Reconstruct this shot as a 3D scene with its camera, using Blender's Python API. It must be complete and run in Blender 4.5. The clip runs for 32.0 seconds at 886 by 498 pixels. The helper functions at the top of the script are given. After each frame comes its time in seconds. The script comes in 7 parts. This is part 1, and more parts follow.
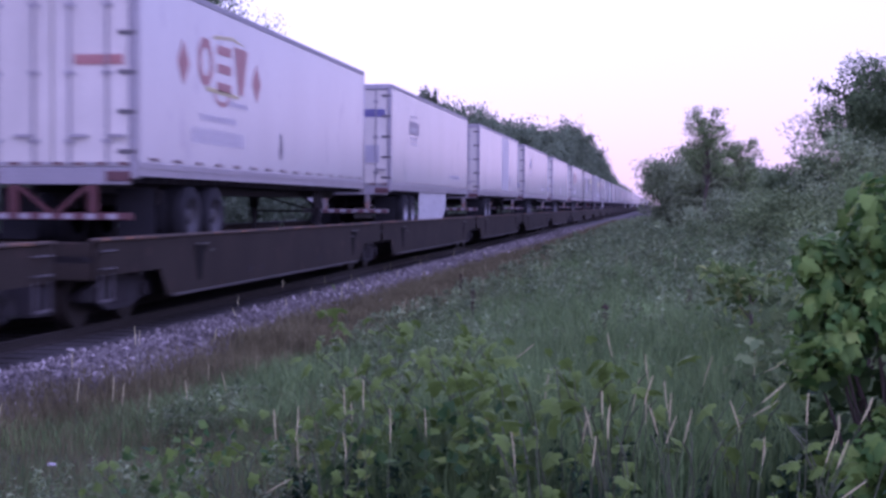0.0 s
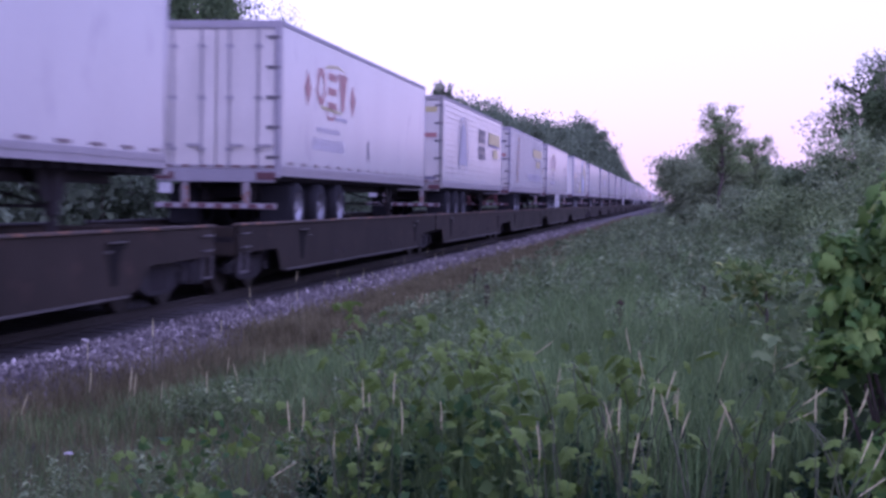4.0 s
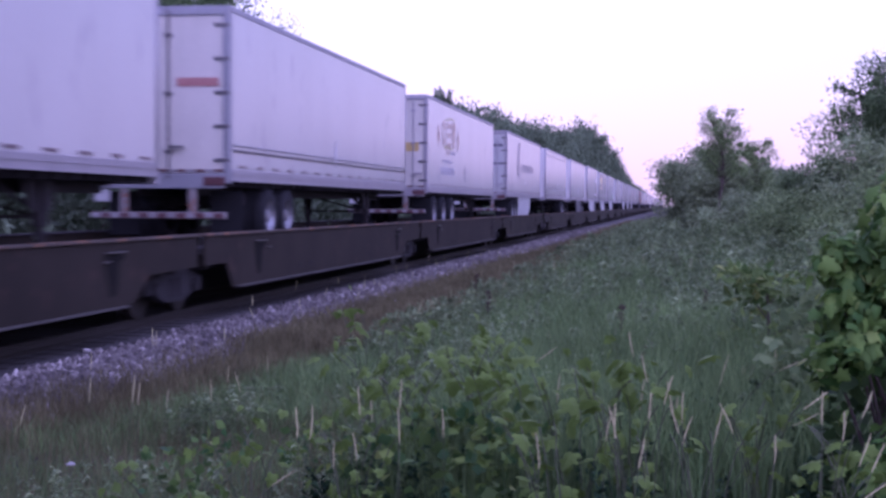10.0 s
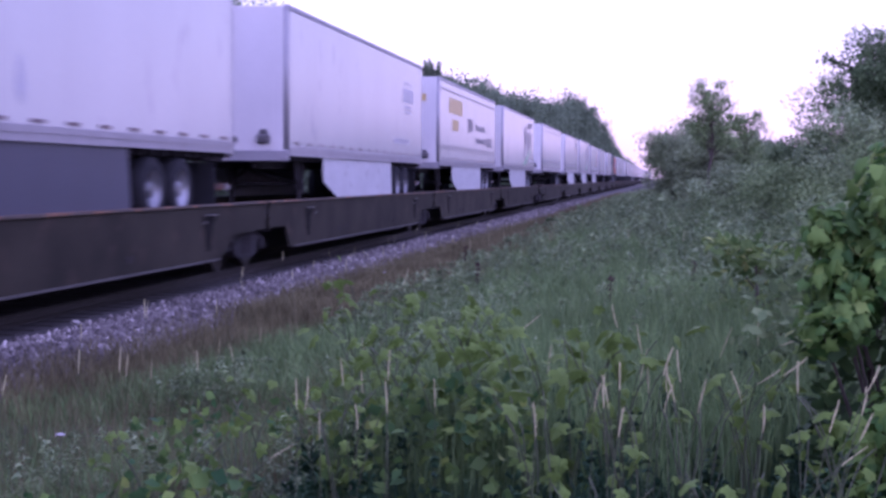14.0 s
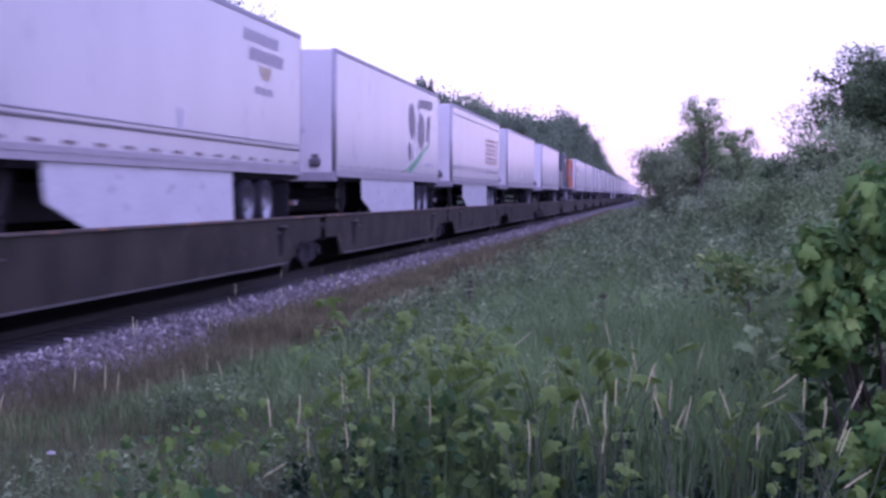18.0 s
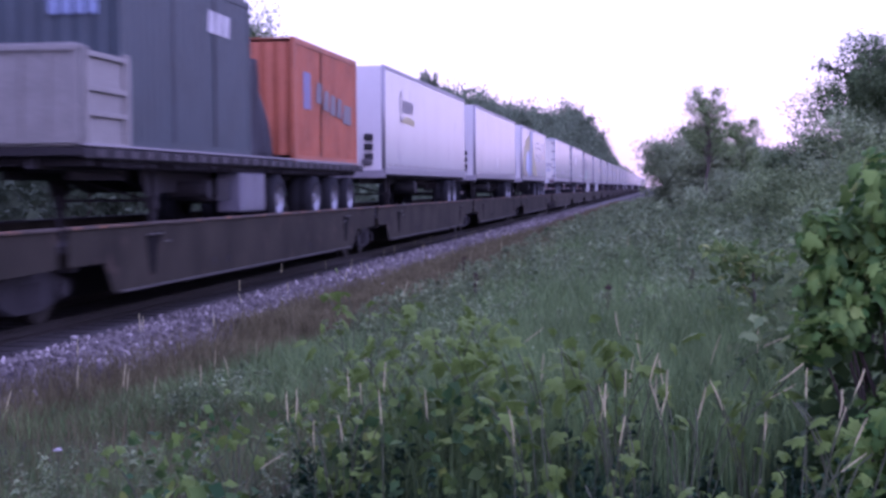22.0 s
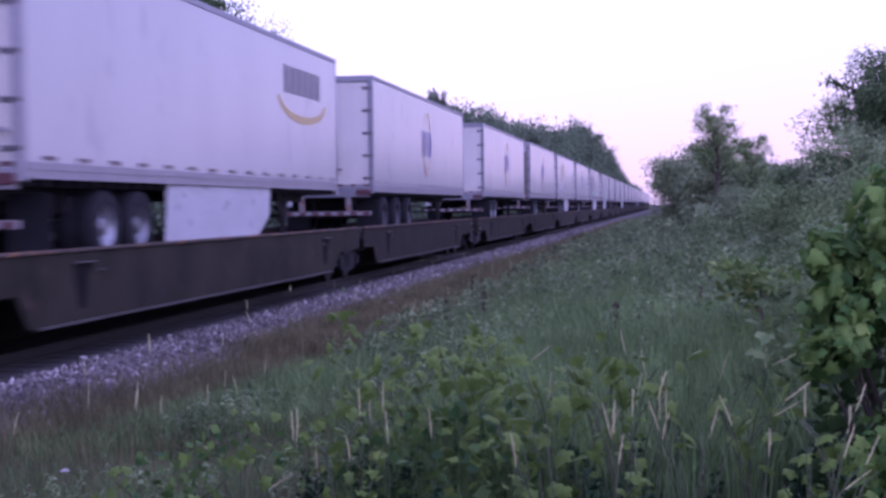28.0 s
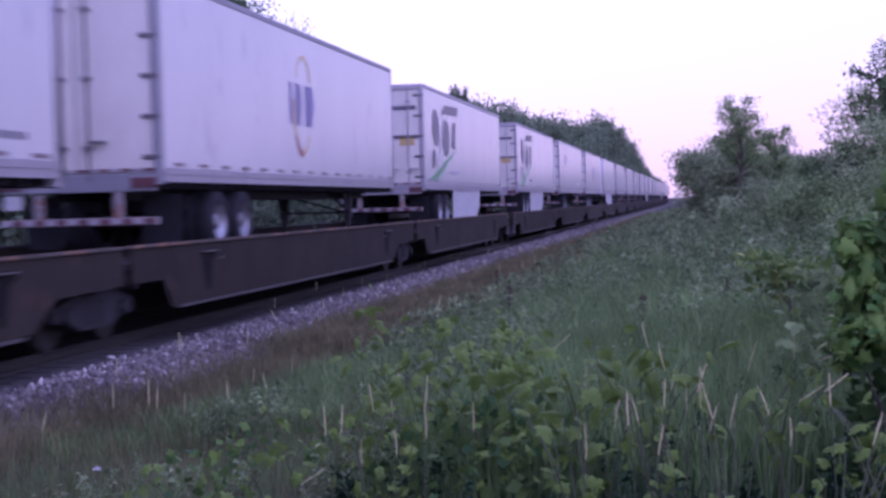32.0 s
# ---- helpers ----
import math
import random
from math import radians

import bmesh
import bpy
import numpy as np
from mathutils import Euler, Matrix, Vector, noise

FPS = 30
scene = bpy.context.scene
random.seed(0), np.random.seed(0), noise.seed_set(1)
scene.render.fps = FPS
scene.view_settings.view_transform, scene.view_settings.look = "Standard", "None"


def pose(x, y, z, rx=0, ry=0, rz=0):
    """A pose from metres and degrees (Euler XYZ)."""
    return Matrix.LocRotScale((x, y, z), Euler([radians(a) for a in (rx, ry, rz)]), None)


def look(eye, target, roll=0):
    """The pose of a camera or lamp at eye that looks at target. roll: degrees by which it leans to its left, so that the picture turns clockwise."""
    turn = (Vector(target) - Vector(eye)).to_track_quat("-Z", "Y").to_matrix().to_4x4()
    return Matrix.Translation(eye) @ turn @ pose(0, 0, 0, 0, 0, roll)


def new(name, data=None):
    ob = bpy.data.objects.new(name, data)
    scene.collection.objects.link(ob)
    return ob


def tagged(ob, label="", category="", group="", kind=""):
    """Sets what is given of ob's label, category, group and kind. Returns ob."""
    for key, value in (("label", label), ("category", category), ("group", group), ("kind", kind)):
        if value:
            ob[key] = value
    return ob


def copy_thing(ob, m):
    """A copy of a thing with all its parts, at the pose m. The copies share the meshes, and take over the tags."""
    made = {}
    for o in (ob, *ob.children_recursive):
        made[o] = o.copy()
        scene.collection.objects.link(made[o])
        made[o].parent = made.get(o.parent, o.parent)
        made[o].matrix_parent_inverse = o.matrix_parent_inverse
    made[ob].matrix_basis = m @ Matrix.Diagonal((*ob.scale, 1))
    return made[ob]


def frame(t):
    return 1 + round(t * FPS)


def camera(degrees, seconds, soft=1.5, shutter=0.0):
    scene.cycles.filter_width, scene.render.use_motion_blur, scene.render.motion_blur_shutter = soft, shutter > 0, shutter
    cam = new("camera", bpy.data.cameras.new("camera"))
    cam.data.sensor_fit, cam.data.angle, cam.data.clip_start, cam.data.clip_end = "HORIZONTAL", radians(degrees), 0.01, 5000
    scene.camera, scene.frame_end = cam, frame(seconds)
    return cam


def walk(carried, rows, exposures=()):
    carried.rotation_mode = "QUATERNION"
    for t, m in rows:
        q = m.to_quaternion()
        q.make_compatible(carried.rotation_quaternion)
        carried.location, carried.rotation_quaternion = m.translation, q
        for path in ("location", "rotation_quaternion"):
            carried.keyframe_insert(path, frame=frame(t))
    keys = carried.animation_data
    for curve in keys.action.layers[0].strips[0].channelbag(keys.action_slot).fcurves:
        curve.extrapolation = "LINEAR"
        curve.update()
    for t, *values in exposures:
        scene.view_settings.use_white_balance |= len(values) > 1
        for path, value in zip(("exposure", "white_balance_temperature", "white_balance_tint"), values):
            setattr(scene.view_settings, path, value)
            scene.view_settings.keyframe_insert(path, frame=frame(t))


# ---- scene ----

# ---- camera: held by hand beside the line, rail top at z = 0, track along +y ----
EYE = 1.75
cam = camera(34.35, 32.0, soft=3.0, shutter=0.4)
# seconds, sway right, sway up, yaw to the left, pitch, lean to the left
PATH = [
    (0, 0.019, 0.011, 8.62, -1.79, 0.31),
    (0.5, 0.016, 0.011, 8.64, -1.80, 0.30),
    (1, 0.003, 0.006, 8.60, -1.93, 0.09),
    (1.5, -0.001, 0.003, 8.76, -1.94, 0.21),
    (2, -0.007, 0.001, 8.93, -2.10, 0.81),
    (2.5, -0.007, 0.003, 8.88, -2.07, 1.17),
    (4.5, -0.008, 0.003, 9.18, -1.95, 0.71),
    (5, -0.006, 0.003, 9.12, -1.77, 0.53),
    (5.5, -0.003, 0.005, 8.92, -1.72, 0.26),
    (6, 0.001, 0.006, 8.66, -1.64, 0.38),
    (6.5, 0.001, 0.008, 8.67, -1.67, 0.30),
    (7, -0.006, 0.009, 9.13, -1.61, 0.50),
    (7.5, -0.011, 0.006, 8.86, -1.66, 0.39),
    (8, -0.015, 0.004, 8.99, -1.58, 0.79),
    (8.5, -0.013, 0.002, 8.99, -1.59, 0.98),
    (9, -0.010, 0.005, 8.96, -1.56, 0.86),
    (9.5, -0.006, 0.007, 9.29, -1.64, 0.70),
    (10, -0.002, 0.006, 9.18, -1.76, 0.26),
    (10.5, -0.000, 0.003, 9.18, -1.93, 0.39),
    (11, -0.001, 0.001, 9.00, -2.15, 0.71),
    (11.5, -0.003, -0.000, 9.01, -2.42, 0.54),
    (12, -0.005, 0.000, 8.90, -2.64, 0.64),
    (12.5, -0.006, 0.001, 8.84, -2.80, 0.61),
    (13, -0.005, 0.001, 8.73, -2.90, 0.25),
    (13.5, -0.004, -0.000, 8.70, -2.83, 0.32),
    (14, -0.004, -0.001, 8.74, -2.87, 0.30),
    (14.5, -0.004, -0.001, 8.75, -2.71, 0.20),
    (16.5, -0.003, -0.001, 8.96, -2.59, 0.18),
    (17, -0.003, -0.001, 8.98, -2.52, 0.37),
    (17.5, 0.001, -0.001, 8.81, -2.39, 0.42),
    (18, 0.002, 0.001, 8.45, -2.18, 0.25),
    (18.5, 0.002, 0.001, 8.40, -2.14, 0.30),
    (19, 0.002, 0.001, 8.36, -2.00, 0.41),
    (19.5, 0.003, -0.002, 8.35, -2.36, 0.28),
    (20, 0.005, -0.001, 8.34, -2.48, 0.11),
    (20.5, 0.007, -0.002, 8.25, -2.65, 0.28),
    (21, 0.013, 0.001, 8.34, -2.66, 0.18),
    (21.5, 0.015, -0.001, 8.48, -2.49, -0.18),
    (22, 0.014, -0.002, 8.70, -2.44, -0.40),
    (22.5, 0.005, -0.005, 8.83, -2.45, -0.36),
    (23, 0.001, -0.006, 9.09, -2.44, -0.22),
    (23.5, -0.001, -0.005, 9.27, -2.36, 0.08),
    (24, 0.002, -0.005, 9.08, -2.09, 0.04),
    (24.5, 0.008, -0.005, 9.24, -2.07, 0.17),
    (25, 0.010, -0.007, 9.01, -2.33, 0.20),
    (25.5, 0.015, -0.004, 9.08, -2.23, 0.26),
    (26, 0.021, -0.003, 8.72, -1.64, 0.06),
    (26.5, 0.031, -0.001, 8.17, -1.82, -0.36),
    (28.5, 0.034, -0.001, 9.35, -1.65, -0.78),
    (29, 0.028, -0.001, 9.44, -1.63, -0.74),
    (29.5, 0.025, -0.001, 9.53, -1.80, -0.85),
    (30, 0.025, -0.001, 9.61, -1.79, -0.79),
    (30.5, 0.030, -0.000, 9.90, -1.55, -1.48),
    (31, 0.026, -0.003, 10.07, -1.70, -1.54),
    (31.5, 0.017, -0.007, 10.08, -1.85, -1.60),
    (32, 0.013, -0.010, 10.01, -1.83, -1.55),
]


def held(dx, dz, yaw, pitch, lean):
    eye = Vector((dx, 0.0, EYE + dz))
    y, p = radians(yaw), radians(pitch)
    way = Vector((-math.sin(y) * math.cos(p), math.cos(y) * math.cos(p), math.sin(p)))
    return look(eye, eye + way, lean)


walk(cam, [(t, held(*r)) for t, *r in PATH],
     exposures=[(t, e, 5010, 70) for t, e in ((0.0, 0.41), (9.0, 0.43), (12.0, 0.53), (14.0, 0.67), (17.0, 0.66), (20.0, 0.58), (22.0, 0.68), (23.2, 0.70), (25.0, 0.57), (29.0, 0.43), (32.0, 0.42))])

# ---- sky and light: pale evening sky, no direct sun ----
world = bpy.data.worlds.new("evening_sky")
scene.world = world
world.use_nodes = True
wn = world.node_tree.nodes
sky = wn.new("ShaderNodeTexSky")
sky.sky_type = "NISHITA"
sky.sun_disc = False
sky.sun_elevation = radians(42)
sky.sun_rotation = radians(143)
sky.dust_density = 0.5
sky.air_density = 2.0
wn["Background"].inputs["Strength"].default_value = 0.128
haze = wn.new("ShaderNodeMixRGB")
haze.inputs["Fac"].default_value = 0.5
haze.inputs["Color2"].default_value = (7.0, 6.9, 7.2, 1)
way = wn.new("ShaderNodeTexCoord")
axes = wn.new("ShaderNodeSeparateXYZ")
low = wn.new("ShaderNodeMapRange")
low.inputs["From Min"].default_value, low.inputs["From Max"].default_value = 0.0, 0.22
low.interpolation_type = "SMOOTHSTEP"
dusk = wn.new("ShaderNodeMixRGB")
dusk.inputs["Color1"].default_value = (0.832, 0.795, 0.832, 1)
dusk.inputs["Color2"].default_value = (1, 1, 1, 1)
tint = wn.new("ShaderNodeMixRGB")
tint.blend_type, tint.inputs["Fac"].default_value = "MULTIPLY", 1.0
wl = world.node_tree.links
wl.new(way.outputs["Generated"], axes.inputs["Vector"])
wl.new(axes.outputs["Z"], low.inputs["Value"])
wl.new(low.outputs["Result"], dusk.inputs["Fac"])
wl.new(sky.outputs["Color"], haze.inputs["Color1"])
wl.new(haze.outputs["Color"], tint.inputs["Color1"])
wl.new(dusk.outputs["Color"], tint.inputs["Color2"])
wl.new(tint.outputs["Color"], wn["Background"].inputs["Color"])
sun = new("sun", bpy.data.lights.new("sun", "SUN"))
sun.data.energy, sun.data.angle, sun.data.color = 1.1, radians(110), (0.94, 0.95, 1.0)
sun.matrix_world = look((13.0, -17.5, 19.6), (0, 0, 0))

# ---- materials ----


def mat(name, base, rough=0.6, metal=0.0, dark=0.6, scale=3.0, amount=0.5, fine=40.0, bump=0.1,
        stretch=(1, 1, 1), stain=None, stain_at=0.62, rand=0.0, spec=0.5, grain=0.35):
    """Paint or metal with broad stains and fine grain in object space."""
    m = bpy.data.materials.new(name)
    m.use_nodes = True
    n, l = m.node_tree.nodes, m.node_tree.links
    b = n["Principled BSDF"]
    tc = n.new("ShaderNodeTexCoord")
    mp = n.new("ShaderNodeMapping")
    mp.inputs["Scale"].default_value = stretch
    l.new(tc.outputs["Object"], mp.inputs["Vector"])
    big = n.new("ShaderNodeTexNoise")
    big.inputs["Scale"].default_value, big.inputs["Detail"].default_value = scale, 5.0
    l.new(mp.outputs["Vector"], big.inputs["Vector"])
    small = n.new("ShaderNodeTexNoise")
    small.inputs["Scale"].default_value, small.inputs["Detail"].default_value = fine, 3.0
    l.new(tc.outputs["Object"], small.inputs["Vector"])
    r1 = n.new("ShaderNodeMapRange")
    r1.inputs["From Min"].default_value, r1.inputs["From Max"].default_value = 0.35, 0.7
    l.new(big.outputs["Fac"], r1.inputs["Value"])
    mul = n.new("ShaderNodeMath")
    mul.operation = "MULTIPLY"
    mul.inputs[1].default_value = amount
    l.new(r1.outputs["Result"], mul.inputs[0])
    mix = n.new("ShaderNodeMixRGB")
    mix.inputs["Color1"].default_value = (*base, 1)
    mix.inputs["Color2"].default_value = (*[c * dark for c in base], 1)
    l.new(mul.outputs[0], mix.inputs["Fac"])
    col = mix.outputs["Color"]
    mix2 = n.new("ShaderNodeMixRGB")
    mix2.blend_type = "MULTIPLY"
    mix2.inputs["Fac"].default_value = grain
    l.new(col, mix2.inputs["Color1"])
    l.new(small.outputs["Fac"], mix2.inputs["Color2"])
    gain = n.new("ShaderNodeMixRGB")
    gain.blend_type = "MULTIPLY"
    gain.inputs["Fac"].default_value = 1.0
    gain.inputs["Color2"].default_value = (*[1 / (1 - 0.5 * grain)] * 3, 1)
    l.new(mix2.outputs["Color"], gain.inputs["Color1"])
    col = gain.outputs["Color"]
    if stain:
        st = n.new("ShaderNodeTexNoise")
        st.inputs["Scale"].default_value, st.inputs["Detail"].default_value = scale * 2.3, 6.0
        l.new(mp.outputs["Vector"], st.inputs["Vector"])
        sr = n.new("ShaderNodeMapRange")
        sr.inputs["From Min"].default_value, sr.inputs["From Max"].default_value = stain_at, stain_at + 0.1
        l.new(st.outputs["Fac"], sr.inputs["Value"])
        mx = n.new("ShaderNodeMixRGB")
        mx.inputs["Color2"].default_value = (*stain, 1)
        l.new(sr.outputs["Result"], mx.inputs["Fac"])
        l.new(col, mx.inputs["Color1"])
        col = mx.outputs["Color"]
    if rand:
        oi = n.new("ShaderNodeObjectInfo")
        rr = n.new("ShaderNodeMapRange")
        rr.inputs["To Min"].default_value, rr.inputs["To Max"].default_value = 1 - rand, 1 + rand
        l.new(oi.outputs["Random"], rr.inputs["Value"])
        hv = n.new("ShaderNodeHueSaturation")
        l.new(rr.outputs["Result"], hv.inputs["Value"])
        l.new(col, hv.inputs["Color"])
        col = hv.outputs["Color"]
    l.new(col, b.inputs["Base Color"])
    b.inputs["Roughness"].default_value = rough
    b.inputs["Metallic"].default_value = metal
    b.inputs["Specular IOR Level"].default_value = spec
    if bump:
        bp = n.new("ShaderNodeBump")
        bp.inputs["Strength"].default_value, bp.inputs["Distance"].default_value = bump, 0.01
        l.new(small.outputs["Fac"], bp.inputs["Height"])
        l.new(bp.outputs["Normal"], b.inputs["Normal"])
    return m


def leaf_mat(name, a, b_, rough=0.55, glow=0.35, yellow=None):
    """Foliage: colour runs from a to b_ leaf by leaf, a little light shines through."""
    m = bpy.data.materials.new(name)
    m.use_nodes = True
    n, l = m.node_tree.nodes, m.node_tree.links
    b = n["Principled BSDF"]
    g = n.new("ShaderNodeNewGeometry")
    ramp = n.new("ShaderNodeValToRGB")
    ramp.color_ramp.elements[0].color = (*a, 1)
    ramp.color_ramp.elements[1].color = (*b_, 1)
    if yellow:
        e = ramp.color_ramp.elements.new(0.9)
        e.color = (*b_, 1)
        ramp.color_ramp.elements[2].color = (*yellow, 1)
    l.new(g.outputs["Random Per Island"], ramp.inputs["Fac"])
    tc = n.new("ShaderNodeTexCoord")
    ns = n.new("ShaderNodeTexNoise")
    ns.inputs["Scale"].default_value, ns.inputs["Detail"].default_value = 0.7, 3.0
    l.new(tc.outputs["Object"], ns.inputs["Vector"])
    mr = n.new("ShaderNodeMapRange")
    mr.inputs["From Min"].default_value, mr.inputs["From Max"].default_value = 0.3, 0.7
    mr.inputs["To Min"].default_value, mr.inputs["To Max"].default_value = 0.68, 1.3
    l.new(ns.outputs["Fac"], mr.inputs["Value"])
    clump = n.new("ShaderNodeTexNoise")
    clump.inputs["Scale"].default_value, clump.inputs["Detail"].default_value = 4.5, 2.0
    l.new(tc.outputs["Object"], clump.inputs["Vector"])
    cl = n.new("ShaderNodeMapRange")
    cl.inputs["From Min"].default_value, cl.inputs["From Max"].default_value = 0.35, 0.65
    cl.inputs["To Min"].default_value, cl.inputs["To Max"].default_value = 0.72, 1.28
    l.new(clump.outputs["Fac"], cl.inputs["Value"])
    both = n.new("ShaderNodeMath")
    both.operation = "MULTIPLY"
    l.new(mr.outputs["Result"], both.inputs[0])
    l.new(cl.outputs["Result"], both.inputs[1])
    hv = n.new("ShaderNodeHueSaturation")
    l.new(both.outputs[0], hv.inputs["Value"])
    l.new(ramp.outputs["Color"], hv.inputs["Color"])
    l.new(hv.outputs["Color"], b.inputs["Base Color"])
    b.inputs["Roughness"].default_value = rough
    b.inputs["Specular IOR Level"].default_value = 0.12
    t = n.new("ShaderNodeBsdfTranslucent")
    l.new(hv.outputs["Color"], t.inputs["Color"])
    ms = n.new("ShaderNodeMixShader")
    ms.inputs["Fac"].default_value = glow
    l.new(b.outputs["BSDF"], ms.inputs[1])
    l.new(t.outputs["BSDF"], ms.inputs[2])
    l.new(ms.outputs["Shader"], n["Material Output"].inputs["Surface"])
    return m


WHITE = mat("white_panel_paint", (0.422, 0.418, 0.416), 0.25, spec=0.55, dark=0.82, scale=0.7, amount=0.35, fine=9, bump=0.02,
            stretch=(1, 1.0, 0.5), rand=0.07, grain=0.06, stain=(0.335, 0.33, 0.35), stain_at=0.60)
CREAM = mat("door_paint", (0.54, 0.51, 0.46), 0.5, dark=0.7, scale=1.6, amount=0.6, fine=14, bump=0.03,
            stretch=(1, 1, 0.4), stain=(0.33, 0.30, 0.28), stain_at=0.68, rand=0.08, grain=0.1)
# the sides' white made paler, light on the noses put into the paint
NOSE = mat("brightened_nose_wall", (0.55, 0.525, 0.53), 0.45, dark=0.85, scale=1.2, amount=0.5, fine=12, bump=0.02, rand=0.06, grain=0.06)
GREYDOOR = mat("grey_door_paint", (0.17, 0.155, 0.135), 0.5, dark=0.6, scale=1.3, amount=0.8, fine=14, bump=0.03)
ALU = mat("aluminium_rail", (0.285, 0.27, 0.295), 0.45, 0.3, dark=0.75, scale=2, amount=0.6, fine=30, bump=0.05, rand=0.1)
TOPRAIL = mat("top_rail_grey", (0.24, 0.24, 0.27), 0.5, 0.3, dark=0.8, scale=2, amount=0.5, fine=30, bump=0.05, rand=0.15)
DARKSTEEL = mat("dark_steel", (0.032, 0.029, 0.032), 0.8, spec=0.2, dark=0.6, scale=4, fine=40, bump=0.2)
# near-black colour for the shade inside the tie-down pockets
PITCH = mat("recess_shade", (0.011, 0.010, 0.010), 0.95, dark=0.7, fine=30, bump=0.1, spec=0.1)
PALERED = mat("faded_red_plate", (0.34, 0.15, 0.14), 0.5, dark=0.8, fine=20, bump=0)
HINGE = mat("hinge_steel", (0.13, 0.12, 0.13), 0.5, 0.5, dark=0.6, scale=5, fine=40, bump=0.1)
RUBBER = mat("tyre_rubber", (0.020, 0.020, 0.024), 0.9, spec=0.15, dark=0.7, scale=6, fine=60, bump=0.2)
RIM = mat("wheel_rim", (0.235, 0.235, 0.255), 0.4, 0.6, dark=0.45, scale=7, amount=0.9, fine=40, bump=0.05, rand=0.25)
DULLRIM = mat("dirty_wheel_rim", (0.045, 0.044, 0.050), 0.6, 0.3, dark=0.45, scale=7, amount=0.9, fine=40, bump=0.05, rand=0.25)
RED = mat("red_guard_paint", (0.07, 0.017, 0.019), 0.55, dark=0.5, scale=5, fine=40, bump=0.1)
TAPE = mat("reflective_tape", (0.11, 0.075, 0.09), 0.4, dark=0.6, scale=8, fine=30, bump=0)
TAPERED = mat("red_reflective_tape", (0.090, 0.034, 0.040), 0.4, dark=0.7, scale=8, fine=30, bump=0)
RUSTBAR = mat("rusty_white_guard", (0.21, 0.19, 0.195), 0.6, dark=0.5, scale=5, fine=40, bump=0.1,
              stain=(0.18, 0.07, 0.035), stain_at=0.55)
SKIRT = mat("skirt_panel", (0.43, 0.43, 0.45), 0.45, dark=0.7, scale=1.5, fine=15, bump=0.02,
            stretch=(1, 0.6, 1.0), rand=0.06, stain=(0.25, 0.24, 0.26), stain_at=0.64)
TOOLBOX = mat("dull_tool_box", (0.16, 0.155, 0.19), 0.5, 0.2, dark=0.7, scale=3, fine=25, bump=0.05)
BULK = mat("weathered_bulkhead", (0.26, 0.25, 0.235), 0.55, 0.2, dark=0.6, scale=2, fine=20, bump=0.05)
DARKSKIRT = mat("grey_skirt_panel", (0.042, 0.042, 0.066), 0.5, dark=0.75, scale=1.5, fine=15, bump=0.02)
CAR = mat("weathered_brown_steel", (0.035, 0.030, 0.021), 0.85, spec=0.2, dark=0.42, scale=0.9, amount=0.95, fine=18, bump=0.25,
          stain=(0.052, 0.037, 0.027), stain_at=0.60, rand=0.15)
CARDARK = mat("sooty_brown_steel", (0.027, 0.021, 0.016), 0.85, spec=0.2, dark=0.55, scale=0.9, amount=0.8, fine=18, bump=0.25,
              stain=(0.046, 0.029, 0.022), stain_at=0.60, rand=0.15)
RUST = mat("rusted_flange", (0.070, 0.052, 0.040), 0.8, dark=0.45, scale=1.6, amount=0.9, fine=25, bump=0.3,
           stain=(0.27, 0.115, 0.045), stain_at=0.55)
# paler than the sill: sky reflection on the lower edge put into the colour
FLANGE = mat("bottom_flange", (0.065, 0.058, 0.055), 0.6, dark=0.6, scale=1.2, fine=20, bump=0.1)
MAROON = mat("maroon_vinyl", (0.25, 0.095, 0.10), 0.45, dark=0.8, fine=20, bump=0)
PLUM = mat("plum_vinyl", (0.17, 0.095, 0.115), 0.45, dark=0.85, fine=20, bump=0)
TAN = mat("tan_vinyl", (0.34, 0.25, 0.205), 0.45, dark=0.85, fine=20, bump=0)
OLIVEYELLOW = mat("olive_yellow_vinyl", (0.42, 0.37, 0.16), 0.45, dark=0.85, fine=20, bump=0)
OLIVE = mat("olive_gold_vinyl", (0.27, 0.225, 0.14), 0.45, dark=0.85, fine=20, bump=0)
GOLD = mat("gold_vinyl", (0.42, 0.31, 0.12), 0.45, dark=0.85, fine=20, bump=0)
DULLGOLD = mat("dull_gold_vinyl", (0.33, 0.30, 0.14), 0.45, dark=0.85, fine=20, bump=0)
PALEBLUE = mat("faint_blue_vinyl", (0.42, 0.47, 0.62), 0.45, dark=0.9, fine=20, bump=0)
NAVY = mat("blue_vinyl", (0.115, 0.105, 0.245), 0.45, dark=0.85, fine=20, bump=0)
SKYBLUE = mat("pale_blue_vinyl", (0.19, 0.24, 0.38), 0.45, dark=0.85, fine=20, bump=0)
CHAR = mat("charcoal_vinyl", (0.085, 0.08, 0.11), 0.45, dark=0.85, fine=20, bump=0)
SLATE = mat("slate_vinyl", (0.155, 0.145, 0.19), 0.45, dark=0.85, fine=20, bump=0)
GREYVINYL = mat("grey_vinyl", (0.36, 0.35, 0.40), 0.45, dark=0.85, fine=20, bump=0)
GREEN = mat("green_vinyl", (0.05, 0.24, 0.11), 0.45, dark=0.85, fine=20, bump=0)
ORANGE = mat("orange_container_paint", (0.36, 0.098, 0.045), 0.55, dark=0.6, scale=1.2, amount=0.7, fine=18, bump=0.05,
             stain=(0.14, 0.05, 0.03), stain_at=0.68)
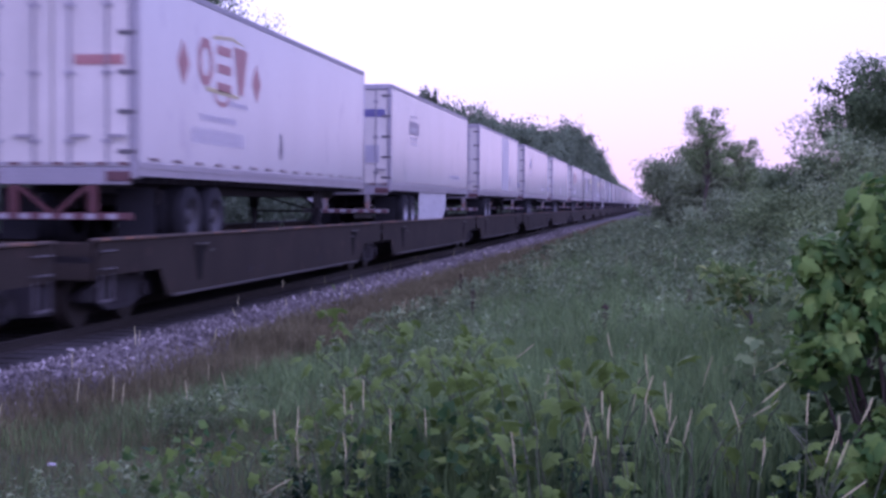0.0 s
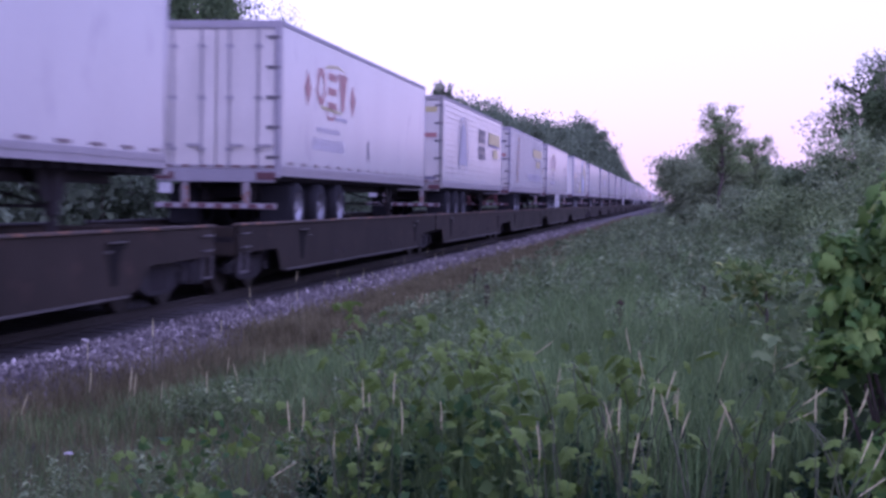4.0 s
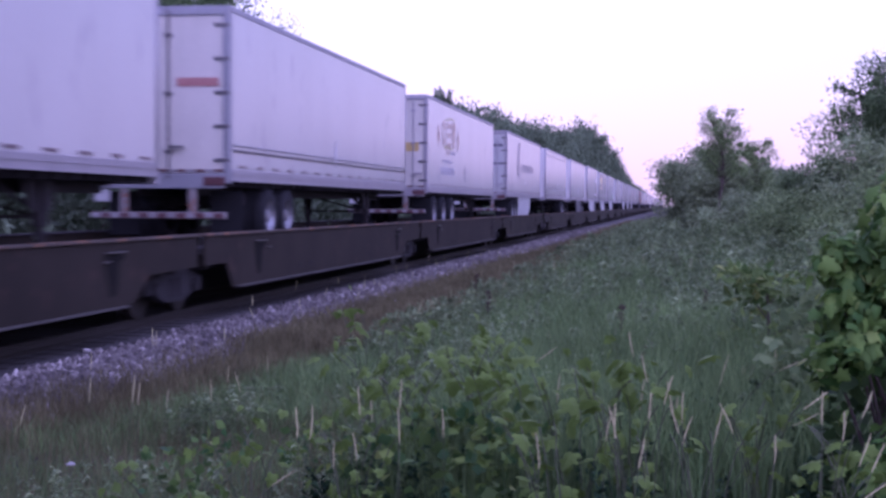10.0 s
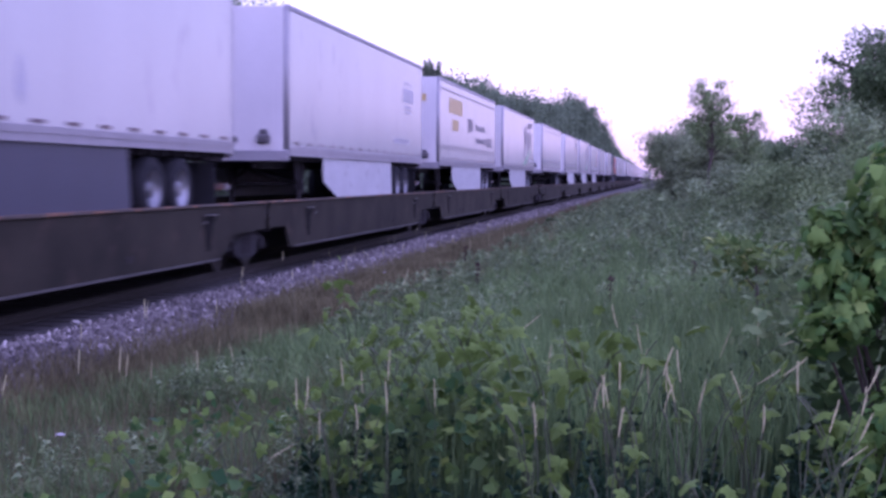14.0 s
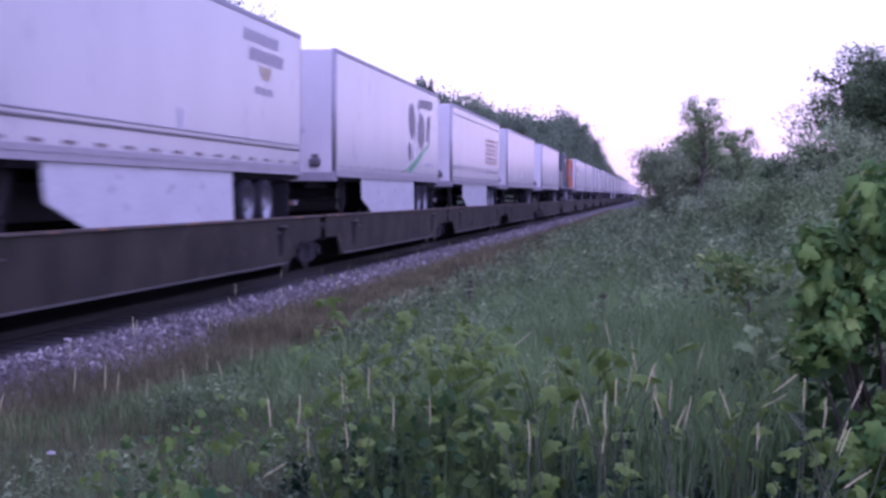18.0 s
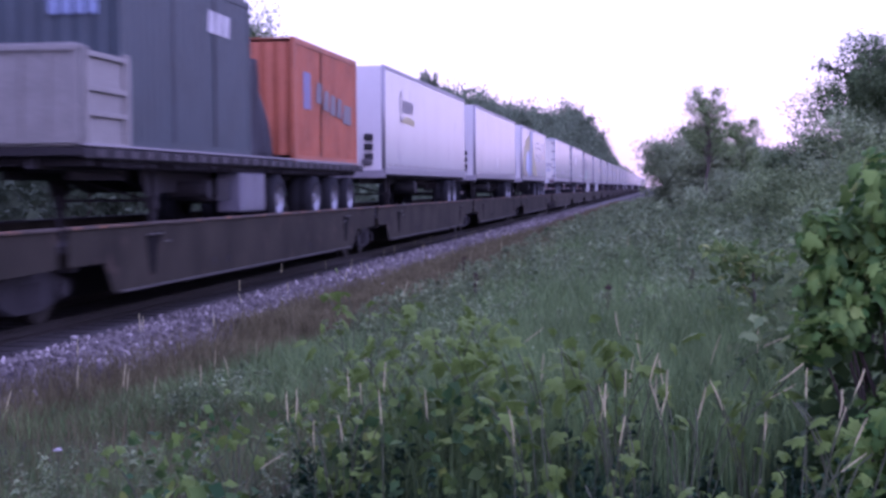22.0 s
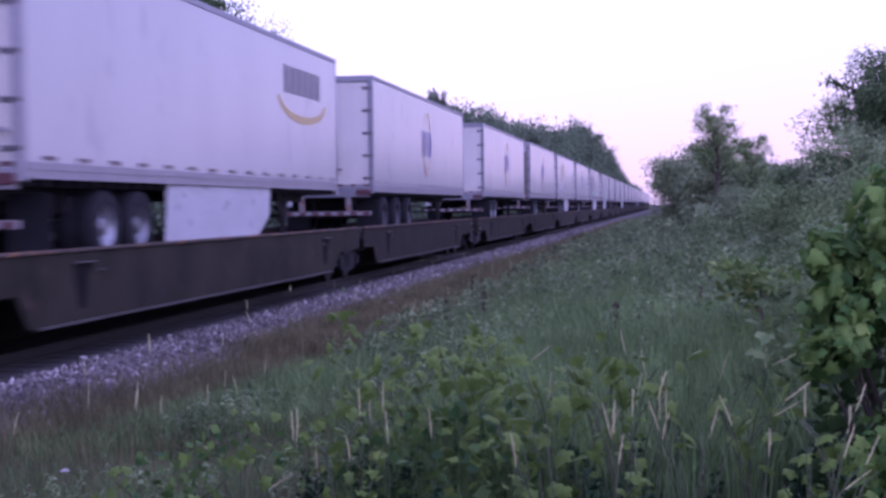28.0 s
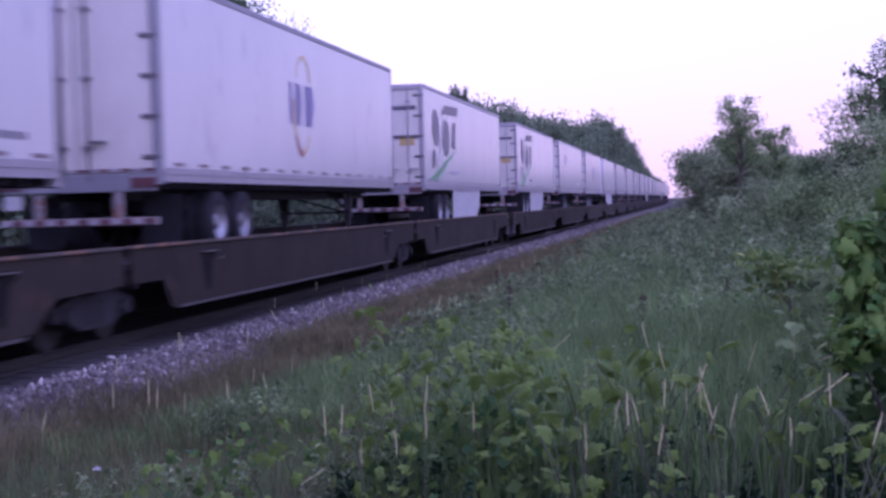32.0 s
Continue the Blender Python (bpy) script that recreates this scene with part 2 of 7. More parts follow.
BLUEBOX = mat("dark_blue_container_paint", (0.030, 0.047, 0.060), 0.55, dark=0.65, scale=1.2, amount=0.7, fine=18, bump=0.05)
TARP = mat("dark_tarpaulin", (0.030, 0.030, 0.040), 0.6, dark=0.6, scale=3, fine=18, bump=0.1)
RAILSTEEL = mat("rail_steel", (0.030, 0.025, 0.022), 0.6, 0.1, spec=0.2, dark=0.6, scale=4, fine=30, bump=0.1)
SLEEPER = mat("creosoted_wood", (0.022, 0.018, 0.016), 0.85, dark=0.6, scale=5, fine=30, bump=0.4, stretch=(0.3, 3, 3))
STONE = leaf_mat("ballast_stone", (0.062, 0.055, 0.054), (0.170, 0.152, 0.146), 0.9, 0.0, yellow=(0.33, 0.30, 0.29))
BED = mat("ballast_bed", (0.085, 0.078, 0.072), 0.9, dark=0.5, scale=9, amount=0.9, fine=22, bump=0.8)
# oily stone, darkened further by the train's shade painted in
FOULED = mat("oily_shaded_ballast", (0.026, 0.023, 0.023), 0.9, dark=0.6, scale=6, amount=0.8, fine=30, bump=0.6)
SOIL = mat("weedy_soil", (0.028, 0.027, 0.017), 0.95, dark=0.6, scale=1.5, amount=0.8, fine=12, bump=0.5)
BARK = mat("bark", (0.075, 0.058, 0.045), 0.9, dark=0.5, scale=4, fine=25, bump=0.5, stretch=(4, 4, 0.6))
STEM = mat("green_stem", (0.060, 0.075, 0.032), 0.7, dark=0.7, scale=6, fine=40, bump=0.1)
SEED = mat("dry_seed_head", (0.42, 0.395, 0.205), 0.8, dark=0.6, scale=30, fine=120, bump=0.4, rand=0.2)
GRASS = leaf_mat("meadow_grass", (0.085, 0.148, 0.055), (0.178, 0.258, 0.094), 0.5, 0.3)
DRYGRASS = leaf_mat("dry_brown_grass", (0.112, 0.104, 0.052), (0.180, 0.164, 0.084), 0.7, 0.3)
WEED = leaf_mat("grey_green_weeds", (0.165, 0.232, 0.118), (0.285, 0.350, 0.178), 0.6, 0.3)
VINE = leaf_mat("vine_leaf", (0.032, 0.092, 0.034), (0.140, 0.220, 0.046), 0.5, 0.4, yellow=(0.250, 0.300, 0.070))
# dark green weed, deepened to carry the shade low in the foreground
NEARWEED = leaf_mat("shaded_narrow_weeds", (0.015, 0.046, 0.025), (0.050, 0.108, 0.048), 0.6, 0.3)
# darker than the outer vine leaves: inner shade as colour
HEART = leaf_mat("painted_shade_leaf", (0.030, 0.066, 0.022), (0.062, 0.110, 0.032), 0.6, 0.2)
SHRUBLEAF = leaf_mat("shrub_leaf", (0.120, 0.180, 0.076), (0.212, 0.282, 0.116), 0.75, 0.35)
CANOPY = leaf_mat("dark_canopy_leaf", (0.070, 0.112, 0.050), (0.130, 0.186, 0.080), 0.7, 0.35)
THICKET = leaf_mat("thicket_leaf", (0.160, 0.205, 0.112), (0.240, 0.292, 0.152), 0.7, 0.4)
YELLOWING = leaf_mat("yellowing_leaf", (0.075, 0.140, 0.040), (0.170, 0.240, 0.065), 0.7, 0.4, yellow=(0.30, 0.32, 0.10))
MOUND = leaf_mat("mound_vine_leaf", (0.050, 0.126, 0.030), (0.154, 0.254, 0.054), 0.5, 0.4, yellow=(0.30, 0.36, 0.10))
# lighter and bluer than the leaf: distance haze put into the colour
TREELEAF = leaf_mat("hazy_tree_leaf", (0.110, 0.150, 0.092), (0.160, 0.212, 0.128), 0.6, 0.35)
PALEROCK = mat("pale_limestone", (0.34, 0.32, 0.31), 0.9, dark=0.6, scale=9, fine=60, bump=0.5)
DOCK = mat("dry_dock_brown", (0.040, 0.020, 0.014), 0.9, dark=0.6, scale=20, fine=80, bump=0.3)
PETAL = mat("white_petal", (0.40, 0.39, 0.40), 0.7, dark=0.85, fine=60, bump=0)

# ---- mesh helpers ----


def box(bm, x0, x1, y0, y1, z0, z1, bevel=0.0):
    r = bmesh.ops.create_cube(bm, size=1.0, matrix=Matrix.Translation(((x0 + x1) / 2, (y0 + y1) / 2, (z0 + z1) / 2))
                              @ Matrix.Diagonal((x1 - x0, y1 - y0, z1 - z0, 1)))
    if bevel:
        edges = list({e for v in r["verts"] for e in v.link_edges})
        bmesh.ops.bevel(bm, geom=edges, offset=bevel, segments=1, affect="EDGES")


def beam(bm, a, b, w, h):
    """A square bar from a to b."""
    a, b = Vector(a), Vector(b)
    m = Matrix.Translation((a + b) / 2) @ (b - a).to_track_quat("Y", "Z").to_matrix().to_4x4() @ Matrix.Diagonal((w, (b - a).length, h, 1))
    bmesh.ops.create_cube(bm, size=1.0, matrix=m)


def tube(bm, a, b, r0, r1, seg=8):
    a, b = Vector(a), Vector(b)
    m = Matrix.Translation((a + b) / 2) @ (b - a).to_track_quat("Z", "Y").to_matrix().to_4x4()
    bmesh.ops.create_cone(bm, cap_ends=True, segments=seg, radius1=r0, radius2=r1, depth=(b - a).length, matrix=m)


def prism(bm, pts, x0, x1):
    """A polygon of (y, z) points drawn out from x0 to x1."""
    lo = [bm.verts.new((x0, y, z)) for y, z in pts]
    hi = [bm.verts.new((x1, y, z)) for y, z in pts]
    bm.faces.new(lo)
    bm.faces.new(hi[::-1])
    for i in range(len(pts)):
        j = (i + 1) % len(pts)
        bm.faces.new((lo[j], lo[i], hi[i], hi[j]))


def ring(bm, cy, cz, ry, rz, t, x0, x1, a0=0.0, a1=360.0, seg=28, tilt=0.0, taper=1.0):
    """A flat ring or arc in the (y, z) plane."""
    ct, st = math.cos(radians(tilt)), math.sin(radians(tilt))
    def at(a, k):
        u, w = (ry + k) * math.cos(a), (rz + k) * math.sin(a)
        return cy + u * ct - w * st, cz + u * st + w * ct
    angles = [radians(a0 + (a1 - a0) * i / seg) for i in range(seg + 1)]
    for i in range(seg):
        f0, f1 = (1 + (taper - 1) * i / seg), (1 + (taper - 1) * (i + 1) / seg)
        prism(bm, [at(angles[i], -t * f0 / 2), at(angles[i], t * f0 / 2), at(angles[i + 1], t * f1 / 2), at(angles[i + 1], -t * f1 / 2)], x0, x1)


def done(bm, name, smooth=False):
    if "arc" in name or "ring" in name or "band" in name or "patch" in name:
        bmesh.ops.remove_doubles(bm, verts=bm.verts, dist=0.0005)
    bmesh.ops.recalc_face_normals(bm, faces=bm.faces)
    me = bpy.data.meshes.new(name)
    bm.to_mesh(me)
    bm.free()
    if smooth:
        me.shade_smooth()
    return me


def part(name, bm, material, parent, label="", smooth=False):
    me = done(bm, name, smooth)
    me.materials.append(material)
    ob = new(name, me)
    ob.parent = parent
    if label:
        tagged(ob, label)
    return ob


KEPT = {}


def piece(name, key, make, material, parent, at=(0, 0, 0), label="", smooth=False, turn=0):
    """A part whose mesh is shared by all parts of the same key."""
    k = (name, key, material.name)
    if k not in KEPT:
        bm = bmesh.new()
        make(bm)
        KEPT[k] = done(bm, name, smooth)
        KEPT[k].materials.append(material)
    ob = new(name, KEPT[k])
    ob.parent = parent
    ob.location = at
    ob.rotation_euler[2] = radians(turn)
    if label:
        tagged(ob, label)
    return ob


def soup(name, verts, faces, material):
    """A mesh from arrays: verts (n, 3), faces (m, k) of one size."""
    me = bpy.data.meshes.new(name)
    verts, faces = np.asarray(verts, np.float32), np.asarray(faces, np.int32)
    k = faces.shape[1]
    me.vertices.add(len(verts))
    me.vertices.foreach_set("co", verts.ravel())
    me.loops.add(faces.size)
    me.loops.foreach_set("vertex_index", faces.ravel())
    me.polygons.add(len(faces))
    me.polygons.foreach_set("loop_start", np.arange(len(faces), dtype=np.int32) * k)
    me.update(calc_edges=True)
    me.materials.append(material)
    return me


def empty(name, at=(0, 0, 0)):
    ob = new(name)
    ob.empty_display_size = 0.2
    ob.location = at
    return ob

# ---- the setting: ground, ballast, track ----
TRACK = -8.86
PROFILE_X = [-400, -60, -20, -14, -11.6, -10.7, -10.2, -7.12, -6.35, -5.6, -4.0, -2.0, 0.0, 2.0, 4.0, 12, 60, 400]
PROFILE_Z = [1.0, 0.6, 0.1, -0.3, -0.45, -0.30, -0.20, -0.20, -0.47, -0.52, -0.45, -0.22, 0.08, 0.20, 0.35, 0.6, 1.0, 1.5]


def ground_z(x, y=0.0):
    return float(np.interp(x, PROFILE_X, PROFILE_Z))


def build_ground():
    xs = sorted(set(list(np.arange(-16, 12, 0.4)) + [-1500, -600, -200, -90, -50, -30, -22, 16, 24, 40, 90, 200, 600, 1500]))
    ys = sorted(set(list(np.arange(-20, 60, 0.8)) + [-900, -200, -80, -40, 70, 85, 100, 130, 170, 220, 300, 420, 600, 900, 1500, 2600]))
    v, f = [], []
    for y in ys:
        for x in xs:
            soft = 0.0 if -10.6 < x < -6.6 else 0.05 * noise.noise((x * 0.9, y * 0.9, 3.0))
            v.append((x, y, ground_z(x) + soft))
    w = len(xs)
    for j in range(len(ys) - 1):
        for i in range(w - 1):
            a = j * w + i
            f.append((a, a + 1, a + w + 1, a + w))
    ob = new("ground", soup("ground", v, f, SOIL))
    tagged(ob, "dark weedy soil of the railway verge", "ground", kind="structure")


def build_track():
    bal = empty("ballast")
    tagged(bal, "pale grey crushed stone ballast along the track", "ballast", kind="structure")
    # bed under the stones
    ys = list(np.arange(-30, 120, 1.0)) + [140, 180, 240, 340, 500, 800, 1400]
    prof = [(-7.24, -0.17), (-7.20, -0.17), (-7.16, -0.17), (-6.78, -0.26), (-6.22, -0.42)]
    v, f = [], []
    for y in ys:
        for i, (x, z) in enumerate(prof):
            edge = 0.12 * noise.noise((x, y * 0.7, 9.0)) if i in (0, 4) else 0
            v.append((x + edge, y, z + 0.012))
    for j in range(len(ys) - 1):
        for i in range(4):
            a = j * 5 + i
            f.append((a, a + 1, a + 6, a + 5))
    bed = new("bed", soup("bed", v, f, BED))
    bed.parent = bal
    # oily inner bed; its dark colour also carries the shade under the cars
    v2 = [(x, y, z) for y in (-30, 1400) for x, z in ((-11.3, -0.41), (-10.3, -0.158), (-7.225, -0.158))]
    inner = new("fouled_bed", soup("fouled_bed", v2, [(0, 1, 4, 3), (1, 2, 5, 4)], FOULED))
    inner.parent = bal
    tagged(inner, "dark oily ballast between the rails, the train's shade in its colour")
    # loose stones, eight-sided, thinning into the grass
    rng = np.random.default_rng(4)
    base = np.array([(1, 0, 0), (-1, 0, 0), (0, 1, 0), (0, -1, 0), (0, 0, 1), (0, 0, -1)], float)
    tri = np.array([(0, 2, 4), (2, 1, 4), (1, 3, 4), (3, 0, 4), (2, 0, 5), (1, 2, 5), (3, 1, 5), (0, 3, 5)])
    allv, allf = [], []
    for y0, y1, n, size in ((-14, 9, 5000, 0.055), (9, 26, 7000, 0.048), (26, 60, 8500, 0.060), (60, 130, 5000, 0.09)):
        y = rng.uniform(y0, y1, n)
        x = np.clip(-7.24 + 0.98 * rng.beta(1.2, 1.25, n) + rng.normal(0, 0.07, n), -7.36, -5.6)
        z = np.interp(x, [-10.3, -7.22, -6.78, -6.10, -5.6], [-0.155, -0.155, -0.235, -0.425, -0.50])
        s = size * rng.uniform(0.6, 1.5, (n, 1)) * rng.uniform(0.6, 1.2, (n, 3))
        q = base[None] * s[:, None, :] * rng.uniform(0.7, 1.25, (n, 6, 1))
        a = rng.uniform(0, 6.28, n)
        c, sn = np.cos(a)[:, None], np.sin(a)[:, None]
        tl = rng.normal(0, 0.5, (n, 1))
        qx, qy, qz = q[..., 0] * c - q[..., 1] * sn, q[..., 0] * sn + q[..., 1] * c, q[..., 2]
        qz = qz + qx * tl
        p = np.stack([qx + x[:, None], qy + y[:, None], qz + z[:, None]], 2).reshape(-1, 3)
        k = sum(len(t) for t in allv)
        allv.append(p)
        allf.append((tri[None] + (np.arange(n) * 6)[:, None, None]).reshape(-1, 3) + k)
    st = new("stones", soup("stones", np.concatenate(allv), np.concatenate(allf), STONE))
    st.parent = bal
    tagged(st, kind="stuff")
    for side in (-1, 1):
        bm = bmesh.new()
        x = TRACK + side * 0.755
        pr = [(-0.075, -0.15), (0.075, -0.15), (0.07, -0.135), (0.012, -0.11), (0.012, -0.04), (0.036, -0.03), (0.036, 0),
              (-0.036, 0), (-0.036, -0.03), (-0.012, -0.04), (-0.012, -0.11), (-0.07, -0.135)]
        lo = [bm.verts.new((x + a, -60, b)) for a, b in pr]
        hi = [bm.verts.new((x + a, 1400, b)) for a, b in pr]
        for i in range(len(pr)):
            j = (i + 1) % len(pr)
            bm.faces.new((lo[i], lo[j], hi[j], hi[i]))
        me = done(bm, "rail")
        me.materials.append(RAILSTEEL)
        tagged(new("rail", me), "long steel rail of the railway track", "rail", "rails of the track", "structure")
    sl = empty("sleepers")
    tagged(sl, "row of dark wooden sleepers under the rails", "sleepers", kind="structure")
    for i in range(230):
        piece("sleeper", 0, lambda bm: box(bm, -1.28, 1.28, -0.115, 0.115, -0.33, -0.152, 0.01), SLEEPER, sl,
              (TRACK + 0.02 * math.sin(i * 7.3), -12 + i * 0.53, 0.006))


# ---- the train ----
SPEED = 24.28
DECK = 1.03
HALF = 1.30
LENGTH = 16.2
LOW, HIGH = 1.13, 4.13


def tyre(bm):
    pr = [(0.30, -0.27), (0.46, -0.28), (0.50, -0.25), (0.505, -0.05), (0.48, -0.01), (0.48, 0.01), (0.505, 0.05), (0.50, 0.25), (0.46, 0.28), (0.30, 0.27)]
    seg = 20
    rows_ = []
    for r, x in pr:
        rows_.append([bm.verts.new((x, r * math.cos(6.2832 * i / seg), r * math.sin(6.2832 * i / seg))) for i in range(seg)])
    for a, b in zip(rows_, rows_[1:]):
        for i in range(seg):
            j = (i + 1) % seg
            bm.faces.new((a[i], a[j], b[j], b[i]))


def rim(bm):
    seg = 16
    pr = [(0.31, 0.272), (0.285, 0.25), (0.22, 0.14), (0.14, 0.14), (0.12, 0.22), (0.07, 0.24)]
    rows_ = []
    for r, x in pr:
        rows_.append([bm.verts.new((x, r * math.cos(6.2832 * i / seg), r * math.sin(6.2832 * i / seg))) for i in range(seg)])
    for a, b in zip(rows_, rows_[1:]):
        for i in range(seg):
            j = (i + 1) % seg
            bm.faces.new((a[i], a[j], b[j], b[i]))
    bm.faces.new(rows_[-1])


def add_wheels(thing, ys, hub=None):
    for y in ys:
        for side in (1, -1):
            w = piece("wheel", 0, tyre, RUBBER, thing, (side * 0.99, y, 0.505), smooth=True, turn=0 if side > 0 else 180)
            piece("rim", 0, rim, hub or RIM, w, smooth=True)
        piece("axle", 0, lambda bm: tube(bm, (-0.8, 0, 0.505), (0.8, 0, 0.505), 0.07, 0.07, 8), DARKSTEEL, thing, (0, y, 0))


def side_panel(bm):
    """The outer wall of the cargo box, seen along (y, z), its outside at x = 0."""
    box(bm, -0.035, 0, 0.10, LENGTH - 0.10, LOW + 0.20, HIGH - 0.10)


def dress_side(wall, kind):
    """Ribs, laps or strips proud of a side wall."""
    if kind == "ribs":
        for i in range(26):
            y = 0.3 + (LENGTH - 0.6) * i / 25
            piece("rib", 0, lambda bm: box(bm, -0.002, 0.028, -0.05, 0.05, LOW + 0.22, HIGH - 0.12, 0.008), WHITE, wall, (0, y, 0))
    elif kind == "laps":
        for i in range(14):
            piece("siding_lap", 0, lambda bm: box(bm, -0.002, 0.014, 0.12, LENGTH - 0.12, 0, 0.03, 0.006), WHITE, wall, (0, 0, LOW + 0.30 + i * 0.185))
    elif kind == "strips":
        for z in (LOW + 0.58, LOW + 0.68, HIGH - 0.38):
            piece("trim_strip", 0, lambda bm: box(bm, -0.002, 0.022, 0.12, LENGTH - 0.12, 0, 0.035, 0.006), TOPRAIL, wall, (0, 0, z))
    elif kind == "band":
        piece("trim_strip", 0, lambda bm: box(bm, -0.002, 0.026, 0.12, LENGTH - 0.12, 0, 0.045, 0.006), HINGE, wall, (0, 0, LOW + 0.50))
        piece("trim_strip", 1, lambda bm: box(bm, -0.002, 0.020, 0.12, LENGTH - 0.12, 0, 0.03, 0.006), TOPRAIL, wall, (0, 0, LOW + 0.60))


def rear_end(t, facing, door=None, guard=None, grade=0, far=False, lift=0.05):
    """Doors, frame, lamps and underrun guard; facing -1 looks along -y."""
    door = door or CREAM
    guard = guard or RUSTBAR
    y = 0.0 if facing < 0 else LENGTH
    d = facing

    def frame_(bm):
        for s in (-1, 1):
            box(bm, s * HALF - (0.12 if s > 0 else 0), s * HALF + (0.12 if s < 0 else 0), -0.05, 0.10, LOW - 0.05, HIGH, 0.012)
        box(bm, -HALF + 0.12, HALF - 0.12, -0.05, 0.10, HIGH - 0.16, HIGH, 0.012)
        box(bm, -HALF + 0.12, HALF - 0.12, -0.06, 0.10, LOW - 0.14, LOW + 0.12, 0.012)
    turn = 0 if d < 0 else 180
    piece("rear_frame", grade, frame_, {0: ALU, 1: TOPRAIL, 2: BULK, 3: SKIRT}[grade], t, (0, y, 0), turn=turn)
    for s in (-1, 1):
        def leaf(bm, s=s):
            x0, x1 = sorted((s * 0.015, s * (HALF - 0.13)))
            box(bm, x0, x1, -0.03, 0.03, LOW + 0.13, HIGH - 0.17, 0.01)
        dr = piece("door", (s, door.name), leaf, door, t, (0, y, 0), turn=turn)
        for k in range(0 if far or d > 0 else 5):
            piece("hinge", s, lambda bm, s=s: box(bm, min(s * 1.02, s * 1.30), max(s * 1.02, s * 1.30), -0.055, -0.028, -0.035, 0.035, 0.01), HINGE, dr,
                  (0, 0, LOW + 0.35 + k * 0.58))
        for xr in ((0.2,) if grade else (0.28, 0.86)):
            def rod(bm, xr=xr, s=s):
                tube(bm, (s * xr, -0.065, LOW + 0.02), (s * xr, -0.065, HIGH - 0.06), 0.019, 0.019, 6)
                for z in (LOW + 0.5, LOW + 1.5, LOW + 2.5):
                    box(bm, s * xr - 0.07, s * xr + 0.07, -0.075, -0.03, z - 0.03, z + 0.03)
                box(bm, min(s * xr, s * (xr + 0.28)), max(s * xr, s * (xr + 0.28)), -0.10, -0.075, LOW + 0.55, LOW + 0.60)
            piece("lock_rod", (s, xr, far), rod, HINGE if grade and not far else ALU, dr)
        piece("tail_lamp", s, lambda bm, s=s: box(bm, min(s * 0.84, s * 1.22), max(s * 0.84, s * 1.22), -0.085, -0.05, LOW - 0.09, LOW + 0.06, 0.01), TAPERED, t, (0, y, 0), turn=turn)
        piece("mud_flap", s, lambda bm, s=s: box(bm, s * 0.95 - 0.3, s * 0.95 + 0.3, 0.85, 0.865, 0.16, 0.95), RUBBER, t, (0, y, 0), turn=turn)

    def bar(bm):
        box(bm, -1.22, 1.22, -0.05, 0.05, 0.42 + lift, 0.53 + lift, 0.01)
    g = piece("underrun_guard", (guard.name, lift), bar, guard, t, (0, y, 0), turn=turn)
    for s in (-1, 1):
        piece("guard_post", (s, guard.name, lift), lambda bm, s=s: box(bm, s * 0.62 - 0.07, s * 0.62 + 0.07, -0.04, 0.04, 0.53 + lift, LOW - 0.10, 0.008), guard, g)
        if guard is RED:
            piece("guard_brace", s, lambda bm, s=s: beam(bm, (s * 0.58, 0, 1.0), (s * 0.05, 0, 0.58), 0.06, 0.06), guard, g)

    def dashes(bm, first, z0, z1, deep):
        for i in range(first, 14, 2):
            box(bm, -1.19 + i * 0.17, -1.03 + i * 0.17, deep - 0.006, deep, z0, z1)
    for i, tone in ((0, ALU), (1, TAPERED)):
        tagged(piece("guard_tape", (i, lift), lambda bm: dashes(bm, i, 0.435 + lift, 0.515 + lift, -0.05), tone, g), kind="stuff")
        if d < 0 and not far:
            tagged(piece("door_tape", i, lambda bm: dashes(bm, i, LOW + 0.145, LOW + 0.195, -0.03), tone, t, (0, y, 0)), kind="stuff")
    if d < 0 and not far:
        piece("hanging_plate", 0, lambda bm: box(bm, -1.16, -0.88, -0.03, -0.015, LOW - 0.37, LOW - 0.16, 0.006), SKIRT, t, (0, y, 0), label="small white plate under the sill")


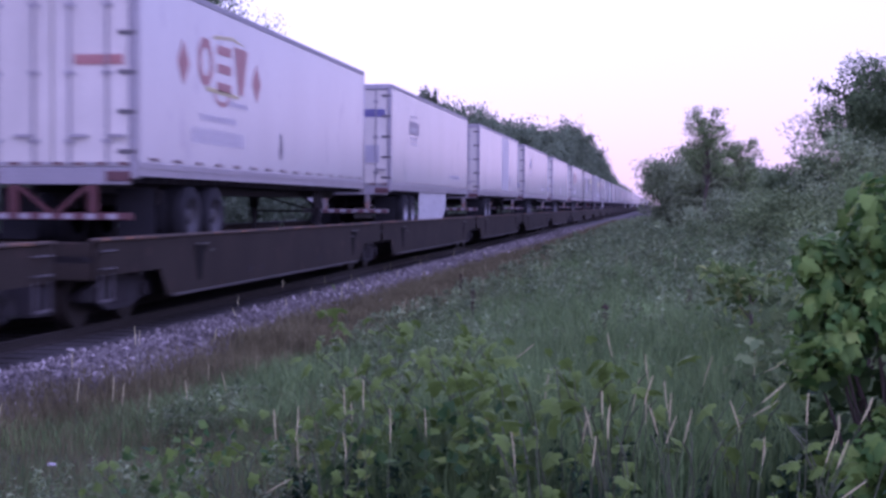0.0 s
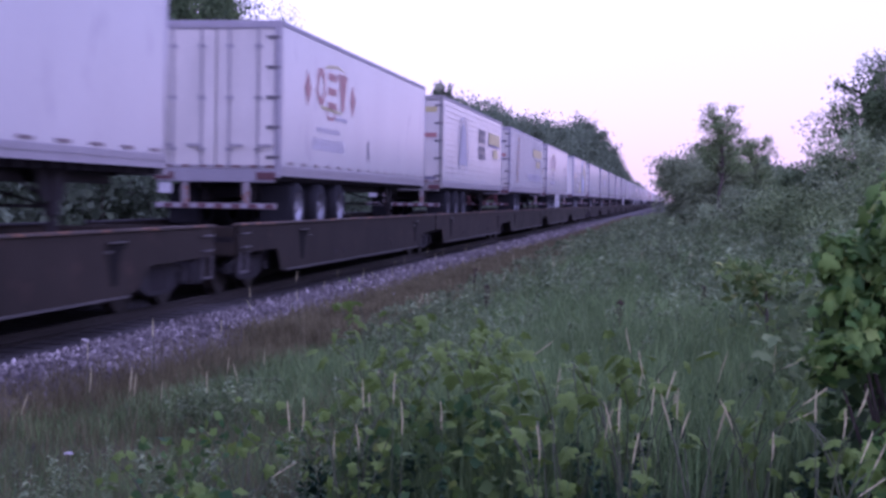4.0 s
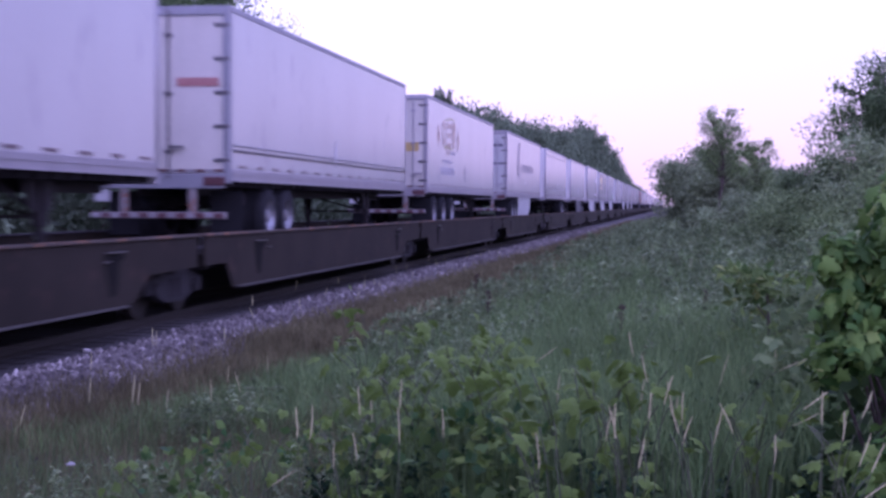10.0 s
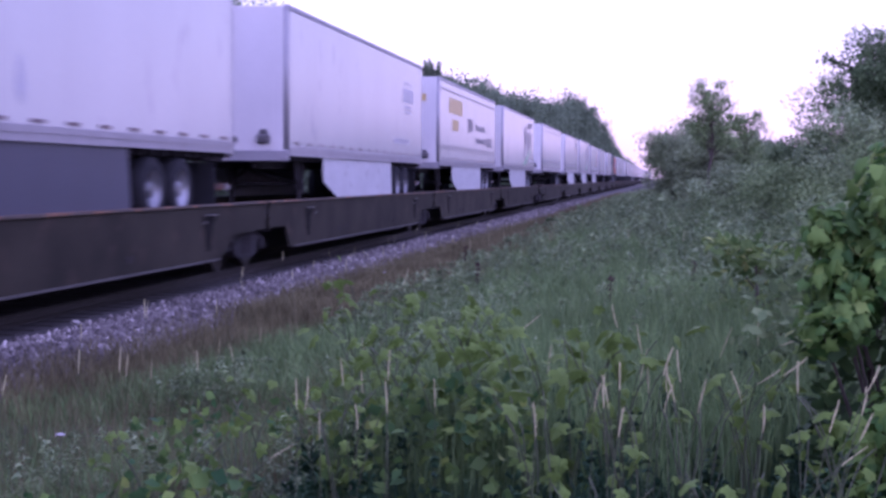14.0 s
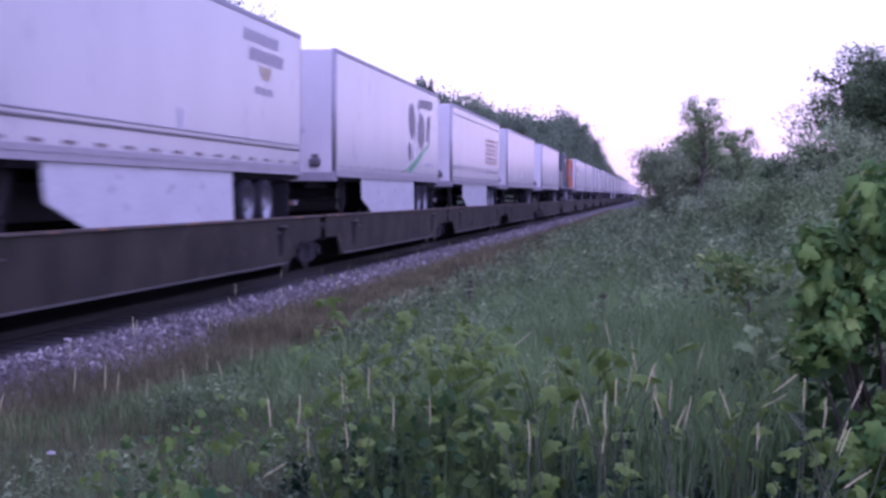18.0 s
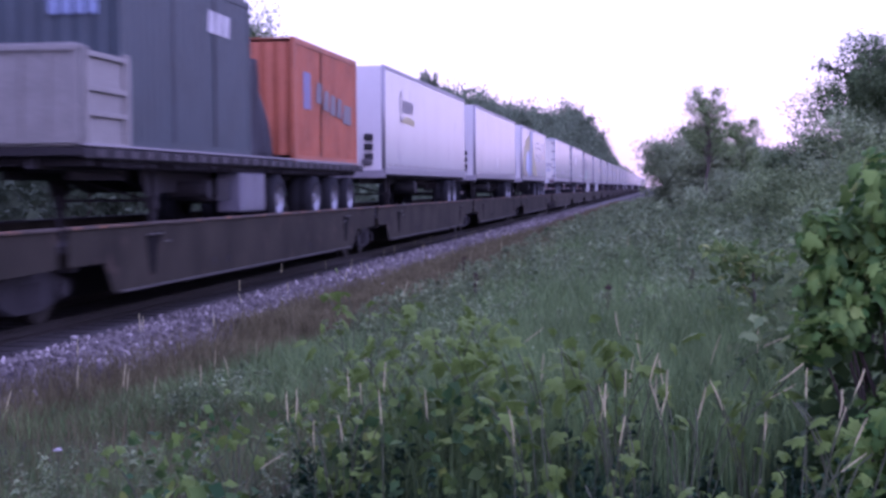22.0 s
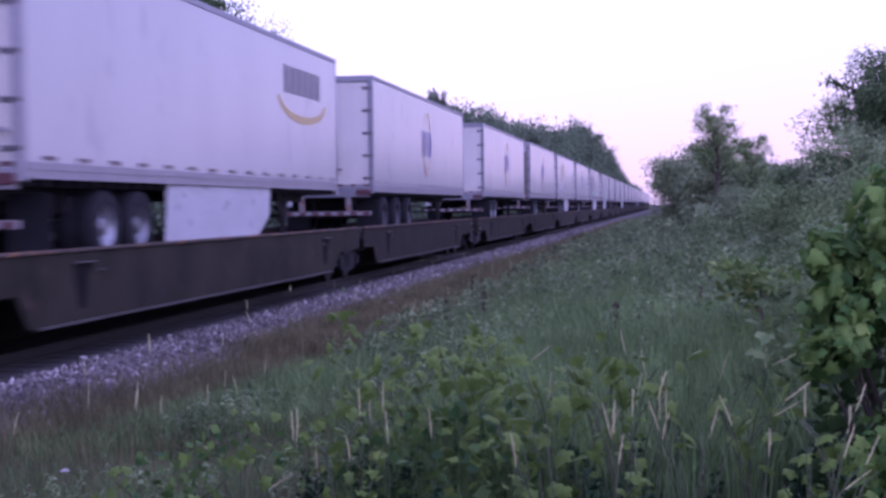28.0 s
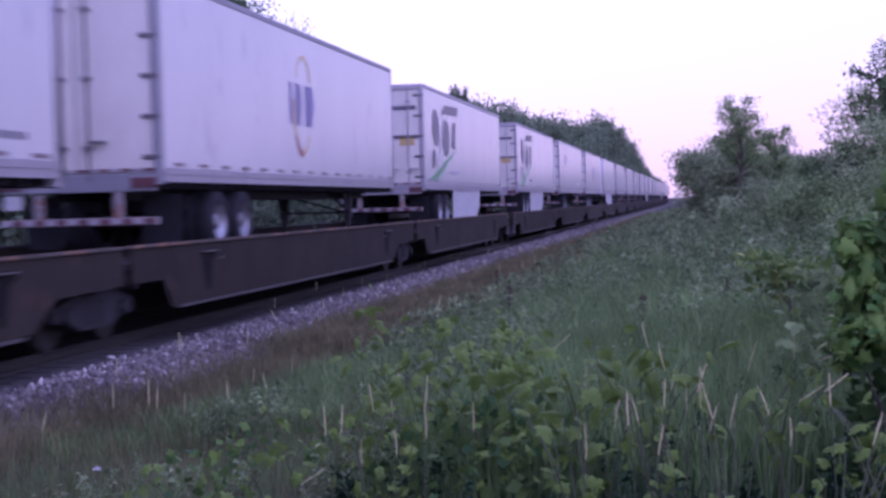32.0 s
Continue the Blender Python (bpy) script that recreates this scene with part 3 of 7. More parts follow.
def nose_end(t, facing, fridge=False):
    y = 0.0 if facing < 0 else LENGTH
    turn = 0 if facing < 0 else 180
    piece("front_wall", 0, lambda bm: (box(bm, -HALF + 0.02, HALF - 0.02, -0.02, 0.08, LOW, HIGH - 0.02, 0.02),
                                       box(bm, -HALF + 0.30, -HALF + 0.33, -0.03, -0.02, LOW + 0.2, HIGH - 0.2),
                                       box(bm, HALF - 0.33, HALF - 0.30, -0.03, -0.02, LOW + 0.2, HIGH - 0.2)), NOSE, t, (0, y, 0), turn=turn)
    for s in (-1, 1):
        piece("corner_post", s, lambda bm, s=s: tube(bm, (s * (HALF - 0.05), 0.02, LOW - 0.02), (s * (HALF - 0.05), 0.02, HIGH), 0.06, 0.06, 10), ALU, t, (0, y, 0), turn=turn, smooth=True)
    piece("front_sill", 0, lambda bm: box(bm, -HALF, HALF, -0.05, 0.10, LOW - 0.12, LOW + 0.10, 0.015), ALU, t, (0, y, 0), turn=turn)

    def coupling(bm):
        box(bm, 0.66, 0.94, -0.12, -0.02, LOW + 0.24, LOW + 0.42, 0.03)
        box(bm, 0.72, 0.88, -0.08, -0.02, LOW + 0.42, LOW + 0.52, 0.015)
    piece("connector_box", 0, coupling, HINGE, t, (0, y, 0), turn=turn)
    piece("air_coupling", 0, lambda bm: tube(bm, (0.18, -0.1, LOW + 0.32), (0.18, -0.02, LOW + 0.32), 0.06, 0.06, 10), HINGE, t, (0, y, 0), turn=turn)
    if fridge:
        def unit(bm):
            for i in range(3):
                box(bm, 0.72, 0.96, -0.10, -0.015, LOW + 0.38 + i * 0.27, LOW + 0.56 + i * 0.27, 0.02)
        piece("control_panel", 0, unit, DARKSTEEL, t, (0, y, 0), turn=turn, label="stack of three dark control boxes")
        piece("fuel_tank", 0, lambda bm: (tube(bm, (-0.3, 0, 0), (0.3, 0, 0), 0.21, 0.21, 20), tube(bm, (0.3, 0, 0), (0.34, 0, 0), 0.21, 0.15, 20), tube(bm, (-0.34, 0, 0), (-0.3, 0, 0), 0.15, 0.21, 20)),
              DULLRIM, t, (0.80, 5.9 if facing < 0 else LENGTH - 5.9, 0.76), "dull metal fuel tank")


def under_gear(t, ys, rear):
    """Frame rails, slider, landing legs; rear -1: wheels at the y = 0 end."""
    def rails(bm):
        for s in (-1, 1):
            box(bm, s * 0.48 - 0.05, s * 0.48 + 0.05, 0.3, LENGTH - 0.3, LOW - 0.26, LOW - 0.06)
        for i in range(32):
            y = 0.3 + (LENGTH - 0.6) * i / 31
            box(bm, -HALF + 0.05, HALF - 0.05, y - 0.03, y + 0.03, LOW - 0.10, LOW)
        box(bm, -HALF + 0.04, HALF - 0.04, 0.1, LENGTH - 0.1, LOW - 0.005, LOW + 0.03)
    piece("underframe", 0, rails, DARKSTEEL, t)
    y0, y1 = min(ys) - 0.75, max(ys) + 0.75

    def slider(bm):
        n = y1 - y0
        for s in (-1, 1):
            box(bm, s * 0.50 - 0.06, s * 0.50 + 0.06, 0, n, 0.62, LOW - 0.2)
        for i in range(5):
            box(bm, -0.9, 0.9, n * (i + 0.5) / 5 - 0.06, n * (i + 0.5) / 5 + 0.06, 0.70, LOW - 0.2)
    piece("axle_frame", round(y1 - y0, 2), slider, DARKSTEEL, t, (0, y0, 0))
    yl = LENGTH - 2.9 if rear < 0 else 2.9
    for s in (-1, 1):
        def leg(bm, s=s):
            box(bm, s * 0.78 - 0.08, s * 0.78 + 0.08, -0.09, 0.09, 0.42, LOW - 0.05, 0.01)
            prism(bm, [(-0.55, LOW - 0.05), (0.55, LOW - 0.05), (0.30, 0.62), (-0.30, 0.62)], s * 0.78 - 0.02, s * 0.78 + 0.02)
            box(bm, s * 0.78 - 0.05, s * 0.78 + 0.05, -0.05, 0.05, 0.08, 0.45)
            box(bm, s * 0.78 - 0.16, s * 0.78 + 0.16, -0.14, 0.14, 0.0, 0.08, 0.01)
            beam(bm, (s * 0.78, 0, 0.6), (s * 0.5, 0.9 * (1 if rear < 0 else -1) * -1, LOW - 0.1), 0.05, 0.05)
        piece("landing_leg", (s, rear), leg, DARKSTEEL, t, (0, yl, 0))
    piece("leg_brace", 0, lambda bm: (beam(bm, (-0.74, 0, 0.55), (0.74, 0, 0.55), 0.05, 0.05),
                                      beam(bm, (-0.74, 0, 0.95), (0.74, 0, 0.55), 0.04, 0.04)), DARKSTEEL, t, (0, yl, 0))
    hitch_y = LENGTH - 1.0 if rear < 0 else 1.0
    piece("kingpin_plate", 0, lambda bm: box(bm, -0.6, 0.6, -0.8, 0.8, LOW - 0.14, LOW - 0.10), DARKSTEEL, t, (0, hitch_y, 0))


# ---- markings: flat coloured shapes 4 mm proud of the side, y counted from the y = 0 end ----
X0, X1 = HALF - 0.001, HALF + 0.006


def bars(bm, y, z, w, h, n, gap=0.35, lean=0.0):
    """A line of n plain upright blocks that fills w by h."""
    step = w / n
    for i in range(n):
        a = y + i * step
        b = a + step * (1 - gap)
        prism(bm, [(a, z), (b, z), (b + lean, z + h), (a + lean, z + h)], X0, X1)


def mark(t, name, material, make, label=""):
    """A flat marking. Separate shapes of a logo become parts of their own; rows of small bars stay joined."""
    bm = bmesh.new()
    make(bm)
    if "lettering" in name:
        return tagged(part(name, bm, material, t, label), kind="stuff")
    bmesh.ops.remove_doubles(bm, verts=bm.verts, dist=0.0005)
    groups, seen = [], set()
    for v in bm.verts:
        if v in seen:
            continue
        todo, group = [v], []
        seen.add(v)
        while todo:
            w = todo.pop()
            group.append(w)
            for e in w.link_edges:
                o = e.other_vert(w)
                if o not in seen:
                    seen.add(o)
                    todo.append(o)
        groups.append(group)
    if len(groups) == 1 or len(groups) > 8:
        ob = part(name, bm, material, t, label)
        return tagged(ob, kind="stuff") if len(groups) > 8 else ob
    for group in groups:
        one = bmesh.new()
        at = {v: one.verts.new(v.co) for v in group}
        for f in {f for v in group for f in v.link_faces}:
            one.faces.new([at[v] for v in f.verts])
        ob = part(name, one, material, t, label)
    bm.free()
    return ob


def logo_maroon(t, y=0.3, roofed=False, tone=None, said="maroon"):
    def blocks(bm):
        for a in (1.75, 5.95):
            prism(bm, [(y + a - 0.28, 2.98), (y + a, 2.62), (y + a + 0.28, 2.98), (y + a, 3.34)], X0, X1)
        ring(bm, y + 2.88, 3.10, 0.34, 0.34, 0.17, X0, X1, 0, 360, 8, 22.5)
        for z in (2.66, 2.98, 3.30):
            prism(bm, [(y + 3.5, z), (y + 4.3, z), (y + 4.36, z + 0.16), (y + 3.56, z + 0.16)], X0, X1)
        prism(bm, [(y + 4.80, 2.68), (y + 5.04, 2.68), (y + 5.35, 3.52), (y + 4.5, 3.52)], X0, X1)
        ring(bm, y + 3.8, 2.62, 0.4, 0.18, 0.08, X0, X1, 180, 360, 12)
    mark(t, "logo", tone or MAROON, blocks, said + " block logo between two diamonds")

    def gold(bm):
        prism(bm, [(y + 3.2, 3.52), (y + 4.4, 3.62), (y + 5.2, 3.58), (y + 4.4, 3.68), (y + 3.4, 3.60)], X0, X1)
        prism(bm, [(y + 2.9, 2.70), (y + 4.8, 2.66), (y + 4.8, 2.60), (y + 2.9, 2.62)], X0, X1)
    mark(t, "logo_sweep", DULLGOLD, gold)

    def small(bm):
        bars(bm, y + 4.2, 2.44, 1.2, 0.09, 9)
        bars(bm, y + 2.6, 2.12, 2.1, 0.10, 14)
        bars(bm, y + 2.2, 1.72, 3.0, 0.26, 15, 0.45)
    mark(t, "lettering", GREYVINYL, small)
    mark(t, "emblem", CHAR, lambda bm: prism(bm, [(7.9, 1.75), (8.05, 1.6), (8.2, 1.75), (8.1, 2.12), (8.0, 2.12)], X0, X1))
    if roofed:
        def lorry(bm):
            bars(bm, 13.4, 2.75, 1.2, 0.22, 5)
            ring(bm, 14.0, 2.35, 0.55, 0.25, 0.1, X0, X1, 0, 180, 12)
            bars(bm, 13.5, 2.1, 1.0, 0.25, 3, 0.5)
            bars(bm, 13.0, 1.55, 2.4, 0.09, 14)
        mark(t, "side_emblem", CHAR, lorry)


def logo_ring(t, y=7.7):
    def letters(bm):
        for a, w in ((-0.95, 0.24), (-0.52, 0.46), (0.16, 0.70)):
            prism(bm, [(y + a, 2.28), (y + a + w * 0.7, 2.28), (y + a + w, 2.70), (y + a + w * 0.8, 3.08), (y + a, 3.08)], X0, X1)
    mark(t, "logo", NAVY, letters, "dark blue block logo")
    mark(t, "upper_arc", GOLD, lambda bm: ring(bm, y, 2.68, 0.62, 0.95, 0.10, X0 + 0.001, X1 + 0.001, 35, 150, 16, -8, 0.4), "thin gold arc over the logo")
    mark(t, "lower_arc", GOLD, lambda bm: ring(bm, y, 2.68, 0.62, 0.95, 0.12, X0 + 0.001, X1 + 0.001, 180, 330, 18, -8, 0.4), "thin gold arc under the logo")
    mark(t, "logo_tip", MAROON, lambda bm: ring(bm, y + 0.0, 2.68, 0.62, 0.95, 0.15, X0 + 0.003, X1 + 0.003, 225, 275, 6, -8))


def logo_swoosh(t, y=10.2):
    def letters(bm):
        ring(bm, y + 0.55, 2.95, 0.36, 0.28, 0.54, X0, X1, 0, 360, 20, -20)
        ring(bm, y + 0.15, 2.02, 0.20, 0.14, 0.30, X0, X1, 0, 360, 12)
        ring(bm, y + 2.3, 2.72, 0.42, 0.30, 0.54, X0, X1, 0, 360, 20)
        prism(bm, [(y + 1.5, 3.42), (y + 4.5, 3.50), (y + 4.7, 3.80), (y + 2.0, 3.72)], X0, X1)
        prism(bm, [(y + 3.3, 2.45), (y + 3.95, 2.40), (y + 4.25, 3.28), (y + 3.5, 3.25)], X0, X1)
    mark(t, "logo", CHAR, letters, "charcoal rounded block logo")
    mark(t, "logo_stroke", SKIRT, lambda bm: prism(bm, [(y + 0.9, 1.9), (y + 1.2, 1.9), (y + 2.0, 3.40), (y + 1.8, 3.40)], X0 + 0.003, X1 + 0.003))

    def sweep(bm):
        prism(bm, [(y - 0.6, 1.40), (y + 0.3, 1.40), (y + 4.2, 2.44), (y + 3.0, 2.20), (y + 1.0, 1.75)], X0, X1)
        prism(bm, [(y + 0.5, 1.40), (y + 0.9, 1.42), (y + 4.1, 2.36)], X0, X1)
    mark(t, "logo_sweep", GREEN, sweep, "green sweep below the logo")
    mark(t, "lettering", GREYVINYL, lambda bm: bars(bm, y + 2.9, 1.62, 2.0, 0.10, 12))


def logo_disc(t, flip=1):
    """A huge gold ring over a blue band near the nose end; flip -1: the nose is at y = 0."""
    def f(y):
        return y if flip < 0 else LENGTH - y

    def g(y):
        return f(1.35 * y)

    def gold(bm):
        for i in range(26):
            a, b = radians(-22 + 222 * i / 26), radians(-22 + 222 * (i + 1) / 26)
            w0, w1 = 0.34 + 0.14 * i / 26, 0.34 + 0.14 * (i + 1) / 26
            prism(bm, [(g(3.1 - (2.1 - w0) * math.cos(a)), 1.95 + (1.32 - w0) * math.sin(a)), (g(3.1 - (2.1 + w0) * math.cos(a)), 1.95 + (1.32 + w0) * math.sin(a)),
                       (g(3.1 - (2.1 + w1) * math.cos(b)), 1.95 + (1.32 + w1) * math.sin(b)), (g(3.1 - (2.1 - w1) * math.cos(b)), 1.95 + (1.32 - w1) * math.sin(b))], X0, X1)
        prism(bm, [(g(5.1), 1.9), (g(5.9), 1.36), (g(7.0), 1.36), (g(5.65), 2.4)], X0 + 0.001, X1 + 0.001)
    mark(t, "gold_ring", DULLGOLD, gold, "huge dull gold ring graphic")
    mark(t, "blue_band", SKYBLUE, lambda bm: prism(bm, [(g(2.7), 1.36), (g(4.2), 1.36), (g(4.55), 2.0), (g(4.65), 2.8), (g(4.75), 4.0), (g(3.5), 4.0), (g(3.35), 2.8), (g(3.15), 2.0)], X0 + 0.002, X1 + 0.002), "broad pale blue band")
    mark(t, "white_blue_patch", PALEBLUE, lambda bm: ring(bm, g(2.55), 2.0, 0.62, 0.42, 0.8, X0, X1, 0, 360, 24), "pale blue disc inside the ring")
    mark(t, "olive_patch", OLIVE, lambda bm: prism(bm, [(g(0.7), 1.36), (g(2.7), 1.36), (g(2.2), 1.62), (g(0.9), 1.8)], X0 + 0.003, X1 + 0.003))
    s = f(9.6) - 1.0
    mark(t, "lettering", GREYVINYL, lambda bm: (bars(bm, s, 3.35, 2.4, 0.10, 12), bars(bm, s, 3.05, 3.2, 0.10, 16), bars(bm, s, 2.6, 3.4, 0.10, 16), bars(bm, s, 2.3, 3.6, 0.10, 16)))
    mark(t, "small_ring", GREYVINYL, lambda bm: ring(bm, f(14.2), 3.05, 0.36, 0.52, 0.16, X0, X1, 0, 360, 24, 0), "small pale grey ring")
    mark(t, "ring_foot", GOLD, lambda bm: ring(bm, f(14.2), 3.05, 0.36, 0.52, 0.16, X0 + 0.002, X1 + 0.002, 200, 300, 10, 0), "gold foot of the ring")
    mark(t, "side_lettering", GREYVINYL, lambda bm: (bars(bm, f(13.2) - (0 if flip < 0 else -0.2), 3.2, 0.9, 0.1, 4), bars(bm, f(13.2), 2.9, 0.9, 0.1, 4)))
    if flip < 0:
        for y, z, r, tone in ((10.2, 1.86, 0.22, TAPE), (10.6, 1.70, 0.13, SLATE), (11.7, 1.62, 0.18, SLATE), (12.2, 1.58, 0.13, SLATE)):
            mark(t, "worn_patch", tone, lambda bm: ring(bm, y, z, r * 0.5, r * 0.32, r * 0.62, X0, X1, 0, 360, 14, 20), "worn dark blotch on the side")
    else:
        mark(t, "dark_patch", GREYVINYL, lambda bm: bars(bm, f(11.5), 1.75, 1.2, 0.3, 3, 0.3))


def logo_swirl(t, y=5.3):
    def arcs(bm):
        for k, (r, a0, a1) in enumerate(((0.62, 60, 300), (0.48, 60, 300), (0.34, 70, 300), (0.2, 80, 290))):
            ring(bm, y + 0.12 * k - 0.15, 2.86 - 0.05 * k, r * 1.55, r * 1.4, 0.13, X0, X1, a0, a1, 18, 0, 0.5)
        bars(bm, y + 1.1, 2.40, 1.5, 0.38, 4, 0.42)
        bars(bm, y + 2.9, 2.40, 2.4, 0.38, 7, 0.45)
        bars(bm, y + 5.6, 2.40, 1.1, 0.38, 3, 0.45)
    mark(t, "logo", SLATE, arcs, "charcoal swirl with a row of plain blocks")
    mark(t, "emblem", GREYVINYL, lambda bm: bars(bm, y + 2.8, 1.8, 0.4, 0.22, 2))


def logo_script(t, y=11.9):
    mark(t, "logo", SLATE, lambda bm: (bars(bm, y, 3.58, 2.5, 0.22, 6, 0.3, 0.08), bars(bm, y + 0.35, 3.24, 2.5, 0.24, 5, 0.22, 0.08)), "slate block logo")
    mark(t, "logo_badge", OLIVE, lambda bm: prism(bm, [(y + 1.25, 2.92), (y + 1.75, 2.92), (y + 1.95, 3.18), (y + 1.05, 3.18)], X0, X1))
    mark(t, "lettering", SLATE, lambda bm: bars(bm, y + 0.8, 2.62, 1.4, 0.15, 3, 0.4))
    mark(t, "emblem", GREYVINYL, lambda bm: bars(bm, 8.2, 1.75, 0.3, 0.35, 2))


def logo_speckled(t, y=10.4):
    def grid(bm):
        for r in range(6):
            bars(bm, y + 0.06 * r, 2.10 + r * 0.2, 4.6, 0.12, 9, 0.28)
    mark(t, "logo", mat("brown_gold_vinyl", (0.24, 0.14, 0.12), 0.5, dark=0.8, fine=20, bump=0), grid, "broken lines of brown and gold blocks")
    mark(t, "lettering", GREYVINYL, lambda bm: bars(bm, 8.5, 1.62, 2.2, 0.16, 4, 0.3))


def logo_bell(t):
    def blue(bm):
        prism(bm, [(3.4, 1.95), (5.6, 1.95), (5.3, 2.2), (5.0, 3.2), (4.5, 3.5), (4.0, 3.2), (3.7, 2.2)], X0 + 0.026, X1 + 0.026)
        ring(bm, 4.5, 2.6, 1.25, 1.05, 0.07, X0 + 0.026, X1 + 0.026, -60, 240, 22)
    mark(t, "logo", mat("faded_blue_vinyl", (0.31, 0.31, 0.37), 0.5, dark=0.85, fine=20, bump=0), blue, "faded grey-blue bell shape in an arc")
    mark(t, "lettering", CHAR, lambda bm: [bars(bm, 8.8, z, 1.6, 0.20, 5, 0.25) for z in (2.35, 2.62, 2.98, 3.25)] and
         [prism(bm, [(a + 8.8, z), (a + 9.3, z), (a + 9.3, z + 0.22), (a + 8.8, z + 0.22)], X0 + 0.026, X1 + 0.026) for z in (2.3, 2.6, 2.95, 3.22) for a in (0, 0.62, 1.2)])
    mark(t, "name_board", OLIVEYELLOW, lambda bm: [prism(bm, [(a, z), (b, z), (b, z + h), (a, z + h)], X0 + 0.026, X1 + 0.026) for a, b, z, h in ((11.7, 15.2, 3.0, 0.46), (13.2, 14.6, 2.45, 0.36))], "dull yellow name panels")
    mark(t, "board_line", NAVY, lambda bm: prism(bm, [(11.7, 2.90), (15.2, 2.90), (15.2, 2.96), (11.7, 2.96)], X0 + 0.026, X1 + 0.026))


def logo_diagonal(t):
    def up(bm):
        for i in range(7):
            y, z = 2.4 + 0.08 * i, 1.55 + 0.33 * i
            prism(bm, [(y, z), (y + 0.75, z + 0.1), (y + 0.80, z + 0.30), (y + 0.05, z + 0.2)], X0 + 0.03, X1 + 0.03)
    mark(t, "logo", mat("brown_vinyl", (0.22, 0.14, 0.10), 0.5, dark=0.8, fine=20, bump=0), up, "brown blocks climbing the side")
    mark(t, "name_board", OLIVEYELLOW, lambda bm: [prism(bm, [(a, z), (b, z), (b, z + h), (a, z + h)], X0 + 0.03, X1 + 0.03) for a, b, z, h in ((10.6, 15.4, 3.05, 0.42), (12.4, 14.2, 2.5, 0.34))], "dull yellow name panels")
    mark(t, "name_stripe", SKIRT, lambda bm: prism(bm, [(10.5, 2.94), (15.5, 2.94), (15.5, 3.03), (10.5, 3.03)], X0 + 0.032, X1 + 0.032))
    mark(t, "lettering", GREYVINYL, lambda bm: [prism(bm, [(8.0 + i * 0.75, 1.75), (8.55 + i * 0.75, 1.75), (8.55 + i * 0.75, 2.12), (8.0 + i * 0.75, 2.12)], X0 + 0.03, X1 + 0.03) for i in range(9)])


def logo_yellow(t):
    mark(t, "name_board", GOLD, lambda bm: [prism(bm, [(a, z), (b, z), (b, z + h), (a, z + h)], X0, X1) for a, b, z, h in ((2.2, 5.6, 3.0, 0.55), (3.0, 4.6, 2.4, 0.4))], "dull yellow name panels")
    mark(t, "lettering", CHAR, lambda bm: (bars(bm, 7.2, 2.5, 1.5, 0.5, 3, 0.2), bars(bm, 9.5, 2.6, 3.2, 0.22, 7, 0.3), bars(bm, 9.5, 2.1, 3.2, 0.2, 8, 0.3), bars(bm, 13.0, 2.0, 2.0, 0.4, 3, 0.3)))


def logo_arc(t, y=3.0):
    mark(t, "logo", CHAR, lambda bm: bars(bm, y + 0.1, 3.05, 3.0, 0.55, 6, 0.2), "dark block logo over a gold arc")
    mark(t, "logo_arc", GOLD, lambda bm: ring(bm, y + 1.6, 3.0, 1.9, 0.45, 0.16, X0, X1, 185, 355, 20))


def logo_herd(t, y=2.2):
    mark(t, "logo", CHAR, lambda bm: (bars(bm, y + 0.5, 2.95, 1.9, 0.36, 5, 0.22, 0.05), ring(bm, y + 0.35, 3.1, 0.2, 0.4, 0.14, X0, X1, 60, 300, 12)), "charcoal block logo over a gold sweep")
    mark(t, "logo_sweep", DULLGOLD, lambda bm: prism(bm, [(y + 0.2, 2.66), (y + 2.5, 2.60), (y + 2.6, 2.78), (y + 1.2, 2.86)], X0, X1))


def logo_plate(t, y=3.0, tone=None):
    mark(t, "logo", tone or GREYVINYL, lambda bm: box(bm, X0, X1, y - 0.05, y + 1.65, 2.86, 3.26), "small grey block logo")
    mark(t, "logo_panel", SKIRT, lambda bm: [box(bm, X0 + 0.002, X1 + 0.002, y + a, y + a + 0.22, 2.95, 3.10) for a in (0.15, 0.55, 0.95)])
    mark(t, "logo_lettering", GREYVINYL, lambda bm: (bars(bm, y + 0.1, 2.70, 1.4, 0.07, 8, 0.3), bars(bm, y + 0.25, 2.55, 1.1, 0.07, 7, 0.3), bars(bm, y + 0.2, 3.38, 1.2, 0.06, 6, 0.3)))
    mark(t, "lettering", GREYVINYL, lambda bm: bars(bm, 11.5, 1.65, 2.6, 0.14, 9, 0.4))


def logo_patch(t, y=8.6):
    # flat pale grey box painted as a reflection in the glossy wall
    mark(t, "repaired_panel", mat("pale_grey_reflection", (0.42, 0.42, 0.45), 0.45, dark=0.9, fine=15, bump=0), lambda bm: box(bm, X0, X1, y, y + 3.0, LOW + 0.3, HIGH - 0.15), "pale grey reflection painted on the side wall")
    mark(t, "emblem", GREYVINYL, lambda bm: bars(bm, 12.6, 1.75, 0.35, 0.4, 2))


def logo_faint(t, y=7.6):
    mark(t, "emblem", GREYVINYL, lambda bm: prism(bm, [(y, 1.75), (y + 0.14, 1.55), (y + 0.28, 1.75), (y + 0.18, 2.15), (y + 0.1, 2.15)], X0, X1))


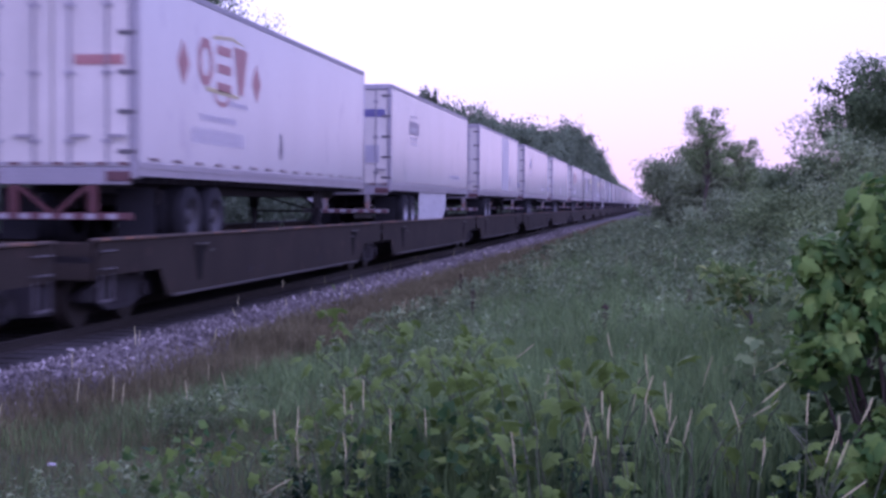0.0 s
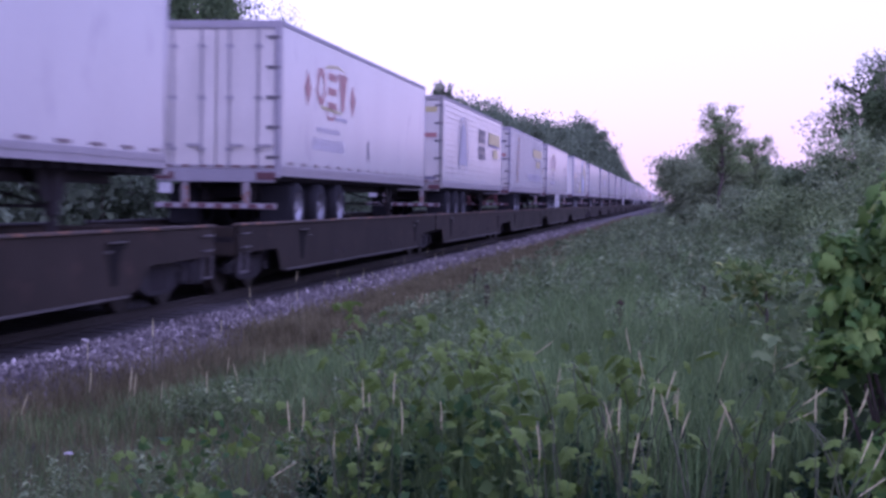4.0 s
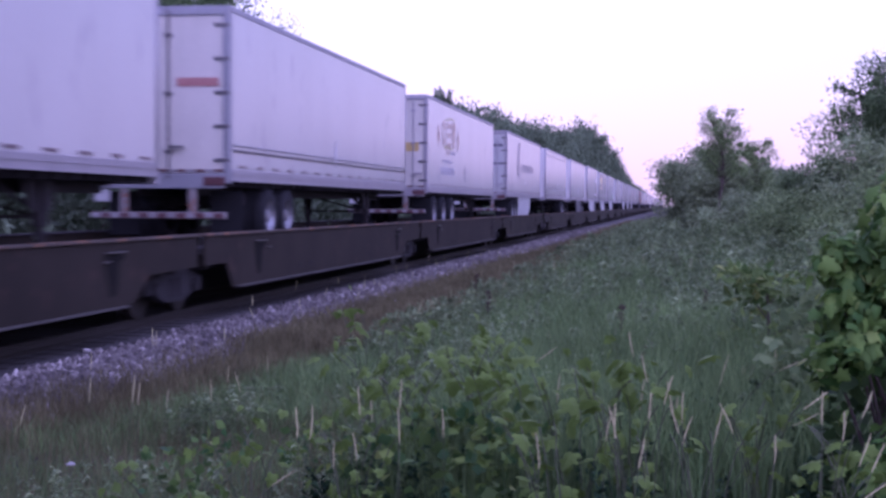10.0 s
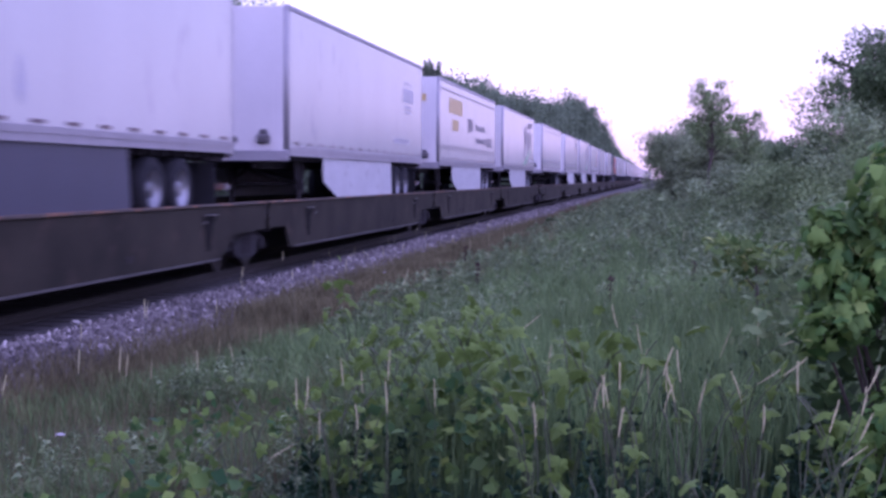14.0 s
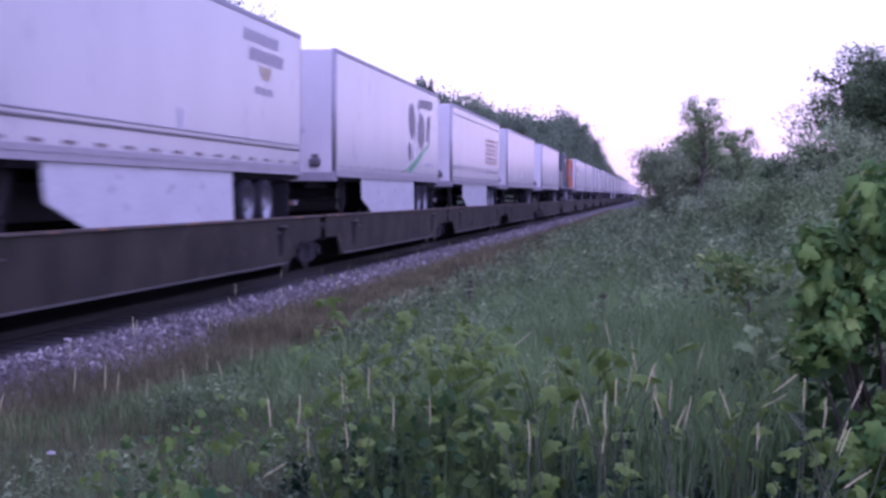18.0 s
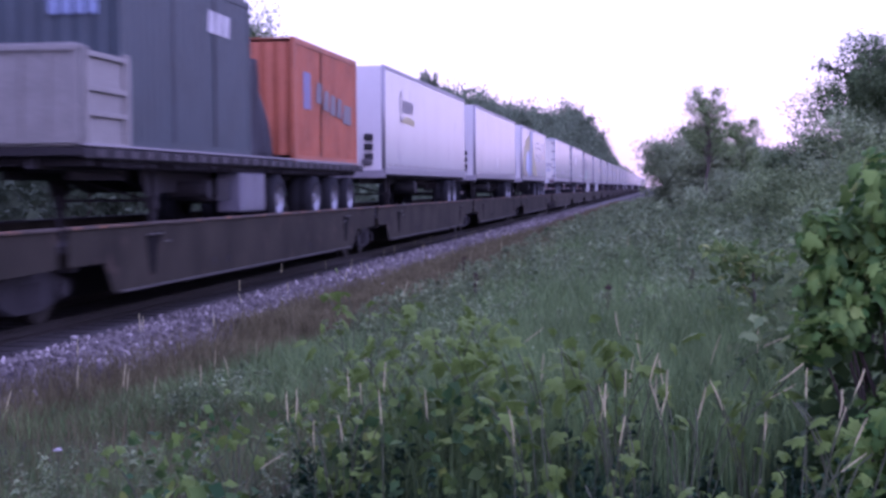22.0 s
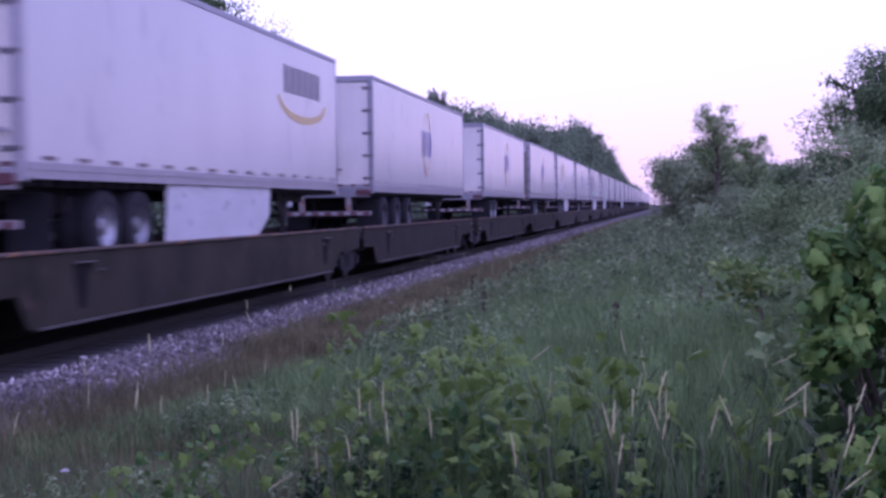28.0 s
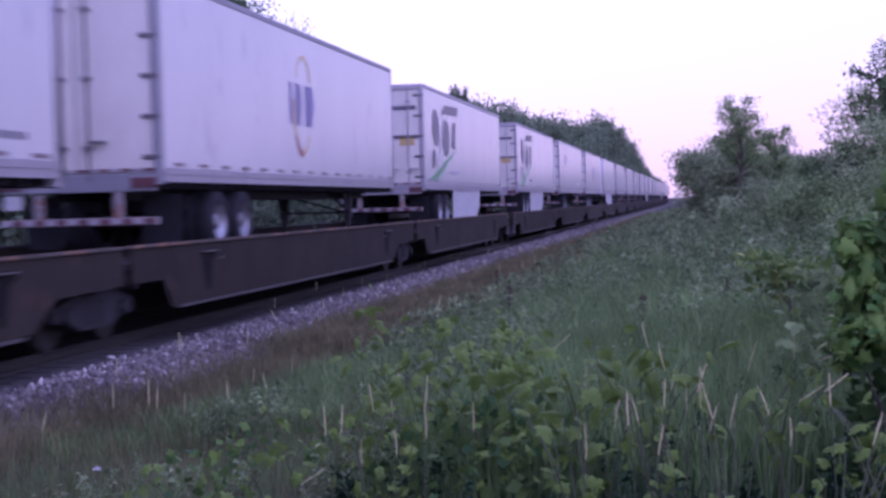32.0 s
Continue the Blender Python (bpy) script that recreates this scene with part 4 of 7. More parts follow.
LOGOS = {"maroon": logo_maroon, "ring": logo_ring, "swoosh": logo_swoosh, "disc": logo_disc, "swirl": logo_swirl,
         "script": logo_script, "speckled": logo_speckled, "bell": logo_bell, "diagonal": logo_diagonal, "yellow": logo_yellow,
         "arc": logo_arc, "herd": logo_herd, "plate": logo_plate, "patch": logo_patch, "faint": logo_faint}
WORDS = {"maroon": "with a faded block logo and diamonds", "ring": "with a blue logo in a gold oval",
         "swoosh": "with a charcoal logo over a green sweep", "disc": "with a huge gold ring and blue band",
         "swirl": "with a charcoal swirl logo", "script": "with a slate block logo", "speckled": "with broken brown and gold lines",
         "bell": "with lapped siding and a faded blue bell", "diagonal": "with upright ribs and climbing brown blocks",
         "yellow": "with dull yellow name panels", "arc": "with a dark logo over a gold arc", "herd": "with a charcoal logo and gold sweep",
         "plate": "with a small grey logo", "patch": "with a pale grey reflection painted on its side", "faint": "with plain unmarked sides"}


def trailer(far=False, face="r", axles=2, skirt="", side="plain", logo="faint", door=None, guard=None, plates="", fridge=False, grade=0, lift=0.05, hub=None, **more):
    """A 53-foot semitrailer on the deck. face r: doors towards -y, n: nose towards -y."""
    t = empty("semitrailer")
    ends = "doors forward" if face == "r" else "nose forward"
    tagged(t, "white semitrailer %s, %s" % (WORDS[logo], ends), "semitrailer", "semitrailers on the train")
    for s in (1, -1):
        dress_side(piece("side_wall", 0, side_panel, WHITE, t, (s * HALF, 0 if s > 0 else LENGTH, 0), turn=0 if s > 0 else 180), side if s > 0 else "")
        piece("bottom_rail", s, lambda bm, s=s: (box(bm, -0.03, 0.012, 0.06, LENGTH - 0.06, LOW, LOW + 0.20, 0.006),
                                                 box(bm, 0.0, 0.024, 0.06, LENGTH - 0.06, LOW + 0.10, LOW + 0.125), box(bm, 0.0, 0.030, 0.06, LENGTH - 0.06, LOW - 0.012, LOW + 0.02)), ALU, t,
              (s * HALF, 0 if s > 0 else LENGTH, 0), turn=0 if s > 0 else 180)
        piece("top_rail", s, lambda bm, s=s: box(bm, -0.05, 0.012, 0.02, LENGTH - 0.02, HIGH - 0.11, HIGH, 0.012), TOPRAIL, t,
              (s * HALF, 0 if s > 0 else LENGTH, 0), turn=0 if s > 0 else 180)

        def dashes(bm):
            for i in range(15):
                y = 0.5 + i * 1.07
                box(bm, 0.002, 0.012, y, y + 0.42, LOW + 0.225, LOW + 0.275)
        if side != "laps":
            piece("reflective_tape", s, dashes, TAPE, t, (s * HALF, 0 if s > 0 else LENGTH, 0), turn=0 if s > 0 else 180)["kind"] = "stuff"
    piece("roof", 0, lambda bm: box(bm, -HALF + 0.03, HALF - 0.03, 0.02, LENGTH - 0.02, HIGH - 0.04, HIGH - 0.012), WHITE, t)
    rear = -1 if face == "r" else 1
    gaps = {2: (2.6, 3.87), 3: (1.55, 3.4, 5.25), 4: (1.5, 3.3, 5.1, 7.7)}[axles]
    ys = [g if rear < 0 else LENGTH - g for g in gaps]
    rear_end(t, rear, door, guard, grade, far or "c" in plates, lift)
    nose_end(t, -rear, fridge)
    under_gear(t, ys, rear)
    add_wheels(t, ys, hub)
    if skirt:
        a = max(gaps) + 1.0
        b = {"long": 13.1, "short": a + 5.8, "round": a + 3.6, "dark": 10.6}[skirt]
        cut = {"round": 0.55, "long": 1.4}.get(skirt, 0.8)
        low = 0.24
        if skirt == "round":
            pts = [(a, LOW), (a + 0.16, low + 0.04), (b - 0.75, low + 0.04), (b - 0.34, low + 0.12), (b - 0.10, low + 0.30), (b, low + 0.55), (b - 0.06, LOW)]
        else:
            pts = [(a + 0.12, LOW), (a, low), (b - cut, low), (b - 0.1, low + 0.35), (b, LOW)]
        for s in (1, -1):
            p = pts if rear < 0 else [(LENGTH - y, z) for y, z in pts]
            sk = piece("side_skirt", (skirt, rear, axles, s), lambda bm, s=s, p=p: prism(bm, p, s * (HALF - 0.045), s * (HALF - 0.02)),
                       DARKSKIRT if skirt == "dark" else SKIRT, t, label="smooth panel hung between the wheels and the legs")
            if skirt == "round" and s > 0:
                for y0, w, z0, h in ((0.55, 1.15, 0.36, 0.07), (0.55, 0.95, 0.47, 0.05), (1.3, 0.75, 0.72, 0.11), (2.3, 0.7, 0.86, 0.09)):
                    y0 = a + y0 if rear < 0 else LENGTH - a - y0 - w
                    piece("print", (y0, w, z0), lambda bm: box(bm, HALF - 0.021, HALF - 0.016, y0, y0 + w, z0, z0 + h), SLATE, sk, label="grey print on the panel")
    if plates and face == "r":
        if "y" in plates:
            mark(t, "warning_plate", GOLD, lambda bm: box(bm, 0.60, 1.03, -0.045, -0.032, 2.38, 2.66), "yellow warning plate")
        if "d" in plates:
            mark(t, "diamond_plate", GREYVINYL, lambda bm: prism_y(bm, [(0.42, 1.85), (0.75, 1.52), (1.08, 1.85), (0.75, 2.18)], -0.045, -0.032), "grey diamond plate holder")
        if "p" in plates:
            mark(t, "plate_rim", TAPE, lambda bm: box(bm, 0.56, 1.02, -0.042, -0.032, 2.17, 2.38), "brown rim of a small plate")
            mark(t, "small_plate", SKIRT, lambda bm: box(bm, 0.60, 0.98, -0.046, -0.040, 2.21, 2.34))
            mark(t, "diamond_plate", GREYVINYL, lambda bm: prism_y(bm, [(0.62, 1.93), (0.80, 1.75), (0.98, 1.93), (0.80, 2.11)], -0.042, -0.032), "pale diamond plate holder")
        if "b" in plates:
            mark(t, "name_plate", NAVY, lambda bm: box(bm, 0.2, 1.12, -0.045, -0.032, 3.2, 3.42), "dark blue name plate")
            mark(t, "grey_plate", GREYVINYL, lambda bm: box(bm, 0.55, 0.95, -0.045, -0.032, 1.9, 2.4))
        if "k" in plates:
            mark(t, "dark_plate", CHAR, lambda bm: box(bm, 0.15, 1.1, -0.045, -0.032, 3.40, 3.52))
            mark(t, "lower_dark_plate", CHAR, lambda bm: box(bm, 0.15, 1.1, -0.045, -0.032, 2.58, 2.68))
        if "r" in plates:
            mark(t, "red_plate", PALERED, lambda bm: box(bm, 0.35, 1.1, -0.045, -0.032, 2.75, 2.90), "small red plate")
        if "t" in plates:
            mark(t, "yellow_strip", OLIVEYELLOW, lambda bm: box(bm, -1.1, 1.1, -0.045, -0.032, 3.58, 3.76), "dull yellow strip across the doors")
            mark(t, "kick_plate", SLATE, lambda bm: box(bm, -1.1, 1.1, -0.045, -0.032, 1.36, 1.47), "dark plate along the door foot")
        if "c" in plates:
            mark(t, "door_logo", GOLD, lambda bm: ring_y(bm, -0.45, 3.05, 0.26, 0.09, -0.045, -0.032), "gold ring on the doors")
            mark(t, "door_lettering", CHAR, lambda bm: [ring_y(bm, 0.10 + i * 0.29, 3.05, 0.11, 0.06, -0.045, -0.032) for i in range(3)])
            for a, z in ((0.05, 2.32), (0.66, 2.26), (0.62, 1.80), (-0.30, 1.84)):
                mark(t, "hazard_plate", SKIRT, lambda bm: prism_y(bm, [(a - 0.21, z), (a, z - 0.21), (a + 0.21, z), (a, z + 0.21)], -0.045, -0.032), "pale diamond-shaped hazard plate")
            for a, z, h in ((0.05, 2.35, 0.11), (0.62, 1.78, -0.17), (-0.30, 1.82, -0.17)):
                mark(t, "hazard_symbol", CHAR, lambda bm: prism_y(bm, [(a - 0.17, z), (a, z + h), (a + 0.17, z)][::1 if h < 0 else -1], -0.049, -0.045), "dark half of a hazard plate")
            mark(t, "hazard_symbol", GREYVINYL, lambda bm: prism_y(bm, [(0.50, 2.26), (0.66, 2.12), (0.82, 2.26)], -0.049, -0.045))
    if plates and face == "n" and "d" in plates:
        mark(t, "diamond_plate", GREYVINYL, lambda bm: prism_y(bm, [(0.0, 2.2), (0.28, 1.92), (0.56, 2.2), (0.28, 2.48)], -0.045, -0.032), "grey diamond plate holder")
    if plates and face == "n" and "e" in plates:
        mark(t, "nose_logo", CHAR, lambda bm: (box(bm, -0.42, -0.02, -0.045, -0.032, 3.42, 3.56), box(bm, -0.28, -0.08, -0.045, -0.032, 3.60, 3.74)), "small charcoal logo on the nose")
        mark(t, "nose_lettering", GREYVINYL, lambda bm: [box(bm, -0.62 + 0.09 * i, -0.57 + 0.09 * i, -0.045, -0.032, 3.25, 3.31) for i in range(9)])
    if plates and face == "n" and "y" in plates:
        mark(t, "warning_plate", GOLD, lambda bm: box(bm, 0.2, 0.85, -0.045, -0.032, 3.30, 3.55), "yellow warning plate")
    if plates and face == "n" and "s" in plates:
        mark(t, "nose_lettering", CHAR, lambda bm: [box(bm, -0.42 + d, -0.08 - d, -0.045, -0.032, z, z + h) for z, h, d in ((3.72, 0.05, 0.0), (3.45, 0.07, 0.12), (3.22, 0.06, 0.04))])
    if door is GREYDOOR:
        mark(t, "peeled_strip", SKIRT, lambda bm: prism_y(bm, [(-1.12 + 0.16 * k, 3.66 + 0.10 * math.sin(2.3 * k) + 0.05 * math.sin(5.1 * k)) for k in range(15)] + [(1.12, 3.92), (-1.12, 3.92)], -0.045, -0.032),
             "pale ragged strip of peeled door paint")
    LOGOS[logo](t, **more)
    return t


def prism_y(bm, pts, y0, y1):
    """A polygon of (x, z) points drawn out from y0 to y1."""
    lo = [bm.verts.new((x, y0, z)) for x, z in pts]
    hi = [bm.verts.new((x, y1, z)) for x, z in pts]
    bm.faces.new(lo)
    bm.faces.new(hi[::-1])
    for i in range(len(pts)):
        j = (i + 1) % len(pts)
        bm.faces.new((lo[j], lo[i], hi[i], hi[j]))


def prism_at(bm, x, pts):
    """A thin plate on the plane x, from (y, z) points."""
    prism(bm, pts, x - 0.008, x)


def ring_y(bm, cx, cz, r, t, y0, y1, seg=16):
    for i in range(seg):
        a, b = 6.2832 * i / seg, 6.2832 * (i + 1) / seg
        prism_y(bm, [(cx + (r - t / 2) * math.cos(a), cz + (r - t / 2) * math.sin(a)), (cx + (r + t / 2) * math.cos(a), cz + (r + t / 2) * math.sin(a)),
                     (cx + (r + t / 2) * math.cos(b), cz + (r + t / 2) * math.sin(b)), (cx + (r - t / 2) * math.cos(b), cz + (r - t / 2) * math.sin(b))], y0, y1)


BED0, BED1 = -1.05, 16.75


def flatbed():
    """Flatbed semitrailer: bulkhead towards -y, quad axles at the far end."""
    t = empty("flatbed_trailer")
    tagged(t, "flatbed semitrailer with a pale bulkhead, loaded with containers", "semitrailer", "semitrailers on the train")
    bed = part("bed", _bm(lambda bm: box(bm, -1.26, 1.26, BED0, BED1, LOW + 0.05, LOW + 0.17, 0.01)), DARKSTEEL, t)
    for i in range(29):
        piece("cross_member", 0, lambda bm: box(bm, -1.25, 1.25, 0, 0.08, LOW - 0.08, LOW + 0.05), DARKSTEEL, bed, (0, BED0 + 0.3 + 0.6 * i, 0))
    for s in (-1, 1):
        part("edge_rail", _bm(lambda bm: box(bm, s * 1.3 - 0.03, s * 1.3 + 0.03, BED0, BED1, LOW + 0.02, LOW + 0.16, 0.01)), DARKSTEEL, t, "dark edge rail of the bed")
        lip = part("edge_lip", _bm(lambda bm: box(bm, s * 1.3 - 0.035, s * 1.3 + 0.036, BED0, BED1, LOW + 0.182, LOW + 0.215, 0.006)), ALU, t, "pale aluminium lip along the bed")
        for y in np.arange(BED0 + 0.5, BED1 - 0.2, 0.62) if s > 0 else ():
            piece("stake_pocket", 0, lambda bm: box(bm, 1.33, 1.365, -0.04, 0.04, LOW + 0.04, LOW + 0.15, 0.006), HINGE, lip, (0, y, 0))
    for s in (-1, 1):
        part("main_beam", _bm(lambda bm: prism(bm, [(BED0 + 0.1, LOW + 0.05), (BED0 + 0.1, LOW - 0.12), (2.2, LOW - 0.16), (3.4, LOW - 0.46), (BED1 - 0.2, LOW - 0.40), (BED1 - 0.2, LOW + 0.05)], s * 0.5 - 0.06, s * 0.5 + 0.06)), DARKSTEEL, t)
    bk = part("bulkhead", _bm(lambda bm: box(bm, -1.24, 1.24, BED0 + 0.02, BED0 + 0.10, LOW + 0.17, LOW + 1.55, 0.02)), BULK, t, "pale ribbed aluminium bulkhead")
    for i in range(7):
        piece("rib", 1, lambda bm: box(bm, 0, 0.06, BED0 - 0.02, BED0 + 0.02, LOW + 0.2, LOW + 1.5), BULK, bk, (-1.24 + i * 0.4033, 0, 0))
    for z in (0.22, 1.45):
        piece("rail", 1, lambda bm: box(bm, -1.28, 1.28, BED0 - 0.045, BED0 - 0.018, 0, 0.08), BULK, bk, (0, 0, LOW + z))
    for y, w in ((BED0 + 0.10, 0.10), (BED0 + 1.55, 0.16)):
        piece("return_post", w, lambda bm: box(bm, 1.25, 1.31, 0, w, LOW + 0.18, LOW + 1.52, 0.008), BULK, bk, (0, y, 0))
    for z in (0.20, 0.62, 0.96, 1.42):
        piece("return_rung", 0, lambda bm: box(bm, 1.26, 1.305, BED0 + 0.20, BED0 + 1.55, -0.03, 0.04, 0.006), BULK, bk, (0, 0, LOW + z))
    part("return_sheet", _bm(lambda bm: box(bm, 1.238, 1.25, BED0 + 0.12, BED0 + 1.60, LOW + 0.19, LOW + 1.48)), BULK, bk)
    ys = [8.9, 12.0, 13.8, 15.5]
    under_gear(t, ys, 1)
    add_wheels(t, ys)
    tb = part("tool_box", _bm(lambda bm: box(bm, 0.75, 1.22, 6.4, 8.0, 0.30, LOW - 0.10, 0.03)), TOOLBOX, t, "grey tool box under the bed")
    for y in (6.5, 7.25):
        piece("box_door", 0, lambda bm: box(bm, 1.215, 1.232, 0, 0.66, 0.36, LOW - 0.16, 0.008), TOOLBOX, tb, (0, y, 0))
    part("air_tank", _bm(lambda bm: tube(bm, (0.4, 4.9, 0.72), (1.1, 4.9, 0.72), 0.16, 0.16, 16)), DARKSTEEL, t, "dark air tank under the bed", smooth=False)
    part("spare_rack", _bm(lambda bm: (box(bm, 0.3, 1.15, 5.2, 5.9, 0.52, 0.56), [box(bm, x, x + 0.04, 5.2, 5.9, 0.56, 0.9) for x in (0.3, 1.11)])), DARKSTEEL, t)
    return t


def _bm(make):
    bm = bmesh.new()
    make(bm)
    return bm


def corrugated(bm, y0, y1, z0, z1, pitch=0.278, depth=0.036):
    """One folded steel sheet along y, its crests at x = 0."""
    n = int((y1 - y0) / pitch)
    w = (y1 - y0) / n
    line = []
    for i in range(n):
        a = y0 + i * w
        line += [(0.0, a), (0.0, a + 0.26 * w), (-depth, a + 0.5 * w), (-depth, a + 0.76 * w)]
    line += [(0.0, y1), (-depth - 0.02, y1), (-depth - 0.02, y0)]
    lo = [bm.verts.new((x, y, z0)) for x, y in line]
    hi = [bm.verts.new((x, y, z1)) for x, y in line]
    for i in range(len(line)):
        j = (i + 1) % len(line)
        bm.faces.new((lo[i], lo[j], hi[j], hi[i]))
    bm.faces.new(lo[::-1])
    bm.faces.new(hi)


def container(material, label, length=6.06, h=2.59, fold=0.036):
    c = empty("shipping_container")
    tagged(c, label, "container", "containers on the flatbed")
    for s in (1, -1):
        w = part("side_wall", _bm(lambda bm: corrugated(bm, 0.12, length - 0.12, 0.14, h - 0.1, depth=fold)), material, c)
        w.location, w.rotation_euler[2] = (s * 1.215, 0 if s > 0 else length, 0), 0 if s > 0 else math.pi
    for y, turn in ((0.0, -90), (length, 90)):
        e = part("end_wall", _bm(lambda bm: corrugated(bm, -1.12, 1.12, 0.14, h - 0.1)), material, c)
        e.location, e.rotation_euler[2] = (0, y, 0), radians(turn)
    part("frame", _bm(lambda bm: [box(bm, sx * 1.14, sx * 1.14 + sx * 0.08, y0_, y0_ + 0.12, 0, h) if sx > 0 else box(bm, -1.22, -1.14, y0_, y0_ + 0.12, 0, h) for sx in (1, -1) for y0_ in (-0.03, length - 0.09)] +
         [box(bm, min(sx * 1.14, sx * 1.225), max(sx * 1.14, sx * 1.225), 0.05, length - 0.05, z, z + 0.12) for sx in (1, -1) for z in (0.02, h - 0.12)]), material, c)
    part("roof", _bm(lambda bm: box(bm, -1.15, 1.15, 0.02, length - 0.02, h - 0.04, h - 0.01)), material, c)
    return c


# ---- the carrying platforms ----


def sill(bm, n, ends):
    """Deep side plate of a platform of length n, cut away over the bogies. ends: where the plate begins and stops, and where its full depth does."""
    top, bot, step = 1.25, 0.345, 0.76
    y0, c0, c1, y1 = ends
    prism(bm, [(y0, top), (y0, step), (c0 - 0.42, step), (c0 - 0.10, bot + 0.02), (c0 + 0.2, bot), (c1 - 0.5, bot), (c1 - 0.1, bot + 0.05),
               (c1 + 0.45, step - 0.04), (y1, step), (y1, top)], -0.02, 0.0)


def platform(n, first, last, far=False, paint=CAR):
    """One platform of a five-platform set: inner ends share a bogie, the outer ends of a set carry their own and a coupler."""
    p = empty("rail_platform_car")
    tagged(p, "low brown articulated rail platform car with deep rusty side sills", "rail car", "platform cars of the train")
    ends = (0.12 if first else 0.16, 3.0 if first else 1.75, n - (4.6 if last else 2.7), n - (1.3 if last else 0.16))
    key = (n, first, last)
    y0, c0, c1, y1 = ends
    piece("deck", key, lambda bm: (box(bm, -1.33, 1.33, y0, y1, DECK - 0.09, DECK), [box(bm, -1.3, 1.3, y, y + 0.12, DECK - 0.35, DECK - 0.09) for y in np.arange(y0 + 0.4, y1 - 0.4, 1.5)]), DARKSTEEL, p)
    piece("centre_sill", key, lambda bm: box(bm, -0.35, 0.35, y0, y1, 0.20, DECK - 0.09), DARKSTEEL, p)
    for s in (1, -1):
        w = piece("side_sill", (key, s, paint.name), lambda bm: (sill(bm, n, ends), bmesh.ops.translate(bm, verts=bm.verts, vec=(0.02, 0, 0)) if s < 0 else None), paint, p, (s * 1.40, 0, 0))
        piece("top_flange", (key, s), lambda bm: box(bm, *((-0.10, 0.035) if s > 0 else (-0.035, 0.10)), y0 - 0.02, y1 + 0.02, 1.235, 1.275, 0.006), RUST if s > 0 else DARKSTEEL, w, label="rust-streaked top flange" if s > 0 else "")
        piece("bottom_flange", (key, s), lambda bm: box(bm, *((-0.08, 0.05) if s > 0 else (-0.05, 0.08)), c0 + 0.15, c1 - 0.45, 0.325, 0.35), FLANGE, w)
        if far or s < 0:
            continue
        # pockets: flat black plates for the shaded hollow, pale strips for its glints
        for y, k in ((c0 + 1.5, 1), (c1 - 0.9, -1)):
            piece("tie_pocket", k, lambda bm, k=k: prism(bm, [(-0.30, 1.10), (0.36, 1.13), (0.36, 1.02), (0.20, 0.95), (0.06, 0.50), (-0.12, 0.50), (-0.26, 0.88)], 0.0, 0.006), PITCH, w, (0, y, 0), "flat dark plate painted as a shaded tie-down pocket")
            piece("tie_bracket", k, lambda bm, k=k: (box(bm, 0.006, 0.05, -0.28, 0.34, 1.085, 1.105, 0.004), box(bm, 0.006, 0.035, 0.05 + k * 0.42, 0.22 + k * 0.42, 0.96, 0.985, 0.004)), FLANGE, w, (0, y, 0), "steel tie-down bracket, pale as the glint at the pocket")
        for y in (c0 + 4.4, c0 + 5.2, c1 - 4.5):
            piece("drain_hole", 0, lambda bm: tube(bm, (0.0, 0, 0.55), (0.012, 0, 0.55), 0.06, 0.06, 10), DARKSTEEL, w, (0, y, 0))
        for y, k in ((y0, 1), (y1, -1)):
            if (first and k > 0) or (last and k < 0):
                piece("grab_iron", k, lambda bm, k=k: [tube(bm, (0.05, k * 0.12, z), (0.05, k * 0.58, z), 0.011, 0.011, 6) for z in (0.86, 1.10)]
                      + [tube(bm, (0.0, k * a, z), (0.05, k * a, z), 0.011, 0.011, 6) for z in (0.86, 1.10) for a in (0.12, 0.58)], HINGE, w, (0, y, 0))
                piece("stirrup_step", k, lambda bm, k=k: (box(bm, -0.01, 0.02, min(k * 0.10, k * 0.13), max(k * 0.10, k * 0.13), 0.42, 0.78), box(bm, -0.01, 0.02, min(k * 0.52, k * 0.55), max(k * 0.52, k * 0.55), 0.42, 0.78),
                                                          box(bm, -0.03, 0.03, min(k * 0.10, k * 0.55), max(k * 0.10, k * 0.55), 0.40, 0.43)), HINGE, w, (0, y, 0))
    bogie(p, 1.75 if first else -0.35)
    if last:
        bogie(p, n - 2.95)
    for y, k in ((y0, -1),) * first + ((y1, 1),) * last:
        piece("coupler", k, lambda bm, k=k: (box(bm, -0.12, 0.12, *sorted((k * -0.3, k * 0.55)), 0.72, 0.95, 0.03), box(bm, -0.2, 0.2, *sorted((k * 0.42, k * 0.74)), 0.68, 1.0, 0.05)), DARKSTEEL, p, (0, y, 0))
        piece("end_sill", k, lambda bm, k=k: box(bm, -1.34, 1.34, *sorted((0.0, k * -0.10)), 0.70, 1.22, 0.015), paint, p, (0, y, 0))
    return p


